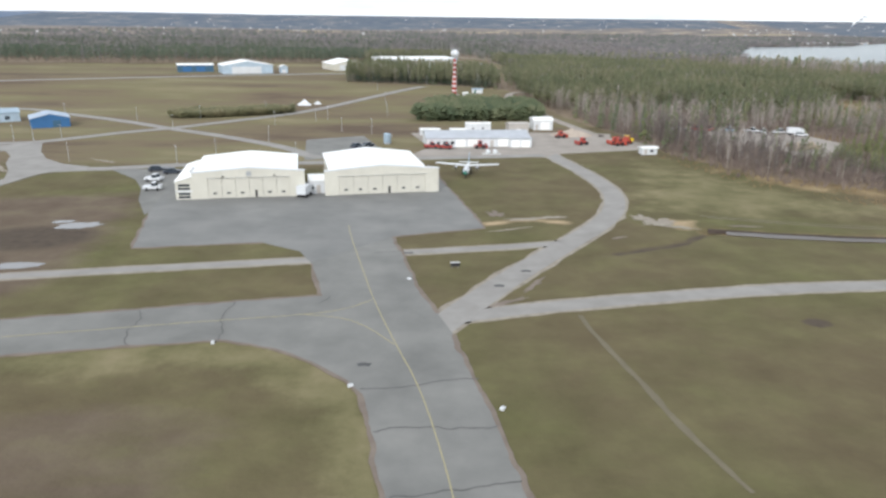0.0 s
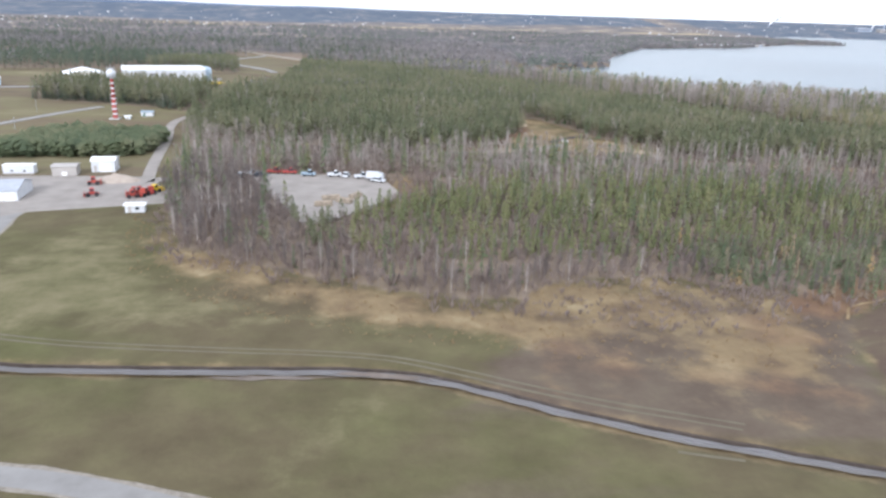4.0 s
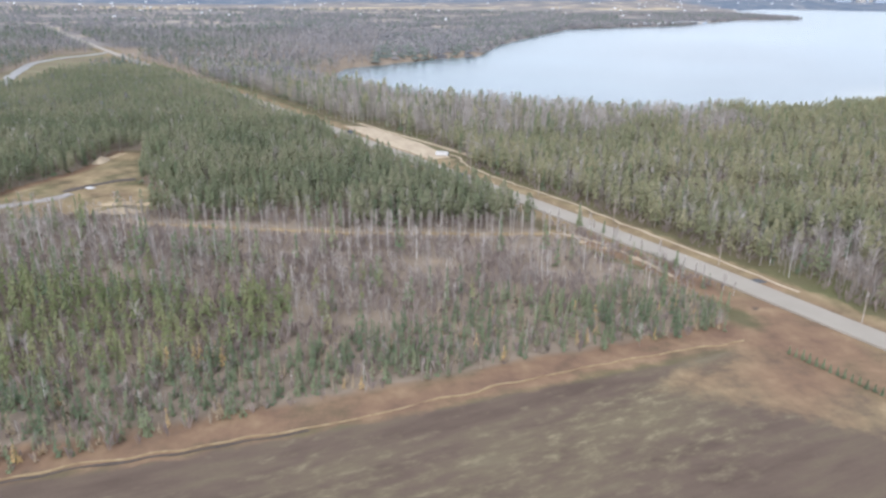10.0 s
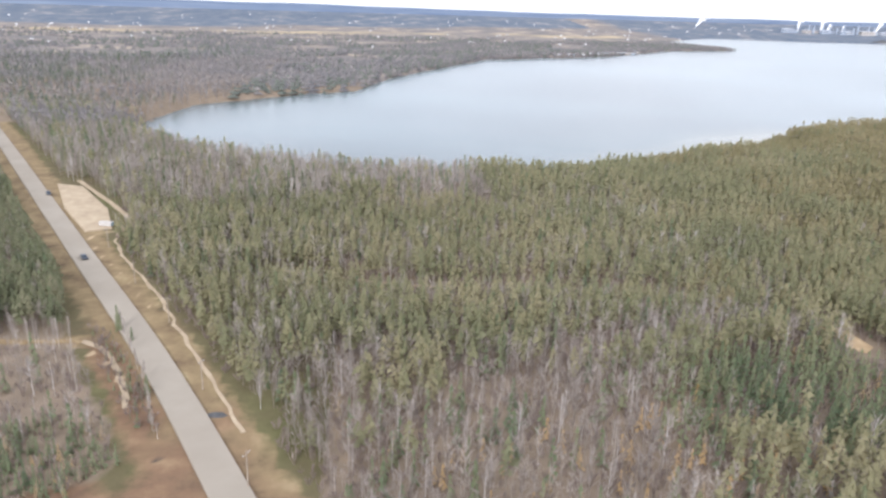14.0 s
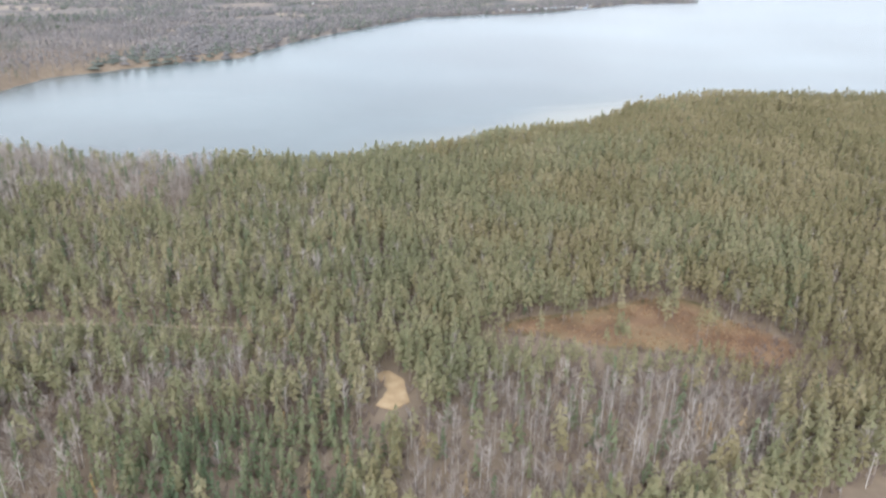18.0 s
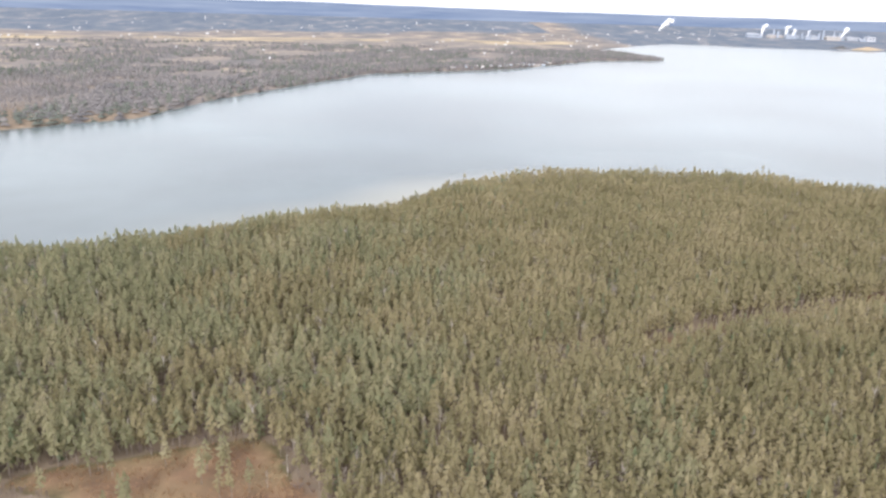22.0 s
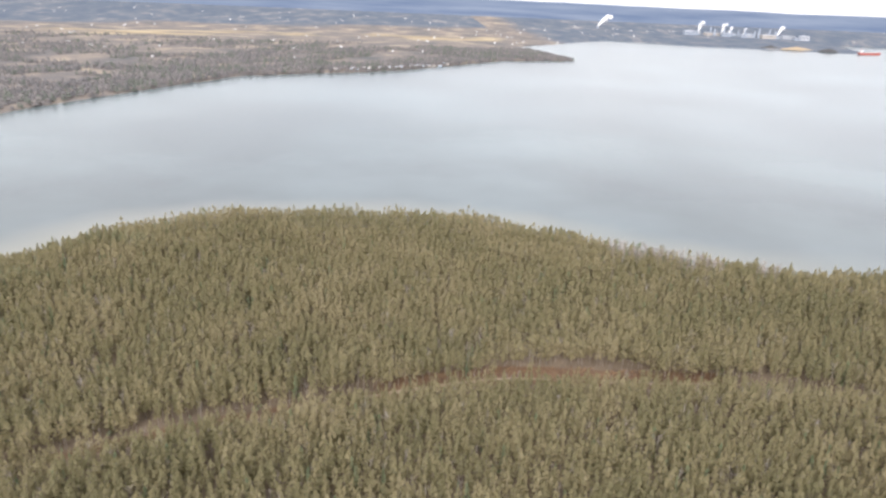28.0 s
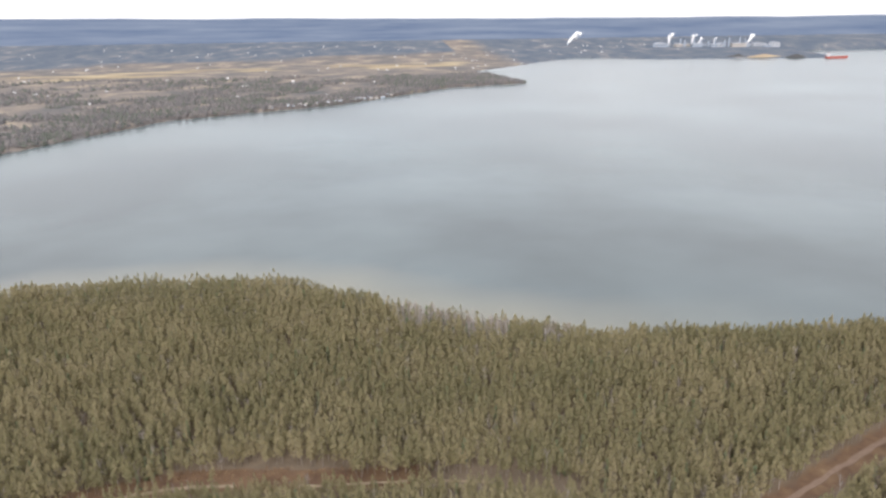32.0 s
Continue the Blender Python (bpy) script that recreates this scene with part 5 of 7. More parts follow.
def lathe(rings, sides=10, axis="z", at=(0, 0, 0)):
    """Rings of (height, radius) round an axis."""
    v, f = [], []
    for h, r in rings:
        for k in range(sides):
            a = 2 * math.pi * k / sides
            p = (r * math.cos(a), r * math.sin(a), h) if axis == "z" else (r * math.cos(a), h, r * math.sin(a)) if axis == "y" else (h, r * math.cos(a), r * math.sin(a))
            v.append(tuple(p[i] + at[i] for i in range(3)))
    for i in range(len(rings) - 1):
        for k in range(sides):
            a, b = i * sides + k, i * sides + (k + 1) % sides
            f.append((a, b, b + sides, a + sides))
    f += [tuple(range(sides - 1, -1, -1)), tuple(range((len(rings) - 1) * sides, len(rings) * sides))]
    return v, f


def join(*geos):
    v, f = [], []
    for a, b in geos:
        n = len(v)
        v += list(a)
        f += [tuple(i + n for i in face) for face in b]
    return v, f


def part(name, geo, mat, parent, label=""):
    me = bpy.data.meshes.new(name)
    me.from_pydata([tuple(p) for p in geo[0]], [], geo[1])
    me.materials.append(mat)
    bm = bmesh.new()
    bm.from_mesh(me)
    bmesh.ops.recalc_face_normals(bm, faces=bm.faces[:])
    bm.to_mesh(me)
    bm.free()
    ob = new(name, me)
    ob.parent = parent
    if label:
        tagged(ob, label)
    return ob


def thing(name, x, y, turn, label, category, group="", z=None):
    ob = new(name)
    if z is None:
        z = float(ground_height(np.array([float(x)]), np.array([float(y)]))[0])
    ob.matrix_basis = pose(x, y, z, 0, 0, turn)
    return tagged(ob, label, category, group)


def shade(name, colour, rough=0.6, metal=0.0, spread=0.12, scale=3.0, bump=0.0, object_random=0.0):
    lo, hi = [tuple(min(1, c * k) for c in colour) for k in (1 - spread, 1 + spread)]
    return material(name, [lo, hi], scale, rough, metal, bump=bump, object_random=object_random)


CREAM = shade("cream_metal_siding", (0.575, 0.555, 0.485), 0.6, spread=0.06)
CREAM_DOOR = shade("cream_hangar_door", (0.545, 0.525, 0.46), 0.55, spread=0.06)
WHITE_ROOF = shade("white_metal_roof", (0.86, 0.86, 0.84), 0.5, spread=0.04)
WHITE = shade("white_paint", (0.62, 0.635, 0.65), 0.5, spread=0.08)
GREY_ROOF = shade("grey_metal_roof", (0.40, 0.42, 0.455), 0.5, spread=0.12)
BEIGE = shade("beige_siding", (0.43, 0.40, 0.37), 0.7)
BLUE = shade("blue_siding", (0.045, 0.135, 0.30), 0.5)
TEAL = shade("dark_teal_siding", (0.055, 0.12, 0.19), 0.6)
SLATE = shade("pale_blue_grey_roof", (0.36, 0.43, 0.53), 0.5)
PALE_BLUE = shade("pale_blue_siding", (0.40, 0.49, 0.57), 0.5)
RED = shade("red_paint", (0.33, 0.055, 0.045), 0.55, spread=0.25, object_random=0.4)
ORANGE = shade("orange_paint", (0.38, 0.07, 0.048), 0.55, spread=0.25)
YELLOW = shade("yellow_paint_bright", (0.72, 0.50, 0.03), 0.45)
GREEN = shade("dark_green_paint", (0.03, 0.14, 0.10), 0.45)
DARK = shade("dark_rubber", (0.03, 0.03, 0.033), 0.8)
GLASS = shade("dark_window_glass", (0.04, 0.05, 0.06), 0.15)
STEEL = shade("galvanised_steel", (0.42, 0.43, 0.44), 0.45, 0.4)
WOOD = shade("weathered_wood", (0.30, 0.25, 0.20), 0.9, spread=0.25, scale=0.8)
CONCRETE = shade("concrete", (0.46, 0.45, 0.43), 0.9)
DARK_CAR = shade("dark_car_paint", (0.05, 0.06, 0.08), 0.3, object_random=0.3)
BLUE_GREY = shade("blue_grey_paint", (0.30, 0.38, 0.45), 0.5)
STEAM = shade("white_steam", (0.93, 0.93, 0.93), 1.0, spread=0.04, scale=20)
LOGS = shade("cut_logs", (0.33, 0.275, 0.21), 0.9, spread=0.35, scale=1.0)


def hangar(name, x, y, turn, width, deep, eave, peak, label, wing, body_x, annex=False, sign=False, leaves=6, people_door=3):
    """A hangar: a tall front with sliding doors before a lower gabled shed."""
    h = thing(name, x, y, turn, label, "hangar", z=0.05)
    t = 0.9
    left, right = wing, width - wing
    top = eave * 0.80
    front = join(box(0, left, 0, t, 0, top), box(right, width, 0, t, 0, top), prism([(0, top), (width, top), (width, eave), (width / 2, peak), (0, eave)], 0, t))
    part("front_wall", front, CREAM, h)
    part("parapet_flashing", join(prism([(-0.1, eave), (width / 2, peak), (width / 2, peak + 0.22), (-0.1, eave + 0.22)], -0.08, t + 0.08), prism([(width / 2, peak), (width + 0.1, eave), (width + 0.1, eave + 0.22), (width / 2, peak + 0.22)], -0.08, t + 0.08)), WHITE, h)
    a, b = body_x
    e2, p2 = eave - 0.25, peak - 0.05
    for nm, geo in (("side_wall", box(a, a + 0.25, t, deep, 0, e2)), ("side_wall", box(b - 0.25, b, t, deep, 0, e2)), ("back_wall", prism([(a, 0), (b, 0), (b, e2), ((a + b) / 2, p2), (a, e2)], deep - 0.25, deep))):
        part(nm, geo, CREAM, h)
    m = (a + b) / 2
    roof = part("roof", join(prism([(a - 0.3, e2), (m, p2), (m, p2 + 0.25), (a - 0.3, e2 + 0.25)], t - 0.02, deep + 0.3), prism([(m, p2), (b + 0.3, e2), (b + 0.3, e2 + 0.25), (m, p2 + 0.25)], t - 0.02, deep + 0.3)), WHITE_ROOF, h, "bright white metal roof")
    step = (right - left) / leaves
    for k in range(leaves):
        x0 = left + k * step
        leaf = part("door_leaf", box(x0 + 0.03, x0 + step - 0.03, 0.14 + 0.05 * (k % 2), 0.34 + 0.05 * (k % 2), 0.05, top - 0.02), CREAM_DOOR, h)
        yy = 0.11 + 0.05 * (k % 2)
        if k == people_door:
            part("wicket_door", box(x0 + step * 0.40, x0 + step * 0.40 + 0.5, yy, yy + 0.05, 0.1, 1.75), DARK, leaf)
        else:
            part("pane", box(x0 + step * 0.34, x0 + step * 0.34 + 0.8, yy, yy + 0.05, 1.0, 1.38), GLASS, leaf)
    part("door_track", box(left - 0.4, right + 0.4, -0.05, 0.02, top - 0.03, top + 0.05), STEEL, h)
    if sign:
        part("sign_box", box(width / 2 - 0.55, width / 2 + 0.55, -0.12, 0.02, top + 0.35, top + 1.35), STEEL, h)
        for sx in (0.26, 0.72):
            part("wall_lamp", box(width * sx, width * sx + 0.35, -0.25, 0.02, top + 0.25, top + 0.5), DARK, h)
    if annex:
        part("annex_wall", prism([(-3.6, 0), (0.0, 0), (0.0, 4.9), (-3.6, 3.9)], 0.05, deep - 1), CREAM, h)
        part("annex_roof", prism([(-3.8, 3.9), (a, 5.1), (a, 5.3), (-3.8, 4.1)], 0.0, deep - 0.8), WHITE_ROOF, h, "white lean-to roof")
        for z in (0.3, 1.05, 2.2, 2.95):
            part("window", box(-3.0, -0.55, -0.02, 0.05, z, z + 0.5), GLASS, h)
        part("floor_band", box(-3.62, 0.0, 0.0, 0.05, 1.7, 2.05), WHITE, h)
        for yy, zz in ((8.0, 5.0), (12.0, 5.1), (6.0, 4.8)):
            part("roof_vent", box(-1.8 + yy * 0.1, -0.9 + yy * 0.1, yy, yy + 0.9, zz - 0.4, zz + 0.55), STEEL, h)
    return h


hangar("hangar", -27.0, 160.3, 12.9, 26.4, 24.5, 5.5, 6.6, "cream metal hangar with white gabled roof and sliding doors", 3.2, (1.4, 23.6), leaves=6, people_door=3)
hangar("hangar", -55.4, 155.3, 10.9, 24.4, 22.0, 5.8, 6.7, "cream hangar with panelled doors and a windowed lean-to", 3.3, (0.3, 22.6), annex=True, sign=True)
link = thing("link_building", -31.0, 162.3, 12, "low white passage building between the two hangars", "building", z=0.05)
part("wall", box(0, 4.2, 0, 7, 0, 2.9), WHITE, link)
part("roof", box(-0.1, 4.3, -0.2, 7.2, 2.9, 3.15), WHITE_ROOF, link)
part("door", box(1.7, 2.6, -0.05, 0.02, 0, 2.0), BEIGE, link)
part("window", box(0.3, 1.1, -0.04, 0.02, 1.0, 1.8), GLASS, link)


def gabled(name, x, y, turn, width, deep, eave, peak, wall, roof, label, openings=(), ridge="x", category="building", group="", z=None):
    """A plain gabled building: front along x, with its doors and windows given as (x, width, z, height, material)."""
    h = thing(name, x, y, turn, label, category, group, z)
    if ridge == "y":
        part("wall", prism([(0, -0.3), (width, -0.3), (width, eave), (width / 2, peak), (0, eave)], 0, deep), wall, h)
        part("roof", join(prism([(-0.3, eave), (width / 2, peak), (width / 2, peak + 0.2), (-0.3, eave + 0.2)], -0.3, deep + 0.3), prism([(width / 2, peak), (width + 0.3, eave), (width + 0.3, eave + 0.2), (width / 2, peak + 0.2)], -0.3, deep + 0.3)), roof, h)
    else:
        v, f = prism([(0, -0.3), (deep, -0.3), (deep, eave), (deep / 2, peak), (0, eave)], 0, width)
        part("wall", ([(q, p, r) for p, q, r in v], f), wall, h)
        v, f = join(prism([(-0.3, eave), (deep / 2, peak), (deep / 2, peak + 0.2), (-0.3, eave + 0.2)], -0.3, width + 0.3), prism([(deep / 2, peak), (deep + 0.3, eave), (deep + 0.3, eave + 0.2), (deep / 2, peak + 0.2)], -0.3, width + 0.3))
        part("roof", ([(q, p, r) for p, q, r in v], f), roof, h)
    for ox, ow, oz, oh, om in openings:
        part("window" if om is GLASS else "door", box(ox, ox + ow, -0.07, 0.03, oz, oz + oh), om, h)
    return h


shop = gabled("workshop", -5.6, 227.6, 8, 33.3, 12, 2.8, 4.4, WHITE, GREY_ROOF, "long low white workshop with grey metal roof", [(1.0, 0.9, 0.9, 1.0, GLASS), (3.3, 0.9, 0.9, 1.0, GLASS), (5.2, 1.6, 0.9, 1.0, GLASS), (7.6, 1.2, 0.9, 1.0, GLASS), (9.4, 3.0, 0.1, 2.4, WHITE_ROOF), (13.2, 3.6, 0.1, 2.4, WHITE_ROOF), (20.5, 1.0, 0.1, 2.0, BEIGE), (23.0, 3.2, 0.1, 2.4, WHITE_ROOF)])
part("front_bay", box(26.6, 33.6, -1.6, 0, -0.2, 2.7), WHITE, shop)
part("bay_roof", box(26.4, 33.8, -1.8, 0.5, 2.7, 2.95), GREY_ROOF, shop)
for dx in (27.1, 30.3):
    part("bay_door", box(dx, dx + 2.6, -1.66, -1.58, 0, 2.3), WHITE_ROOF, shop)
for x, y, w, h in ((-8.5, 251, 7, 2.3), (2, 251.5, 5.5, 2.3), (7.7, 263.5, 9.2, 2.9)):
    t = thing("site_trailer", x, y, 6, "white flat-roofed trailer behind the workshop", "trailer", "trailers behind the workshop")
    part("body", box(0, w, 0, 3, 0.4, h), WHITE, t)
    part("roof", box(-0.1, w + 0.1, -0.1, 3.1, h, h + 0.15), WHITE_ROOF, t)
    part("skirt", box(0.1, w - 0.1, 0.1, 2.9, -0.2, 0.4), BEIGE, t)
    for k in range(2):
        part("window", box(w * (0.25 + 0.4 * k), w * (0.25 + 0.4 * k) + 0.7, -0.04, 0.02, 0.9, 1.4), GLASS, t)
gabled("storage_shed", 33.0, 268.8, 8, 7.2, 6.5, 3.6, 4.4, WHITE, WHITE_ROOF, "tall white metal storage shed at the yard's end", [(0.8, 0.8, 0.1, 2.0, BEIGE), (2.6, 3.4, 0.1, 2.9, WHITE_ROOF)])
gabled("storage_shed", 23.4, 262.0, 10, 7.2, 5.5, 2.9, 3.3, BEIGE, BEIGE, "low beige storage shed with white door", [(2.8, 1.6, 0.1, 1.2, WHITE_ROOF)])
gabled("hut", 60.5, 219.6, 9, 4.9, 2.8, 1.9, 2.2, WHITE, WHITE_ROOF, "small white hut with flat roof at the wood's edge", [(0.8, 0.7, 0.1, 1.6, BEIGE), (2.6, 0.9, 0.8, 0.7, GLASS)])

# radar tower
tower = thing("radar_tower", 4.6, 371, 0, "red and white banded radar tower with round antenna", "tower")
bands = 16
for k in range(bands):
    f0, f1 = (k // 2 + (0.66 if k % 2 else 0)) / 8, (k // 2 + (1.0 if k % 2 else 0.66)) / 8
    part("mast_band", lathe([(0.4 + 18.2 * f0, 1.25 - 0.6 * f0), (0.4 + 18.2 * f1, 1.25 - 0.6 * f1)], 8), WHITE if k % 2 else RED, tower)
part("footing", box(-2.2, 2.2, -2.2, 2.2, -0.3, 0.4), CONCRETE, tower)
part("platform", lathe([(18.6, 2.2), (19.0, 2.2)], 12), STEEL, tower)
part("radome", lathe([(18.9, 1.2), (19.5, 1.9), (20.4, 2.15), (21.3, 1.8), (22.0, 0.9), (22.2, 0.1)], 14), WHITE, tower, "round white radome")
part("antenna", join(box(-2.2, 2.2, -0.2, 0.2, 22.2, 22.5), box(-0.1, 0.1, -0.1, 0.1, 22.4, 24.0), box(-1.6, -1.5, -0.1, 0.1, 22.4, 23.4), box(1.5, 1.6, -0.1, 0.1, 22.4, 23.4)), STEEL, tower)
for k in range(10):
    part("ladder_rung", box(0.9, 1.5, -1.3 + 0.06 * k, -1.2 + 0.06 * k, 1 + 1.7 * k, 1.12 + 1.7 * k), STEEL, tower)
gabled("equipment_hut", 14, 377, 5, 5.2, 3.5, 1.9, 2.3, WHITE, BLUE_GREY, "small white equipment hut beside the radar tower", [(1, 0.8, 0, 1.6, GREEN)])
gabled("equipment_hut", 9, 370, 5, 2.4, 2.0, 1.3, 1.5, WHITE, WHITE_ROOF, "tiny white cabinet at the radar tower's foot", [(0.8, 0.7, 0, 1.1, BEIGE)])

# far hangars
gabled("hangar", -174, 482, 22, 22.3, 17, 4.3, 5.0, TEAL, WHITE_ROOF, "distant dark blue hangar with white roof edge", [(3, 5.5, 0.2, 3.2, BLUE), (11.5, 5.5, 0.2, 3.2, BLUE)], category="hangar")
gabled("hangar", -141, 470, 24, 31.5, 24, 5.1, 7.8, PALE_BLUE, WHITE_ROOF, "distant pale blue gabled hangar", [(5.5, 18.5, 0.2, 4.3, WHITE)], "y", category="hangar")
gabled("shed", -108, 486, 24, 4.7, 4.7, 3.9, 5.0, PALE_BLUE, WHITE_ROOF, "small pale shed beside a distant hangar", [(1, 2.4, 0.1, 2.2, WHITE)], "y")
gabled("hangar", -77, 513, 26, 25, 28, 4.2, 7.2, CREAM, WHITE_ROOF, "distant cream gabled hangar", [(4, 16.5, 0.2, 3.7, WHITE)], "y", category="hangar")
big = gabled("hangar", -42, 516, 20, 51, 36, 8.1, 9.0, WHITE, WHITE_ROOF, "long white distant hangar with ribbed walls", [(16, 4.5, 5.0, 0.65, GLASS)], category="hangar")
part("side_annex", box(51, 55.5, 5, 27, -0.3, 8.4), PALE_BLUE, big)
part("wall_band", box(0, 51, -0.09, -0.04, 5.8, 6.1), BEIGE, big)
gabled("blue_building", -147, 257, 31, 12.6, 12, 3.2, 4.8, BLUE, SLATE, "blue metal building with pale gabled roof", [(7, 2.6, 0.1, 2.4, TEAL)], "y")
gabled("pale_building", -181, 262, 35, 24, 11, 3.2, 4.4, PALE_BLUE, BLUE_GREY, "long pale blue building beside the road", [(3 + 4 * k, 1.6, 0.9, 1.2, GLASS) for k in range(5)])

# light poles along the roads
pole = thing("light_pole", -119.1, 281.0, 0, "slim grey roadside light pole", "light pole", "light poles on the airfield")
part("shaft", lathe([(-0.3, 0.10), (2.5, 0.08), (5.2, 0.06)], 6), STEEL, pole)
part("lamp_head", box(-0.12, 0.45, -0.1, 0.1, 5.1, 5.24), WHITE, pole)
for x, y in ((-151.3, 289.8), (-97.2, 258.7), (-74.9, 304.9), (-130.5, 228.4), (-137.8, 230.1), (-123, 231.3), (-103.9, 197.5), (-72.9, 194.6), (-65.5, 205.3), (-57.1, 234.2), (-64, 273.4), (-97.5, 289.9), (-46.9, 291.4), (-36.7, 258.4), (-25.7, 255.3), (-35.2, 382.4), (-28.2, 346.3), (-10.2, 407.2), (-41.9, 202.5), (-50.8, 285.9), (-24, 303)):
    copy_thing(pole, pose(x, y, float(ground_height(np.array([x]), np.array([y]))[0]), 0, 0, 37 * x % 360))
tank = thing("storage_tank", -18.6, 234, 0, "blue-grey cylindrical storage tank on a steel stand", "tank", z=0.05)
part("shell", lathe([(0.4, 1.2), (3.1, 1.2), (3.4, 0.9)], 14), BLUE_GREY, tank)
part("stand", box(-0.9, 0.9, -0.9, 0.9, -0.2, 0.4), STEEL, tank)
part("outlet_pipe", box(1.0, 1.8, -0.08, 0.08, 2.6, 2.8), STEEL, tank)


# aircraft
def aircraft(name, x, y, turn, span, length, hull, nose, tail, label, high=True):
    """A parked aeroplane, its nose along -y."""
    a = thing(name, x, y, turn, label, "aircraft")
    r = length * 0.052
    h = r * 1.9
    part("fuselage", lathe([(-0.42 * length, r * 0.75), (-0.32 * length, r), (0.12 * length, r), (0.35 * length, r * 0.62), (0.5 * length, r * 0.2)], 12, "y", (0, 0, h)), hull, a)
    part("nose_cone", lathe([(-0.5 * length, r * 0.15), (-0.475 * length, r * 0.48), (-0.42 * length, r * 0.76)], 12, "y", (0, 0, h)), nose, a)
    wz = h + (r * 0.95 if high else -r * 0.5)
    c = length * 0.13
    for s in (-1, 1):
        v = [(0, -c * 0.55, wz), (0, c * 0.5, wz), (s * span / 2, -c * 0.30, wz + 0.03 * span), (s * span / 2, c * 0.28, wz + 0.03 * span)]
        v += [(p, q, z + 0.16) for p, q, z in v]
        part("wing", (v, [(0, 1, 3, 2), (4, 6, 7, 5), (0, 4, 5, 1), (2, 3, 7, 6), (0, 2, 6, 4), (1, 5, 7, 3)]), WHITE, a)
        v = [(0, 0.42 * length, h + r * 0.4), (0, 0.5 * length, h + r * 0.4), (s * span * 0.16, 0.45 * length, h + r * 0.4), (s * span * 0.16, 0.5 * length, h + r * 0.4)]
        v += [(p, q, z + 0.1) for p, q, z in v]
        part("tailplane", (v, [(0, 1, 3, 2), (4, 6, 7, 5), (0, 4, 5, 1), (2, 3, 7, 6), (0, 2, 6, 4), (1, 5, 7, 3)]), WHITE, a)
        if high:
            nacelle = part("engine_nacelle", lathe([(-c * 1.5, r * 0.16), (-c * 1.35, r * 0.34), (-c * 0.2, r * 0.36), (c * 0.75, r * 0.12)], 10, "y", (s * span * 0.17, 0, wz - r * 0.15)), hull, a)
            part("propeller", join(box(s * span * 0.17 - r * 1.1, s * span * 0.17 + r * 1.1, -c * 1.56, -c * 1.52, wz - r * 0.22, wz - r * 0.08), box(s * span * 0.17 - r * 0.07, s * span * 0.17 + r * 0.07, -c * 1.56, -c * 1.52, wz - r * 1.25, wz + r * 0.95)), DARK, nacelle)
        part("landing_gear", join(box(s * r * 1.5 - 0.08, s * r * 1.5 + 0.08, 0, 0.16, 0.3, h), lathe([(-0.14, 0.38), (0.14, 0.38)], 10, "x", (s * r * 1.5, 0.08, 0.38))), DARK, a)
    part("nose_wheel", join(box(-0.07, 0.07, -0.38 * length, -0.38 * length + 0.14, 0.25, h), lathe([(-0.1, 0.28), (0.1, 0.28)], 10, "x", (0, -0.375 * length, 0.28))), DARK, a)
    v = [(-0.09, 0.36 * length, h + r * 0.3), (-0.09, 0.5 * length, h), (-0.09, 0.44 * length, h + length * 0.19), (-0.09, 0.51 * length, h + length * 0.2)]
    v += [(p + 0.18, q, z) for p, q, z in v]
    part("tail_fin", (v, [(0, 2, 3, 1), (4, 5, 7, 6), (0, 4, 6, 2), (1, 3, 7, 5), (2, 6, 7, 3), (0, 1, 5, 4)]), tail, a)
    part("windscreen", lathe([(-0.44 * length, r * 0.30), (-0.40 * length, r * 0.42)], 8, "y", (0, 0, h + r * 0.55)), GLASS, a)
    return a


aircraft("airliner", 6.0, 187.5, -6, 16.5, 15.0, WHITE, GREEN, BLUE_GREY, "white high-wing turboprop airliner with green nose on grass")
aircraft("water_bomber", 14, 518, 70, 20, 15, YELLOW, YELLOW, YELLOW, "yellow twin-engined aircraft beside a distant hangar")


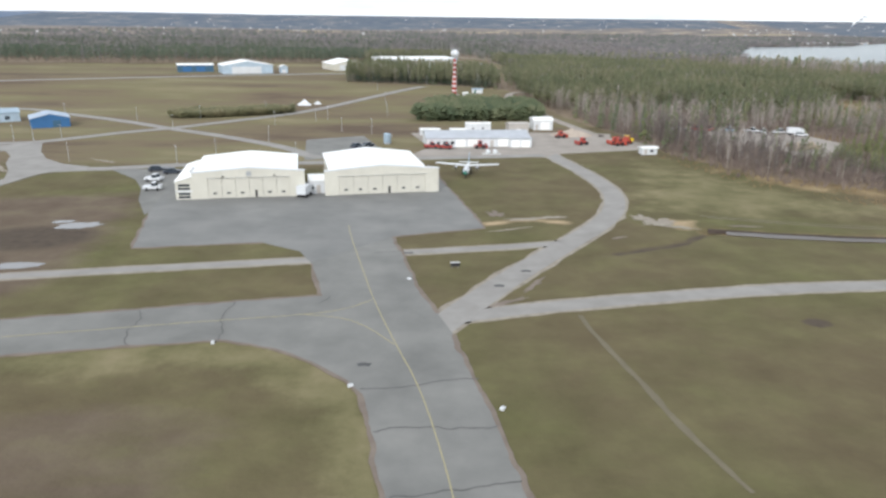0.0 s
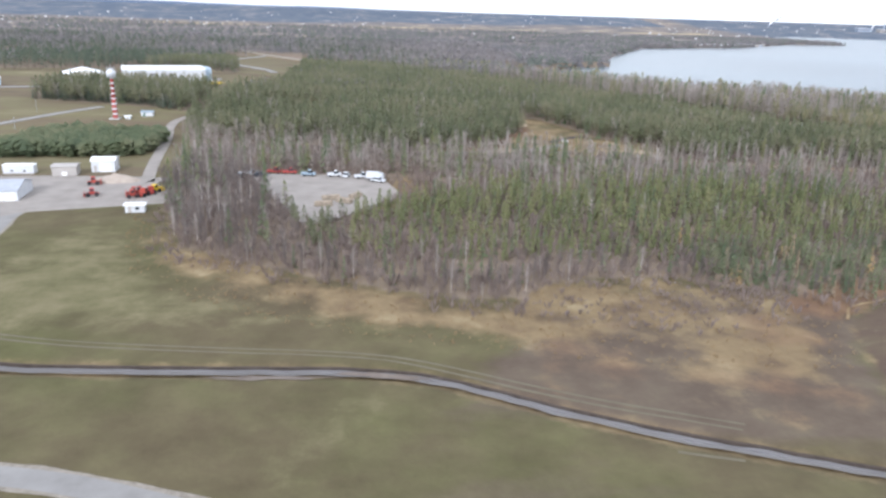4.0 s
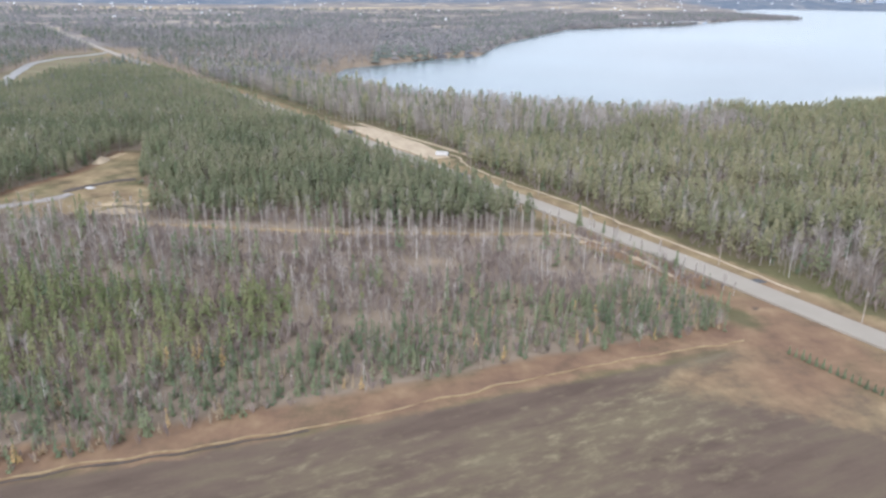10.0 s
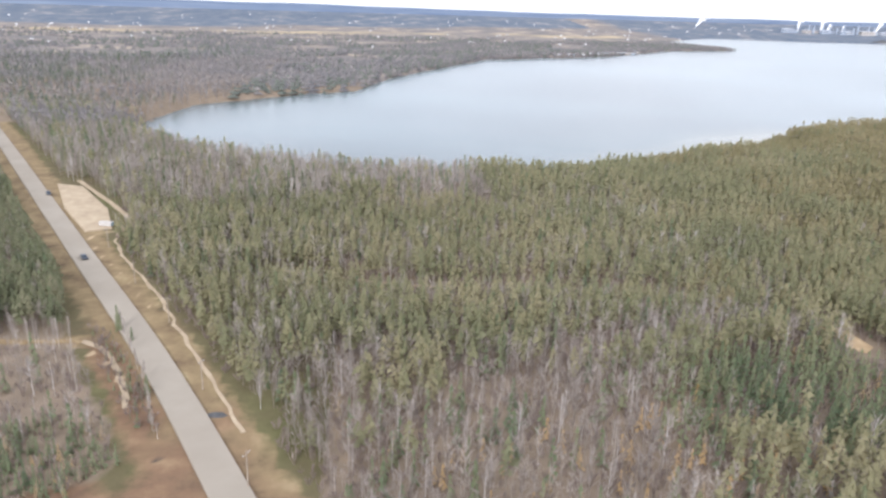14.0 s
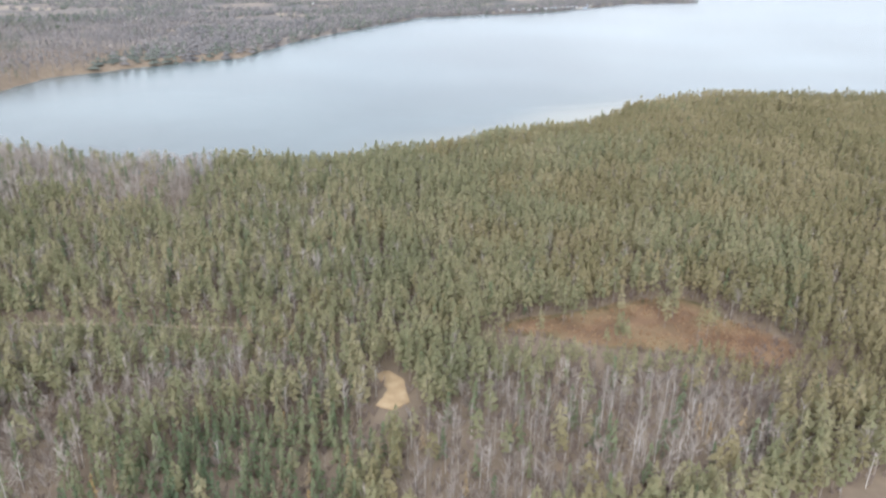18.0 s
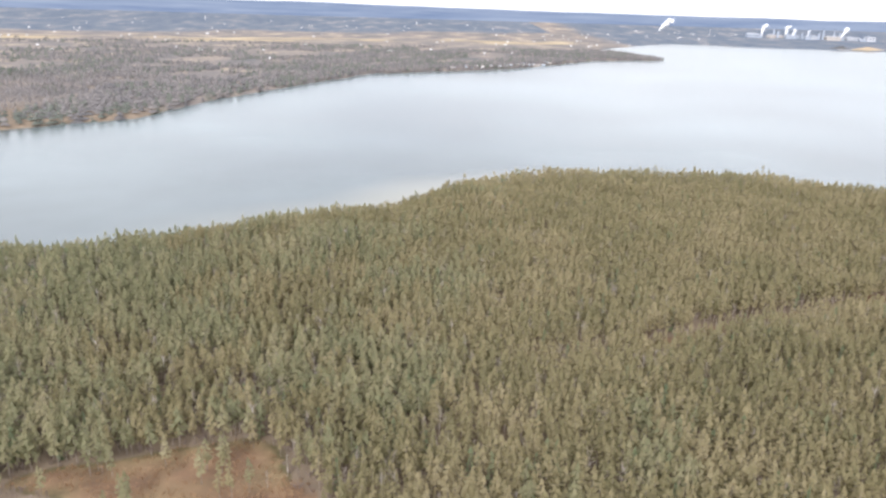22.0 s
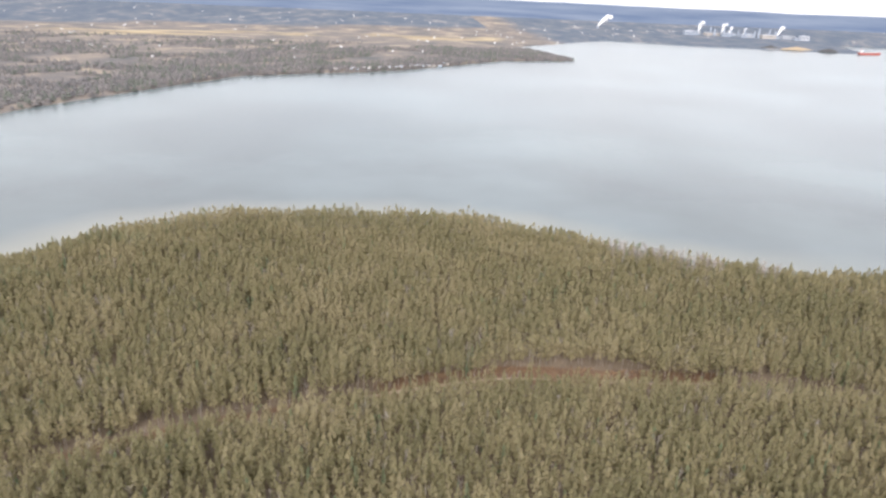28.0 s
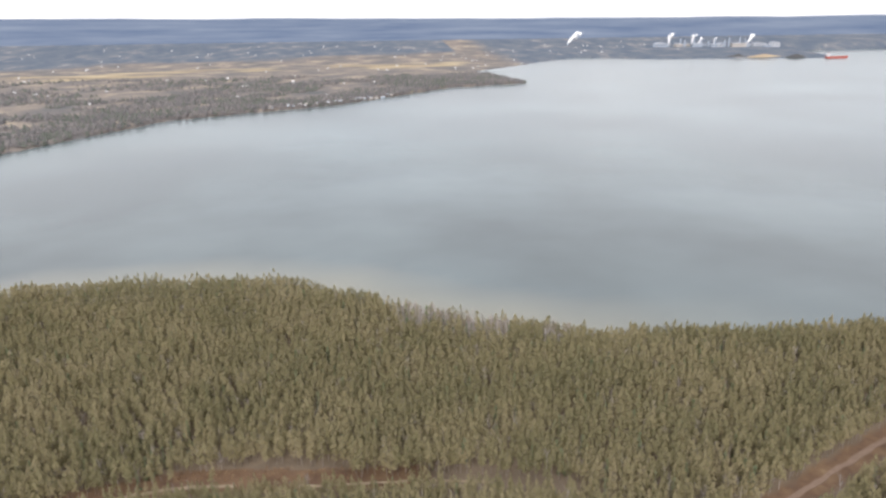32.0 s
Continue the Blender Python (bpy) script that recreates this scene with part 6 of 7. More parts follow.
# vehicles and yard clutter
def vehicle(name, x, y, turn, paint, label, length=4.6, style="car", group="", z=None):
    c = thing(name, x, y, turn, label, "truck" if style != "car" else "car", group, z)
    w = 1.8 if style == "car" else 2.2
    l = length / 2
    if style == "car":
        part("body", prism([(-l, 0.35), (l, 0.35), (l, 0.8), (l * 0.55, 0.92), (-l * 0.95, 0.95)], -w / 2, w / 2), paint, c)
        part("cabin", prism([(-l * 0.85, 0.93), (l * 0.5, 0.9), (l * 0.2, 1.45), (-l * 0.6, 1.48)], -w / 2 + 0.12, w / 2 - 0.12), GLASS, c)
        part("roof", box(-l * 0.62, l * 0.2, -w / 2 + 0.14, w / 2 - 0.14, 1.46, 1.53), paint, c)
    elif style == "pickup":
        part("body", box(-l, l, -w / 2, w / 2, 0.45, 1.05), paint, c)
        part("cabin", prism([(-l * 0.05, 1.05), (l * 0.6, 1.05), (l * 0.4, 1.8), (0, 1.8)], -w / 2 + 0.1, w / 2 - 0.1), GLASS, c)
        part("roof", box(0, l * 0.4, -w / 2 + 0.1, w / 2 - 0.1, 1.8, 1.9), paint, c)
    else:
        part("chassis", box(-l, l, -w / 2 + 0.2, w / 2 - 0.2, 0.5, 0.8), DARK, c)
        part("cab", prism([(l * 0.55, 0.7), (l, 0.7), (l, 1.6), (l * 0.85, 2.4), (l * 0.55, 2.4)], -w / 2, w / 2), paint, c)
        part("cargo_box", box(-l, l * 0.5, -w / 2, w / 2, 0.8, 2.7), paint if style == "truck" else WHITE, c)
        part("windscreen", box(l * 0.93, l * 0.96, -w / 2 + 0.2, w / 2 - 0.2, 1.5, 2.1), GLASS, c)
    for sx in (-0.62, 0.62):
        for sy in (-1, 1):
            part("wheel", lathe([(-0.11, 0.36), (0.11, 0.36)], 10, "y", (l * sx, sy * (w / 2 - 0.06), 0.36)), DARK, c)
    return c


for x, y, turn in ((-25.1, 222.6, 60), (-24.2, 227.6, 62), (-27.5, 226, 60)):
    vehicle("parked_car", x, y, turn, DARK_CAR, "dark parked car on asphalt lot", group="cars in the lot", z=0.06)
for x, y, turn in ((-4.2, 226.6, 5), (0.3, 225.6, -8)):
    vehicle("pickup_truck", x, y, turn, RED, "red pickup truck parked before the workshop", 4.4, "pickup", "red trucks at the workshop", 0.06)
for x, y in ((-70, 183), (-75, 186)):
    vehicle("parked_car", x, y, 20, DARK_CAR, "dark parked car behind the hangar", group="cars behind the hangar", z=0.0)
for x, y, turn in ((-67.8, 164.2, 12), (-71.1, 173.6, -10)):
    vehicle("pickup_truck", x, y, turn, WHITE, "white pickup truck parked beside the hangar", 4.0, "pickup", "white trucks beside the hangar", 0.05)
vehicle("box_truck", -31.6, 159.8, 80, WHITE, "pale grey box truck before the hangar's wall", 4.4, "truck", z=0.06)
for x, y, turn in ((354, 357.5, -58), (302, 455, -60)):
    vehicle("car", x, y, turn, DARK_CAR, "dark car driving on the highway", group="cars on the highway", z=0.56)


def plough(name, x, y, turn, paint, label, z=0.06):
    """A snow plough or loader: frame, cab, blade and wheels."""
    p = thing(name, x, y, turn, label, "plough", "ploughs in the yard", z)
    part("frame", box(-2.0, 1.6, -0.5, 0.5, 0.6, 1.0), paint, p)
    part("cab", prism([(-0.9, 1.0), (0.5, 1.0), (0.3, 2.4), (-0.8, 2.4)], -0.7, 0.7), paint, p)
    part("window", box(-0.75, 0.3, -0.73, 0.73, 1.6, 2.2), GLASS, p)
    part("blade", prism([(1.6, 0.1), (1.75, 0.1), (2.05, 0.7), (1.85, 1.4), (1.7, 1.35), (1.8, 0.7)], -1.6, 1.6), paint, p)
    part("arm", join(box(0.4, 1.8, -0.6, -0.4, 0.7, 0.9), box(0.4, 1.8, 0.4, 0.6, 0.7, 0.9)), DARK, p)
    for sx in (-1.4, 0.8):
        for sy in (-1, 1):
            part("wheel", lathe([(-0.18, 0.55), (0.18, 0.55)], 10, "y", (sx, sy * 0.8, 0.55)), DARK, p)
    return p


for x, y, turn, paint in ((57.2, 236.0, 30, ORANGE), (59.6, 238.0, 80, ORANGE), (58.0, 239.8, 10, RED), (60.6, 240.6, 120, RED), (56.2, 238.8, 200, ORANGE)):
    plough("snow_plough", x, y, turn, paint, "red snow plough attachment parked on gravel")
plough("wheel_loader", 40.5, 251.4, 20, ORANGE, "orange wheel loader beside the sand heap")
plough("wheel_loader", 45.2, 236.8, 200, RED, "red loader parked beside the sand heap")
plough("snow_plough", 11.4, 227.4, 8, RED, "red plough truck before the workshop doors")
plough("snow_plough", 61.4, 242.6, 60, YELLOW, "pale yellow plough parked with the red ones")


def mound(name, x, y, rx, ry, h, mat, label, category, z=None, rough=0.25):
    """An uneven heap."""
    v, f, n, rings = [], [], 22, 6
    for i in range(rings):
        s = i / (rings - 1)
        for k in range(n):
            a = 2 * math.pi * k / n
            w = 1 + rough * noise.noise((math.cos(a) * 2 + x, math.sin(a) * 2 + y, s * 2))
            v.append((rx * (1 - s) * w * math.cos(a), ry * (1 - s) * w * math.sin(a), -0.2 + h * (s ** 0.8) * (1 + rough * noise.noise((a, s * 3, x)))))
    for i in range(rings - 1):
        for k in range(n):
            a, b = i * n + k, i * n + (k + 1) % n
            f.append((a, b, b + n, a + n))
    ob = part(name, (v, f), mat, None)
    ob.matrix_basis = pose(x, y, float(ground_height(np.array([float(x)]), np.array([float(y)]))[0]) if z is None else z)
    return tagged(ob, label, category)


mound("sand_heap", 45, 257, 8.0, 4.6, 2.6, PALE_SAND, "pale tan heap of road sand in the gravel yard", "sand heap")
mound("covered_pile", -65, 338.5, 3.4, 2.6, 2.6, WHITE, "white covered salt pile beside the road", "pile")
mound("covered_pile", -59.5, 341.5, 2.0, 1.4, 1.5, WHITE, "small white covered pile beside the road", "pile")
mound("soil_mound", 424, 246, 3.2, 1.6, 0.9, CRACK, "dark heap of soil on the road verge", "heap")
mound("soil_mound", 231, 315, 8, 2.6, 2.2, SAND, "pale sandy bank at the edge of a clearing", "bank")
mound("soil_mound", 176, 318, 7, 2.4, 1.6, SAND, "pale sandy bank at the edge of a clearing", "bank")
mound("soil_mound", 196, 392, 3, 7, 2.4, SAND, "pale sandy bank at the edge of a clearing", "bank")
mound("rubble_heap", 208, 347.5, 2.6, 1.3, 0.8, CONCRETE, "pale rubble beside the ditch in a clearing", "heap")
mound("rubble_heap", 89.5, 405, 4.5, 1.6, 1.3, CONCRETE, "pale rubble heap in a small clearing", "heap")
skid = thing("twin_tank_skid", 14.3, 217.4, 4, "two white round tanks on a concrete pad", "tank", z=0.05)
part("pad", box(-2.8, 2.8, -1.2, 1.2, -0.1, 0.15), CONCRETE, skid)
for s in (-1, 1):
    part("tank", lathe([(0.15, 0.55), (0.8, 0.75), (1.3, 0.55), (1.45, 0.1)], 12, "z", (s * 1.1, 0, 0)), WHITE, skid)
for x, y, turn, paint, style, label in ((85, 264.6, 8, WHITE, "pickup", "white pickup at the edge of the gravel yard"), (82.5, 262, 70, WHITE, "car", "white car at the edge of the gravel yard"), (92, 268, 5, RED, "pickup", "red truck at the edge of the gravel yard"), (97, 267.6, 12, RED, "pickup", "red truck at the edge of the gravel yard"), (112, 264.5, 6, WHITE, "pickup", "white pickup at the edge of the gravel yard"), (116, 264.2, 80, WHITE, "car", "white car at the edge of the gravel yard"), (121, 262.5, 20, WHITE, "pickup", "white pickup in the gravel yard"), (125.5, 259.4, -10, WHITE, "truck", "white van in the gravel yard"), (126.5, 257, -20, WHITE, "car", "white car in the gravel yard"), (103.5, 265, 0, BLUE_GREY, "pickup", "grey pickup in the gravel yard"), (88.5, 262.8, 4, DARK_CAR, "car", "dark car in the gravel yard")):
    vehicle("yard_truck" if style != "car" else "yard_car", x, y, turn, paint, label, 5.6 if style == "truck" else 4.6, style, "vehicles in the storage yard", 0.78)


def log_pile(x, y, turn, n, label):
    p = thing("log_pile", x, y, turn, label, "log pile", "log piles in the yard", 0.76)
    for k in range(n):
        row = k // 4
        part("log", lathe([(-2.4 + 0.3 * random.random(), 0.24), (2.3 + 0.4 * random.random(), 0.2)], 7, "x", (random.uniform(-0.3, 0.3), (k % 4) * 0.5 + 0.22 * row, 0.22 + 0.42 * row)), LOGS, p)


for x, y, turn in ((113.5, 233, 20), (117, 230, -30), (121, 236, 60), (112, 226, 10)):
    log_pile(x, y, turn, 11, "rough pile of cut logs on gravel")
box_c = thing("shipping_container", 347.5, 401, -15, "pale shipping container beside the sandy pull-off", "container", z=0.55)
part("body", box(-2.8, 2.8, -1.1, 1.1, 0.1, 1.7), BEIGE, box_c)
for k in range(12):
    part("rib", box(-2.7 + 0.46 * k, -2.55 + 0.46 * k, -1.15, -1.1, 0.2, 1.6), WHITE, box_c)
part("door", box(2.8, 2.85, -1.0, 1.0, 0.15, 1.6), BLUE_GREY, box_c)
sign = thing("taxiway_sign", 2.0, 111.5, 10, "small black and white taxiway sign on grass", "sign", z=0.0)
part("panel", box(-0.75, 0.75, -0.08, 0.08, 0.25, 0.85), DARK, sign)
part("panel_edge", box(-0.8, 0.8, -0.1, 0.1, 0.85, 0.95), WHITE, sign)
for s in (-0.5, 0.5):
    part("leg", box(s - 0.05, s + 0.05, -0.05, 0.05, -0.2, 0.3), STEEL, sign)

marker = thing("edge_marker", -10.0, 71.0, 20, "small white concrete marker at the taxiway's edge", "marker", "markers along the taxiway", 0.0)
part("block", box(-0.3, 0.3, -0.2, 0.2, -0.1, 0.28), WHITE, marker)
part("lamp", lathe([(0.28, 0.07), (0.45, 0.05)], 8), STEEL, marker)
for x, y in ((-28.4, 81.6), (-5.2, 105.5), (6.4, 66.5)):
    copy_thing(marker, pose(x, y, 0, 0, 0, 9 * x))

# utility poles beside the highway
upole = thing("utility_pole", 399.7, 299.4, 0, "weathered wooden utility pole beside the highway", "utility pole", "utility poles along the highway", 0)
part("shaft", lathe([(-0.5, 0.17), (8.5, 0.11)], 7), WOOD, upole)
part("crossarm", box(-1.0, 1.0, -0.06, 0.06, 7.6, 7.78), WOOD, upole)
for s in (-0.9, 0, 0.9):
    part("insulator", lathe([(7.78, 0.07), (8.0, 0.05)], 6, "z", (s, 0, 0)), WHITE, upole)
for x, y in ((418.5, 258), (380, 332), (358, 372), (436, 218), (452, 186)):
    copy_thing(upole, pose(x, y, 0, 0, 0, 60))


DIRT_PALE = material("grey_dirt", [(0.22, 0.195, 0.175), (0.29, 0.262, 0.238)], 3.0, 0.95, bump=0.2)
DIRT_DARK = material("dark_earth", [(0.055, 0.042, 0.036), (0.095, 0.075, 0.062)], 2.0, 0.95, bump=0.3)


# ---- markings, cracks and puddles on the airfield ----
def strip(name, line, width, mat, z, parent, label=""):
    """A thin painted or poured line on paving."""
    ob = ribbon(name, line, width, mat, z, thick=-z + 0.01, parent=parent, kind="")
    return ob


LINES = [[(2.0, 44), (1, 53.5), (-2.2, 70.5), (-5.8, 82), (-10, 97), (-13.4, 112), (-17.2, 128.5), (-18.6, 136)],
         [(-150, 61), (-55, 82.4), (-34, 87.7), (-18.7, 90.9), (-13.5, 92.9), (-10.2, 96.6)],
         [(-18.7, 90.9), (-14, 90.2), (-10.4, 87.9), (-5.9, 81.8)]]
for line in LINES:
    strip("centreline", smooth_line(line, 2), 0.15, PAINT_YELLOW, 0.085, taxiway)
CRACKS = [[(-38.9, 80.5), (-40.6, 85), (-39.8, 88), (-41.5, 91.5)], [(-28, 82.1), (-28.3, 86), (-29.9, 90), (-29.5, 95)], [(-9, 70.3), (-4, 70.8), (0, 72.6), (4.2, 73.2)], [(-6.7, 62.1), (-1, 63.0), (2, 62.4), (5.8, 63.1)], [(-4.2, 51.6), (1.5, 52.8), (7.2, 54.2)], [(-7.6, 119.8), (-12, 118.6)], [(-62, 75.5), (-65, 84)], [(-16, 98), (-17.5, 95)]]
for line in CRACKS:
    bent = [(x + 0.5 * noise.noise((x * 0.7, y * 0.7, 2.0)), y + 0.4 * noise.noise((x * 0.7, y * 0.7, 7.0))) for x, y in smooth_line(line, 3)]
    strip("crack", bent, 0.19, TAR_WORN, 0.078, taxiway)
for x, y in ((-9.1, 76.1), (8.6, 103), (13.4, 110), (-6, 118.7)):
    strip("patch", [(x - 0.7, y), (x, y + 0.25), (x + 0.8, y)], 0.8, CRACK, 0.09, taxiway)


def puddle(x, y, rx, ry, label):
    v = [(0, 0, 0.03)] + [(rx * (1 + 0.45 * noise.noise((k * 0.9, x, y))) * math.cos(k * math.pi / 12), ry * (1 + 0.45 * noise.noise((k * 0.9, y, x))) * math.sin(k * math.pi / 12), 0.03) for k in range(24)]
    ob = part("puddle", (v, [(0, 1 + k, 1 + (k + 1) % 24) for k in range(24)]), CREEK, None)
    ob.matrix_basis = pose(x, y, 0, 0, 0, 12)
    tagged(ob, label, "puddle", kind="structure")


puddle(-70.5, 133.5, 4.2, 2.2, "shallow pale puddle in brown grass")
puddle(-74.5, 136.0, 2.2, 1.2, "shallow pale puddle in brown grass")
puddle(-69.5, 109.5, 4.5, 1.8, "shallow pale puddle beside the road")
# strips of dry straw, dark furrows and bare patches
FIELD_EDGE = smooth_line([(206, 118), (210.7, 133.6), (214.6, 144.9), (218.2, 152.4), (222, 156.4), (230.5, 160.5), (255.8, 167), (273.1, 172), (301.3, 178.4), (325.9, 186.5), (355.7, 198), (384.9, 206.5), (404, 211)])
ribbon("straw_line", wander(FIELD_EDGE[12:], 1.3), 0.36, STRAW, 0.15, "thin line of dry straw along the ploughed field", "grass", 0.8, ragged=2.4)
ribbon("furrow", [(x, y - 1.0) for x, y in wander(FIELD_EDGE[22:36], 0.8)], 0.4, DIRT_DARK, 0.14, "dark furrow along the ploughed field", "furrow", 0.8, ragged=1.3)
ribbon("creek_bank", [(x, y + 1.15) for x, y in wander(DITCH, 0.3)], 0.34, DIRT_DARK, 0.06, "dark eroded creek bank", "bank", 0.8, ragged=0.7)
ribbon("clearing_ditch", wander([(200, 342), (205, 348), (212, 356), (221, 361)], 0.6, 3.0), 3.0, DIRT_DARK, 0.16, "dark open ditch in the grassy clearing", "ditch", 0.8, ragged=0.8)
ribbon("clearing_track", wander([(148, 309), (165, 316), (180, 320), (192, 325), (200, 332), (204, 340)], 0.6, 2.0), 4.2, DIRT_PALE, 0.14, "worn grey dirt track into the clearing", "track", 0.8, ragged=0.6)
ribbon("cut_track", wander([(240, 302), (275, 296), (312, 289.5), (345, 288), (378, 287)], 1.6), 2.2, STRAW, 0.18, "pale sandy track along the cut strip", "track", 0.8, ragged=1.3)


def bare_patch(x, y, rx, ry, turn, mat, label):
    """A flat patch of washed-out ground with a torn outline."""
    n = 48
    v = [(0, 0, 0.035)]
    for k in range(n):
        a = 2 * math.pi * k / n
        w = max(0.25, 1 + 0.8 * noise.noise((2.2 * math.cos(a) + x, 2.2 * math.sin(a) + y, 1)) + 0.45 * noise.noise((6 * math.cos(a), 6 * math.sin(a), x)))
        v.append((rx * w * math.cos(a), ry * w * math.sin(a), 0.02))
    ob = part("bare_patch", (v, [(0, 1 + k, 1 + (k + 1) % n) for k in range(n)]), mat, None)
    ob.matrix_basis = pose(x, y, 0, 0, 0, turn)
    tagged(ob, label, "bare ground", kind="structure")


for x, y, rx, ry, turn, mat in ((44, 141, 3.6, 2.6, 30, WASH), (41, 144.5, 1.8, 2.6, 10, WASH), (47, 137.8, 2.6, 1.0, -20, WASH), (16, 142.3, 3.0, 1.0, 12, WASH), (21.5, 143.8, 4.2, 0.7, 14, WASH), (12.5, 134.5, 3.8, 0.35, 24, WASH), (5, 137, 2.6, 0.3, 60, WASH),
                                (11, 146, 1.6, 2.2, 40, DIRT), (33, 130, 1.6, 0.5, 30, DIRT), (60, 139, 3.5, 0.5, -5, DIRT), (130, 128.4, 7, 0.7, -8, DIRT), (112, 128.0, 8, 0.6, 0, DIRT), (9.5, 96.6, 3.0, 0.6, 35, DIRT), (14, 103.8, 3.5, 0.5, 62, DIRT), (27, 128, 4.5, 0.4, 55, DIRT), (-118, 188, 8, 1.0, 130, WASH), (-83, 191.5, 5, 0.6, 15, WASH), (-95, 199, 5, 0.8, -30, WASH)):
    bare_patch(x, y, rx, ry, turn, mat, "washed-out bare patch in the grass" if mat is DIRT else "pale sandy wash in the grass")
# bare sand in the woods
edge_line = []
for (ax, ay), (bx, by) in zip(TRIANGLE, [*TRIANGLE[1:], TRIANGLE[0]]):
    edge_line += [(ax + (bx - ax) * k / 6 + 0.9 * noise.noise((ax + k, ay, 2)), ay + (by - ay) * k / 6 + 0.9 * noise.noise((ax, ay + k, 6))) for k in range(6)]
slab("sand_clearing", edge_line, OCHRE, 0.35, 0.9, label="small patch of bare yellow sand in the woods", category="sand")
# crumbled edges of the paving
for line in ([(9, 40), (7.7, 52), (5.2, 66), (1.3, 85.6)], [(-0.5, 92), (-3.7, 102), (-7.1, 119), (-9.4, 128.4), (-3, 131), (8.1, 134.9), (5.5, 150), (1.9, 166), (-1.9, 187)],
             [(-150, 56), (-52, 77.3), (-28, 82.4), (-23.8, 81.3), (-18, 78.6), (-14, 75.4), (-10.2, 71.4), (-8.7, 69), (-5.7, 55), (-2.5, 40)], [(-150, 66), (-58.5, 88), (-30.6, 95.2), (-17.9, 98.2), (-21.9, 113.1)], [(-32.4, 123.8), (-54.3, 119.5), (-60.3, 142)]):
    dense = []
    for (ax, ay), (bx, by) in zip(line, line[1:]):
        n = max(2, int(math.hypot(bx - ax, by - ay) / 0.9))
        dense += [(ax + (bx - ax) * k / n, ay + (by - ay) * k / n) for k in range(n)]
    ribbon("crumbled_edge", [(x + 0.3 * noise.noise((x * 0.5, y * 0.5, 3)), y + 0.3 * noise.noise((x * 0.5, y * 0.5, 8))) for x, y in dense], 0.55, DIRT, 0.075, "crumbled brown edge of the paving", "verge", 0.2, ragged=1.4)
# trodden lines through the grass
FADED = material("pale_trodden_grass", [(0.130, 0.112, 0.076), (0.165, 0.145, 0.098)], 3.0, 0.95)
for line, w in (([(18.9, 92), (19.6, 86), (21.6, 77), (23, 70), (24.4, 62), (27, 53)], 0.7),
                ([(54, 147), (75, 141.2), (97, 138.7), (126, 136.6), (138, 132.8), (158, 122), (180, 114)], 0.45),
                ([(55, 145.4), (75, 139.6), (97, 137.2), (126, 135.2), (137, 131.4), (157, 120.6), (179, 112.6)], 0.45),
                ([(168, 107.6), (176, 105.6)], 0.5)):
    tr = ribbon("worn_track", smooth_line(line), w, FADED, 0.03, "faint worn track in the grass", "track", 0.1, ragged=0.9)
ribbon("dirt_track", wander([(352, 405), (356, 396), (356, 384), (366, 362), (386, 330), (400, 302), (420, 262), (432, 238)], 1.2), 1.0, SAND, 0.16, "sandy track beside the highway", "track", 1.0, ragged=1.1)
ribbon("dirt_track", wander([(378, 288), (388, 281), (395, 268), (400, 258), (402, 250)], 1.5), 1.5, SAND, 0.16, "sandy track at the wood's edge", "track", 0.8, ragged=0.7)
ribbon("dirt_track", smooth_line([(370, 392), (360, 402), (352, 416), (330, 450), (305, 486)]), 2.0, SAND, 0.3, "sandy track beside the pull-off", "track", 1.0, ragged=0.6)
ribbon("woodland_track", wander(TRAIL[3:8], 0.6), 2.2, SAND, 0.2, "sandy track through the pine woods", "track", 1.0, ragged=0.7)
ribbon("woodland_track", wander(TRAIL[8:12], 0.8), 1.4, SAND, 0.2, "sandy track through the pine woods", "track", 1.0, ragged=0.7)
ribbon("woodland_track", wander(TRAIL_EAST, 0.7), 2.6, RED_DIRT, 0.25, "brown dirt track through the pine woods", "track", 1.0, ragged=0.6)
ribbon("woodland_track", smooth_line(TRAIL_WEST), 1.6, SAND, 0.2, "narrow sandy track in the woods", "track", 1.0, ragged=0.7)


# ---- single trees that stand out ----
def single(name, shape, mats, label, group, where, category="tree"):
    """A tree with trunk and crown, built once for each shape and then copied to its places."""
    made = []
    for v, f, s in shape:
        t = thing(name, 0, 0, 0, label, category, group, 0)
        for nm, slot, mat in (("trunk", 0, mats[0]), ("crown", 1, mats[1])):
            used = f[s == slot]
            ids = np.unique(used)
            back = {int(o): i for i, o in enumerate(ids)}
            part(nm, ([tuple(p) for p in v[ids]], [tuple(back[int(i)] for i in tri) for tri in used]), mat, t)
        made.append(t)
    for k, (x, y, h, fat) in enumerate(where):
        src = made[k % len(made)]
        z = float(ground_height(np.array([float(x)]), np.array([float(y)]))[0])
        m = Matrix.LocRotScale((x, y, z), Euler((0, 0, 2.4 * k)), (h * fat, h * fat, h))
        if k < len(made):
            src.matrix_basis = m
        else:
            c = copy_thing(src, m)
            c.matrix_basis = m


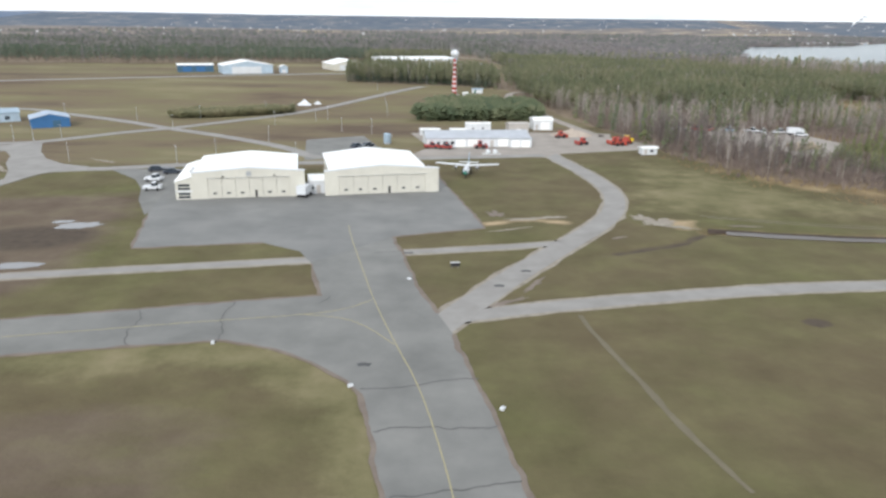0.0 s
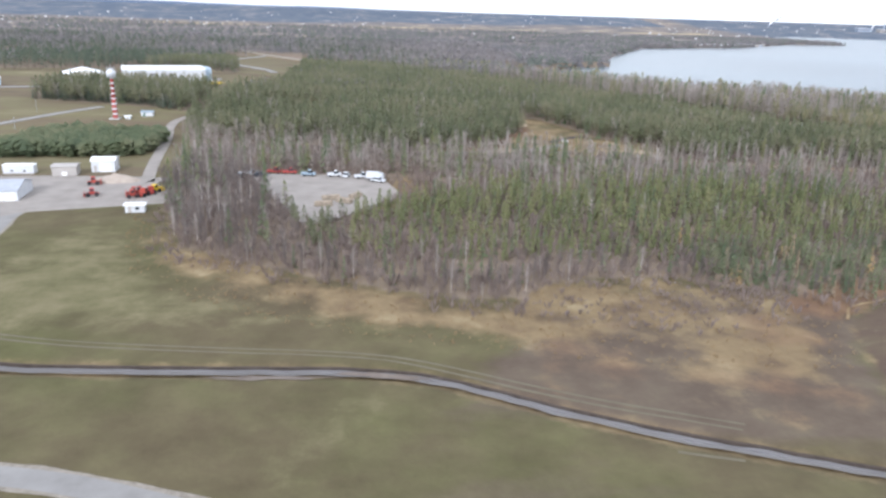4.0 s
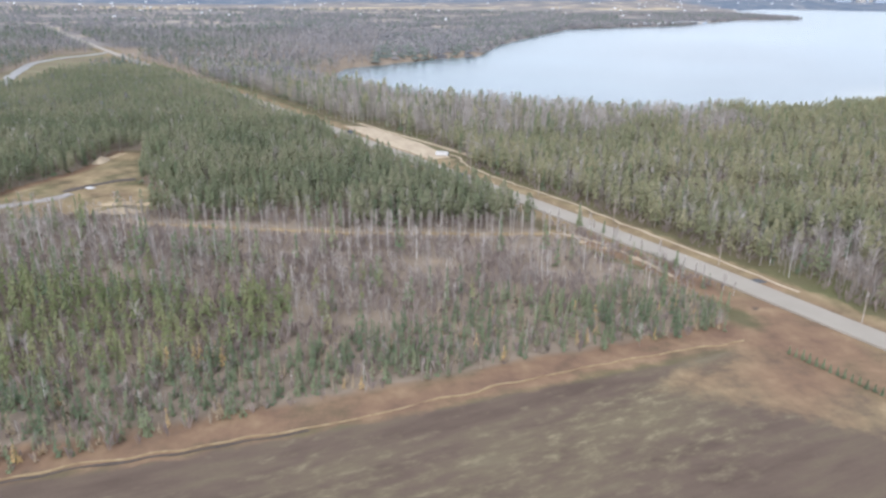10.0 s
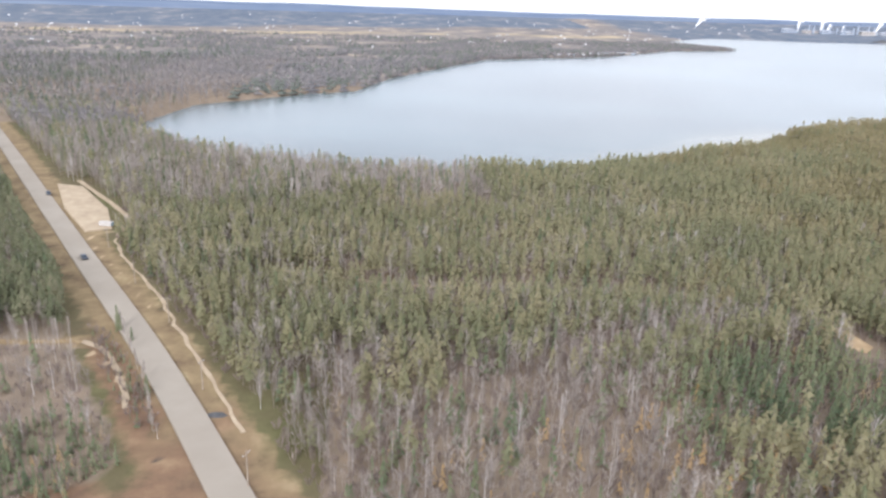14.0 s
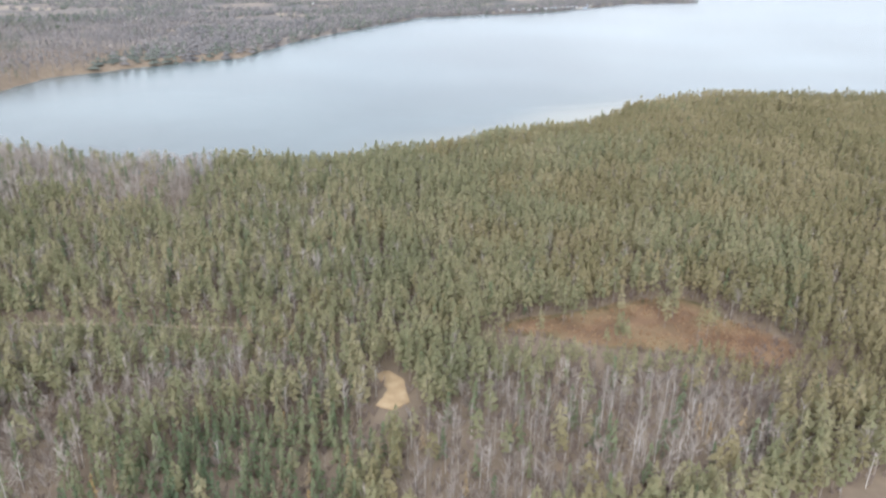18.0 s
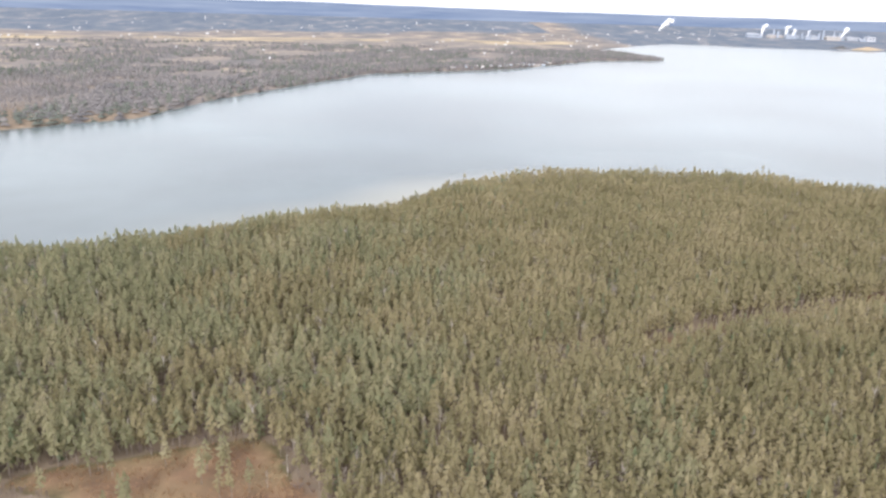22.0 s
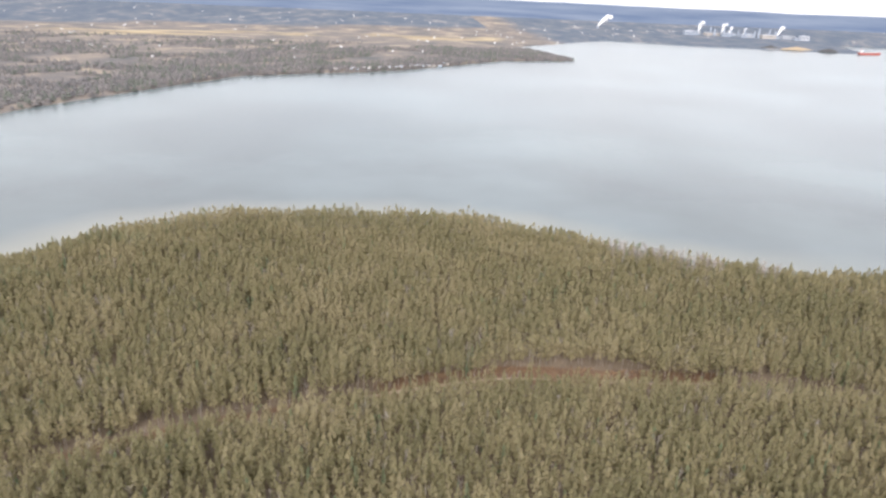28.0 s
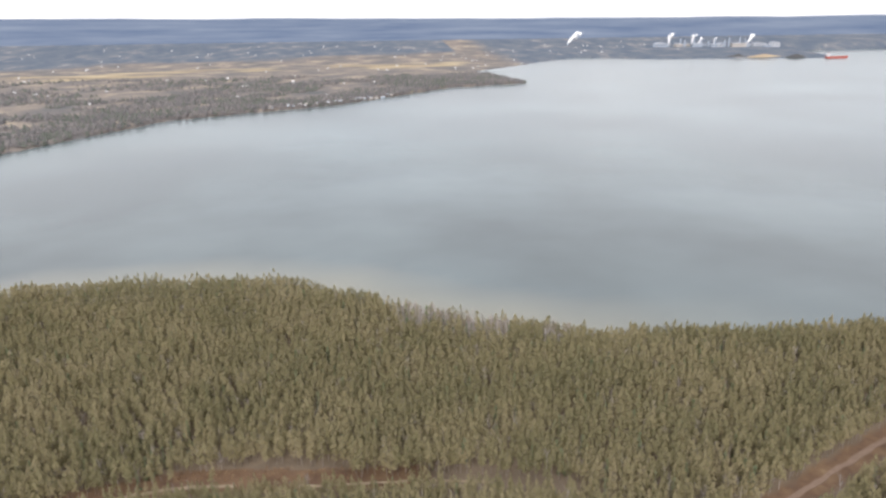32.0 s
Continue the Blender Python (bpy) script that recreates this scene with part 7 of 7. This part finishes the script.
r2 = random.Random(11)
rich_bare = [bare_shape(r2, 130, 0.13, 0.8) for _ in range(4)]
rich_pine = [pine_shape(r2, 76, 0.24) for _ in range(5)]
rich_spruce = [spruce_shape(r2, 70, 0.16) for _ in range(3)]
along = smooth_line(EDGE, 0)
places = []
for (ax, ay), (bx, by) in zip(along[1:12], along[2:13]):
    for k in range(3):
        s = (k + r2.random()) / 3
        places.append((ax + s * (bx - ax) + r2.uniform(-1, 1), ay + s * (by - ay) + r2.uniform(0.5, 3), r2.uniform(5.8, 8.5), r2.uniform(0.8, 1.1)))
places += [(86.7, 190.8, 8, 1), (116.3, 173.5, 7.5, 0.9), (140.5, 170.5, 8, 0.9), (246.1, 209.2, 8.5, 1.0), (374.7, 264.0, 7.5, 0.9), (447.2, 235.2, 8.5, 0.8)]
single("birch", rich_bare, [BARK_PALE, TWIGS], "bare birch with white trunk at the wood's edge", "birches along the wood's edge", places[2:30:4] + places[33:])
single("bare_tree", rich_bare, [GREY_TWIGS, GREY_TWIGS], "leafless grey tree at the wood's edge", "bare trees along the wood's edge", [p for k, p in enumerate(places[:33]) if k % 4 != 2])
row = [(312 + (376 - 312) * k / 30 + r2.uniform(-1, 1), 285.5 - 1.6 * k / 30 + r2.uniform(-2.5, 1), r2.uniform(8, 10), r2.uniform(0.6, 0.85)) for k in range(31)]
row += [(236 + 76 * k / 26 + r2.uniform(-1, 1), 299 - 13 * k / 26 + r2.uniform(-2.5, 1), r2.uniform(8, 10), r2.uniform(0.6, 0.85)) for k in range(27)]
single("birch", rich_bare, [BARK_PALE, TWIGS], "tall bare birch with pale trunk beside the clearing", "birches beside the cut strip", row)
road_e = [(434 + (x - 434) + r2.uniform(0, 4), y + r2.uniform(-2, 2), r2.uniform(7.5, 10), r2.uniform(0.6, 0.9)) for x, y in [(443, 238), (446, 233), (449, 226), (453, 219), (456, 212), (440, 245), (437, 251), (459, 205), (462, 199), (466, 192), (433, 257)]]
single("birch", rich_bare, [BARK_PALE, TWIGS], "leaning bare birch with white trunk beside the highway", "birches beside the highway", road_e)
verge = [(388 + 26 * k / 17 + r2.uniform(-1.2, 1.2), 296 - 60 * k / 17 + r2.uniform(-1.5, 1.5), r2.uniform(3.5, 6.5), r2.uniform(0.8, 1.2)) for k in range(18)]
single("birch", rich_bare, [BARK_PALE, TWIGS], "small bare birch on the highway verge", "small trees on the highway verge", verge[::2] + verge[1::8] + verge[5::8])
single("spruce", rich_spruce, [BARK, NEEDLES_SPRUCE], "small green spruce on the highway verge", "small trees on the highway verge", verge[3::8] + [(386.5, 294.5, 8.0, 1.0)])
hedge = [(411.3 + 18.5 * k / 25, 204.7 - 33.5 * k / 25, r2.uniform(1.8, 2.6), 1.5) for k in range(26)]
single("spruce", rich_spruce, [BARK, NEEDLES_SPRUCE], "small planted spruce in a row across the field", "spruce row in the field", hedge)
shore_row = []
for (ax, ay), (bx, by) in zip(SHORE_NEAR[5:21], SHORE_NEAR[6:22]):
    n = max(2, int(math.hypot(bx - ax, by - ay) / 11))
    for k in range(n):
        s = (k + r2.random()) / n
        nx_, ny_ = by - ay, -(bx - ax)
        q = r2.uniform(8, 20) / math.hypot(nx_, ny_)
        shore_row.append((ax + s * (bx - ax) + q * nx_, ay + s * (by - ay) + q * ny_, r2.uniform(12, 18) * (1.12 if ax > 1060 else 0.92), r2.uniform(0.65, 0.95)))
single("pine", rich_pine, [BARK_PINE, NEEDLES_PINE], "tall green pine standing on the lake shore", "tall pines along the shore", shore_row)

# ---- cottages on the near shore ----
for x, y, turn, wall, roof, label in ((1245.5, 556.5, 12, WHITE, GREY_ROOF, "small white cottage among the shore pines"), (1317, 538, -25, BEIGE, BEIGE, "tan-roofed cottage among the shore pines"), (1209, 568, 30, WHITE, WHITE_ROOF, "small pale cottage among the shore pines"), (1226.5, 563, 5, WHITE, GREY_ROOF, "small pale cottage among the shore pines")):
    gabled("cottage", x, y, turn, 6.5, 6, 4.6, 6.6, wall, roof, label, [(1, 1.1, 2.4, 1.2, GLASS), (4, 1.1, 2.4, 1.2, GLASS), (2.7, 0.9, 0, 2.0, BEIGE)], "y", "cottage", "cottages on the near shore")

# ---- beyond the lake: houses, works, chimneys, steam and a ship ----
r3 = random.Random(5)
for k in range(34):
    s = r3.random()
    x, y = 905 + 320 * s + r3.uniform(-6, 6), 1905 + 265 * s ** 1.3 + r3.uniform(2, 26)
    w = r3.uniform(5.5, 9)
    gabled("lake_house", x, y, r3.uniform(-20, 60), w, 5, 3.0, 4.6, r3.choice([WHITE, BEIGE, BEIGE, PALE_BLUE]), r3.choice([GREY_ROOF, GREY_ROOF, BEIGE]), "small pale house on the far lake shore", [(1, 1, 1, 1.2, GLASS), (w - 2.2, 1, 1, 1.2, GLASS)], "x", "house", "houses on the far shore")
V, T, S = [], [], []
for k in range(320):
    x, y = r3.uniform(-1400, 3300), r3.uniform(2000, 4700)
    if inside(np.array([x]), np.array([y]), LAKE)[0] or noise.noise((x * 0.004, y * 0.004, 2.0)) < -0.05:
        continue
    w, d, h = r3.uniform(4, 11), r3.uniform(4, 8), r3.uniform(2, 4)
    z = float(ground_height(np.array([x]), np.array([y]))[0])
    n = len(V)
    V += [(x + a * w, y + b * d, z + c) for c in (-1, h) for b in (0, 1) for a in (0, 1)] + [(x, y + d / 2, z + h * 1.5), (x + w, y + d / 2, z + h * 1.5)]
    q = [(0, 1, 5, 4), (1, 3, 7, 5), (3, 2, 6, 7), (2, 0, 4, 6), (4, 5, 9, 8), (7, 6, 8, 9)]
    T += [(n + a, n + b, n + c) for a, b, c, e in q] + [(n + a, n + c, n + e) for a, b, c, e in q] + [(n + 5, n + 7, n + 9), (n + 6, n + 4, n + 8)]
tagged(big_mesh("far_houses", np.array(V), np.array(T), [shade("far_house_paint", (0.46, 0.455, 0.45), 0.8, spread=0.45, scale=60)]), "scattered pale houses of the distant town", "houses", kind="stuff")


def steam(name, x, y, z, size, rise, drift, n, label):
    """A standing plume of steam: soft lumps that widen as they drift."""
    plume = thing(name, x, y, 0, label, "steam", "steam plumes", z)
    for k in range(n):
        s = k / n
        c = Vector((drift * s ** 1.3 + r3.uniform(-1, 1) * size * s * 0.6, r3.uniform(-1, 1) * size * s * 0.5, rise * s + r3.uniform(-1, 1) * size * s * 0.4))
        bm = bmesh.new()
        made = bmesh.ops.create_icosphere(bm, subdivisions=2, radius=size * (0.13 + 0.42 * s) * r3.uniform(0.7, 1.1), matrix=Matrix.Translation(c))
        for v in made["verts"]:
            v.co += (v.co - c) * 0.6 * noise.noise(v.co * (3.2 / size))
        me = bpy.data.meshes.new("puff")
        bm.to_mesh(me)
        bm.free()
        me.materials.append(STEAM)
        me.polygons.foreach_set("use_smooth", np.ones(len(me.polygons), bool))
        ob = new("puff", me)
        ob.parent = plume
    return plume


def chimney(x, y, z, h, r, label):
    c = thing("chimney", x, y, 0, label, "chimney", "chimneys of the works", z)
    part("shaft", lathe([(-5, r * 1.2), (h * 0.6, r), (h, r * 0.75)], 10), FAR_GREY, c)
    part("rim", lathe([(h, r * 0.95), (h + 2, r * 0.95)], 10), DARK, c)


def works(x, y, turn, w, d, h, mat, label, z):
    b = thing("works_building", x, y, turn, label, "building", "buildings of the works", z)
    part("wall", box(0, w, 0, d, -6, h), mat, b)
    part("roof", prism([(-1, h), (w + 1, h), (w / 2, h * 1.18)], -1, d + 1), GREY_ROOF, b)
    for k in range(int(w / 14)):
        part("window", box(4 + 14 * k, 11 + 14 * k, -0.4, 0.1, h * 0.4, h * 0.62), GLASS, b)


# blue-grey with distance haze mixed into the cladding colour
FAR_GREY = shade("hazy_grey_cladding", (0.32, 0.36, 0.42), 0.8)
PX, PY = 2395, 4430
works(PX - 110, PY, 4, 70, 30, 11, FAR_GREY, "pale mill building on the far shore", 0)
works(PX - 30, PY - 6, 4, 62, 34, 18, BEIGE, "tall white mill building on the far shore", 0)
works(PX + 50, PY + 4, 4, 50, 30, 12, BEIGE, "low mill building on the far shore", 0)
chimney(PX - 8, PY + 20, 0, 46, 4, "mill chimney on the far shore")
steam("steam_plume", PX - 6, PY + 18, 42, 26, 58, 60, 16, "white steam plume drifting from the mill chimney")
for k in range(16):
    x, y = 2860 + 44 * k + r3.uniform(-12, 12), 4340 - 8 * k + r3.uniform(-40, 40)
    works(x, y, r3.uniform(-8, 8), r3.uniform(30, 80), 34, r3.uniform(6, 20), r3.choice([FAR_GREY, FAR_GREY, BEIGE, GREY_ROOF]), "steelworks building in the hazy distance", 20)
for k in range(11):
    chimney(2960 + 42 * k + r3.uniform(-14, 14), 4310 - 7 * k, 18, r3.uniform(34, 66), r3.uniform(3.5, 6), "tall steelworks chimney in the distance")
for x, size, rise, drift in ((2935, 30, 66, 16), (3075, 34, 74, 26), (3120, 26, 40, 30), (3420, 40, 60, 50), (3210, 22, 40, 18)):
    steam("steam_plume", x, 4290, 34, size * 0.55, rise * 0.8, drift * 0.8, 12, "white steam over the distant steelworks")
ship = thing("ship", 3440, 3500, 8, "red-hulled cargo ship moored at the distant pier", "ship", z=LAKE_LEVEL)
part("hull", prism([(-62, 9), (-58, -1), (54, -1), (64, 10), (50, 8), (-40, 8)], -8, 8), ORANGE, ship, "red hull")
part("deckhouse", box(-56, -42, -6, 6, 8, 20), WHITE, ship)
part("funnel", lathe([(20, 2.2), (26, 1.8)], 10, "z", (-50, 0, 0)), RED, ship)
for k in range(5):
    part("hatch", box(-32 + 16 * k, -20 + 16 * k, -5, 5, 7.8, 10), BEIGE, ship)
for x, y, rx, ry in ((3270, 3560, 60, 26), (3140, 3625, 90, 30), (3020, 3660, 60, 25)):
    mound("ore_mound", x, y, rx, ry, 16, SAND if rx > 70 else CRACK, "heap of ore on the distant dock", "heap", -9.5, 0.3)
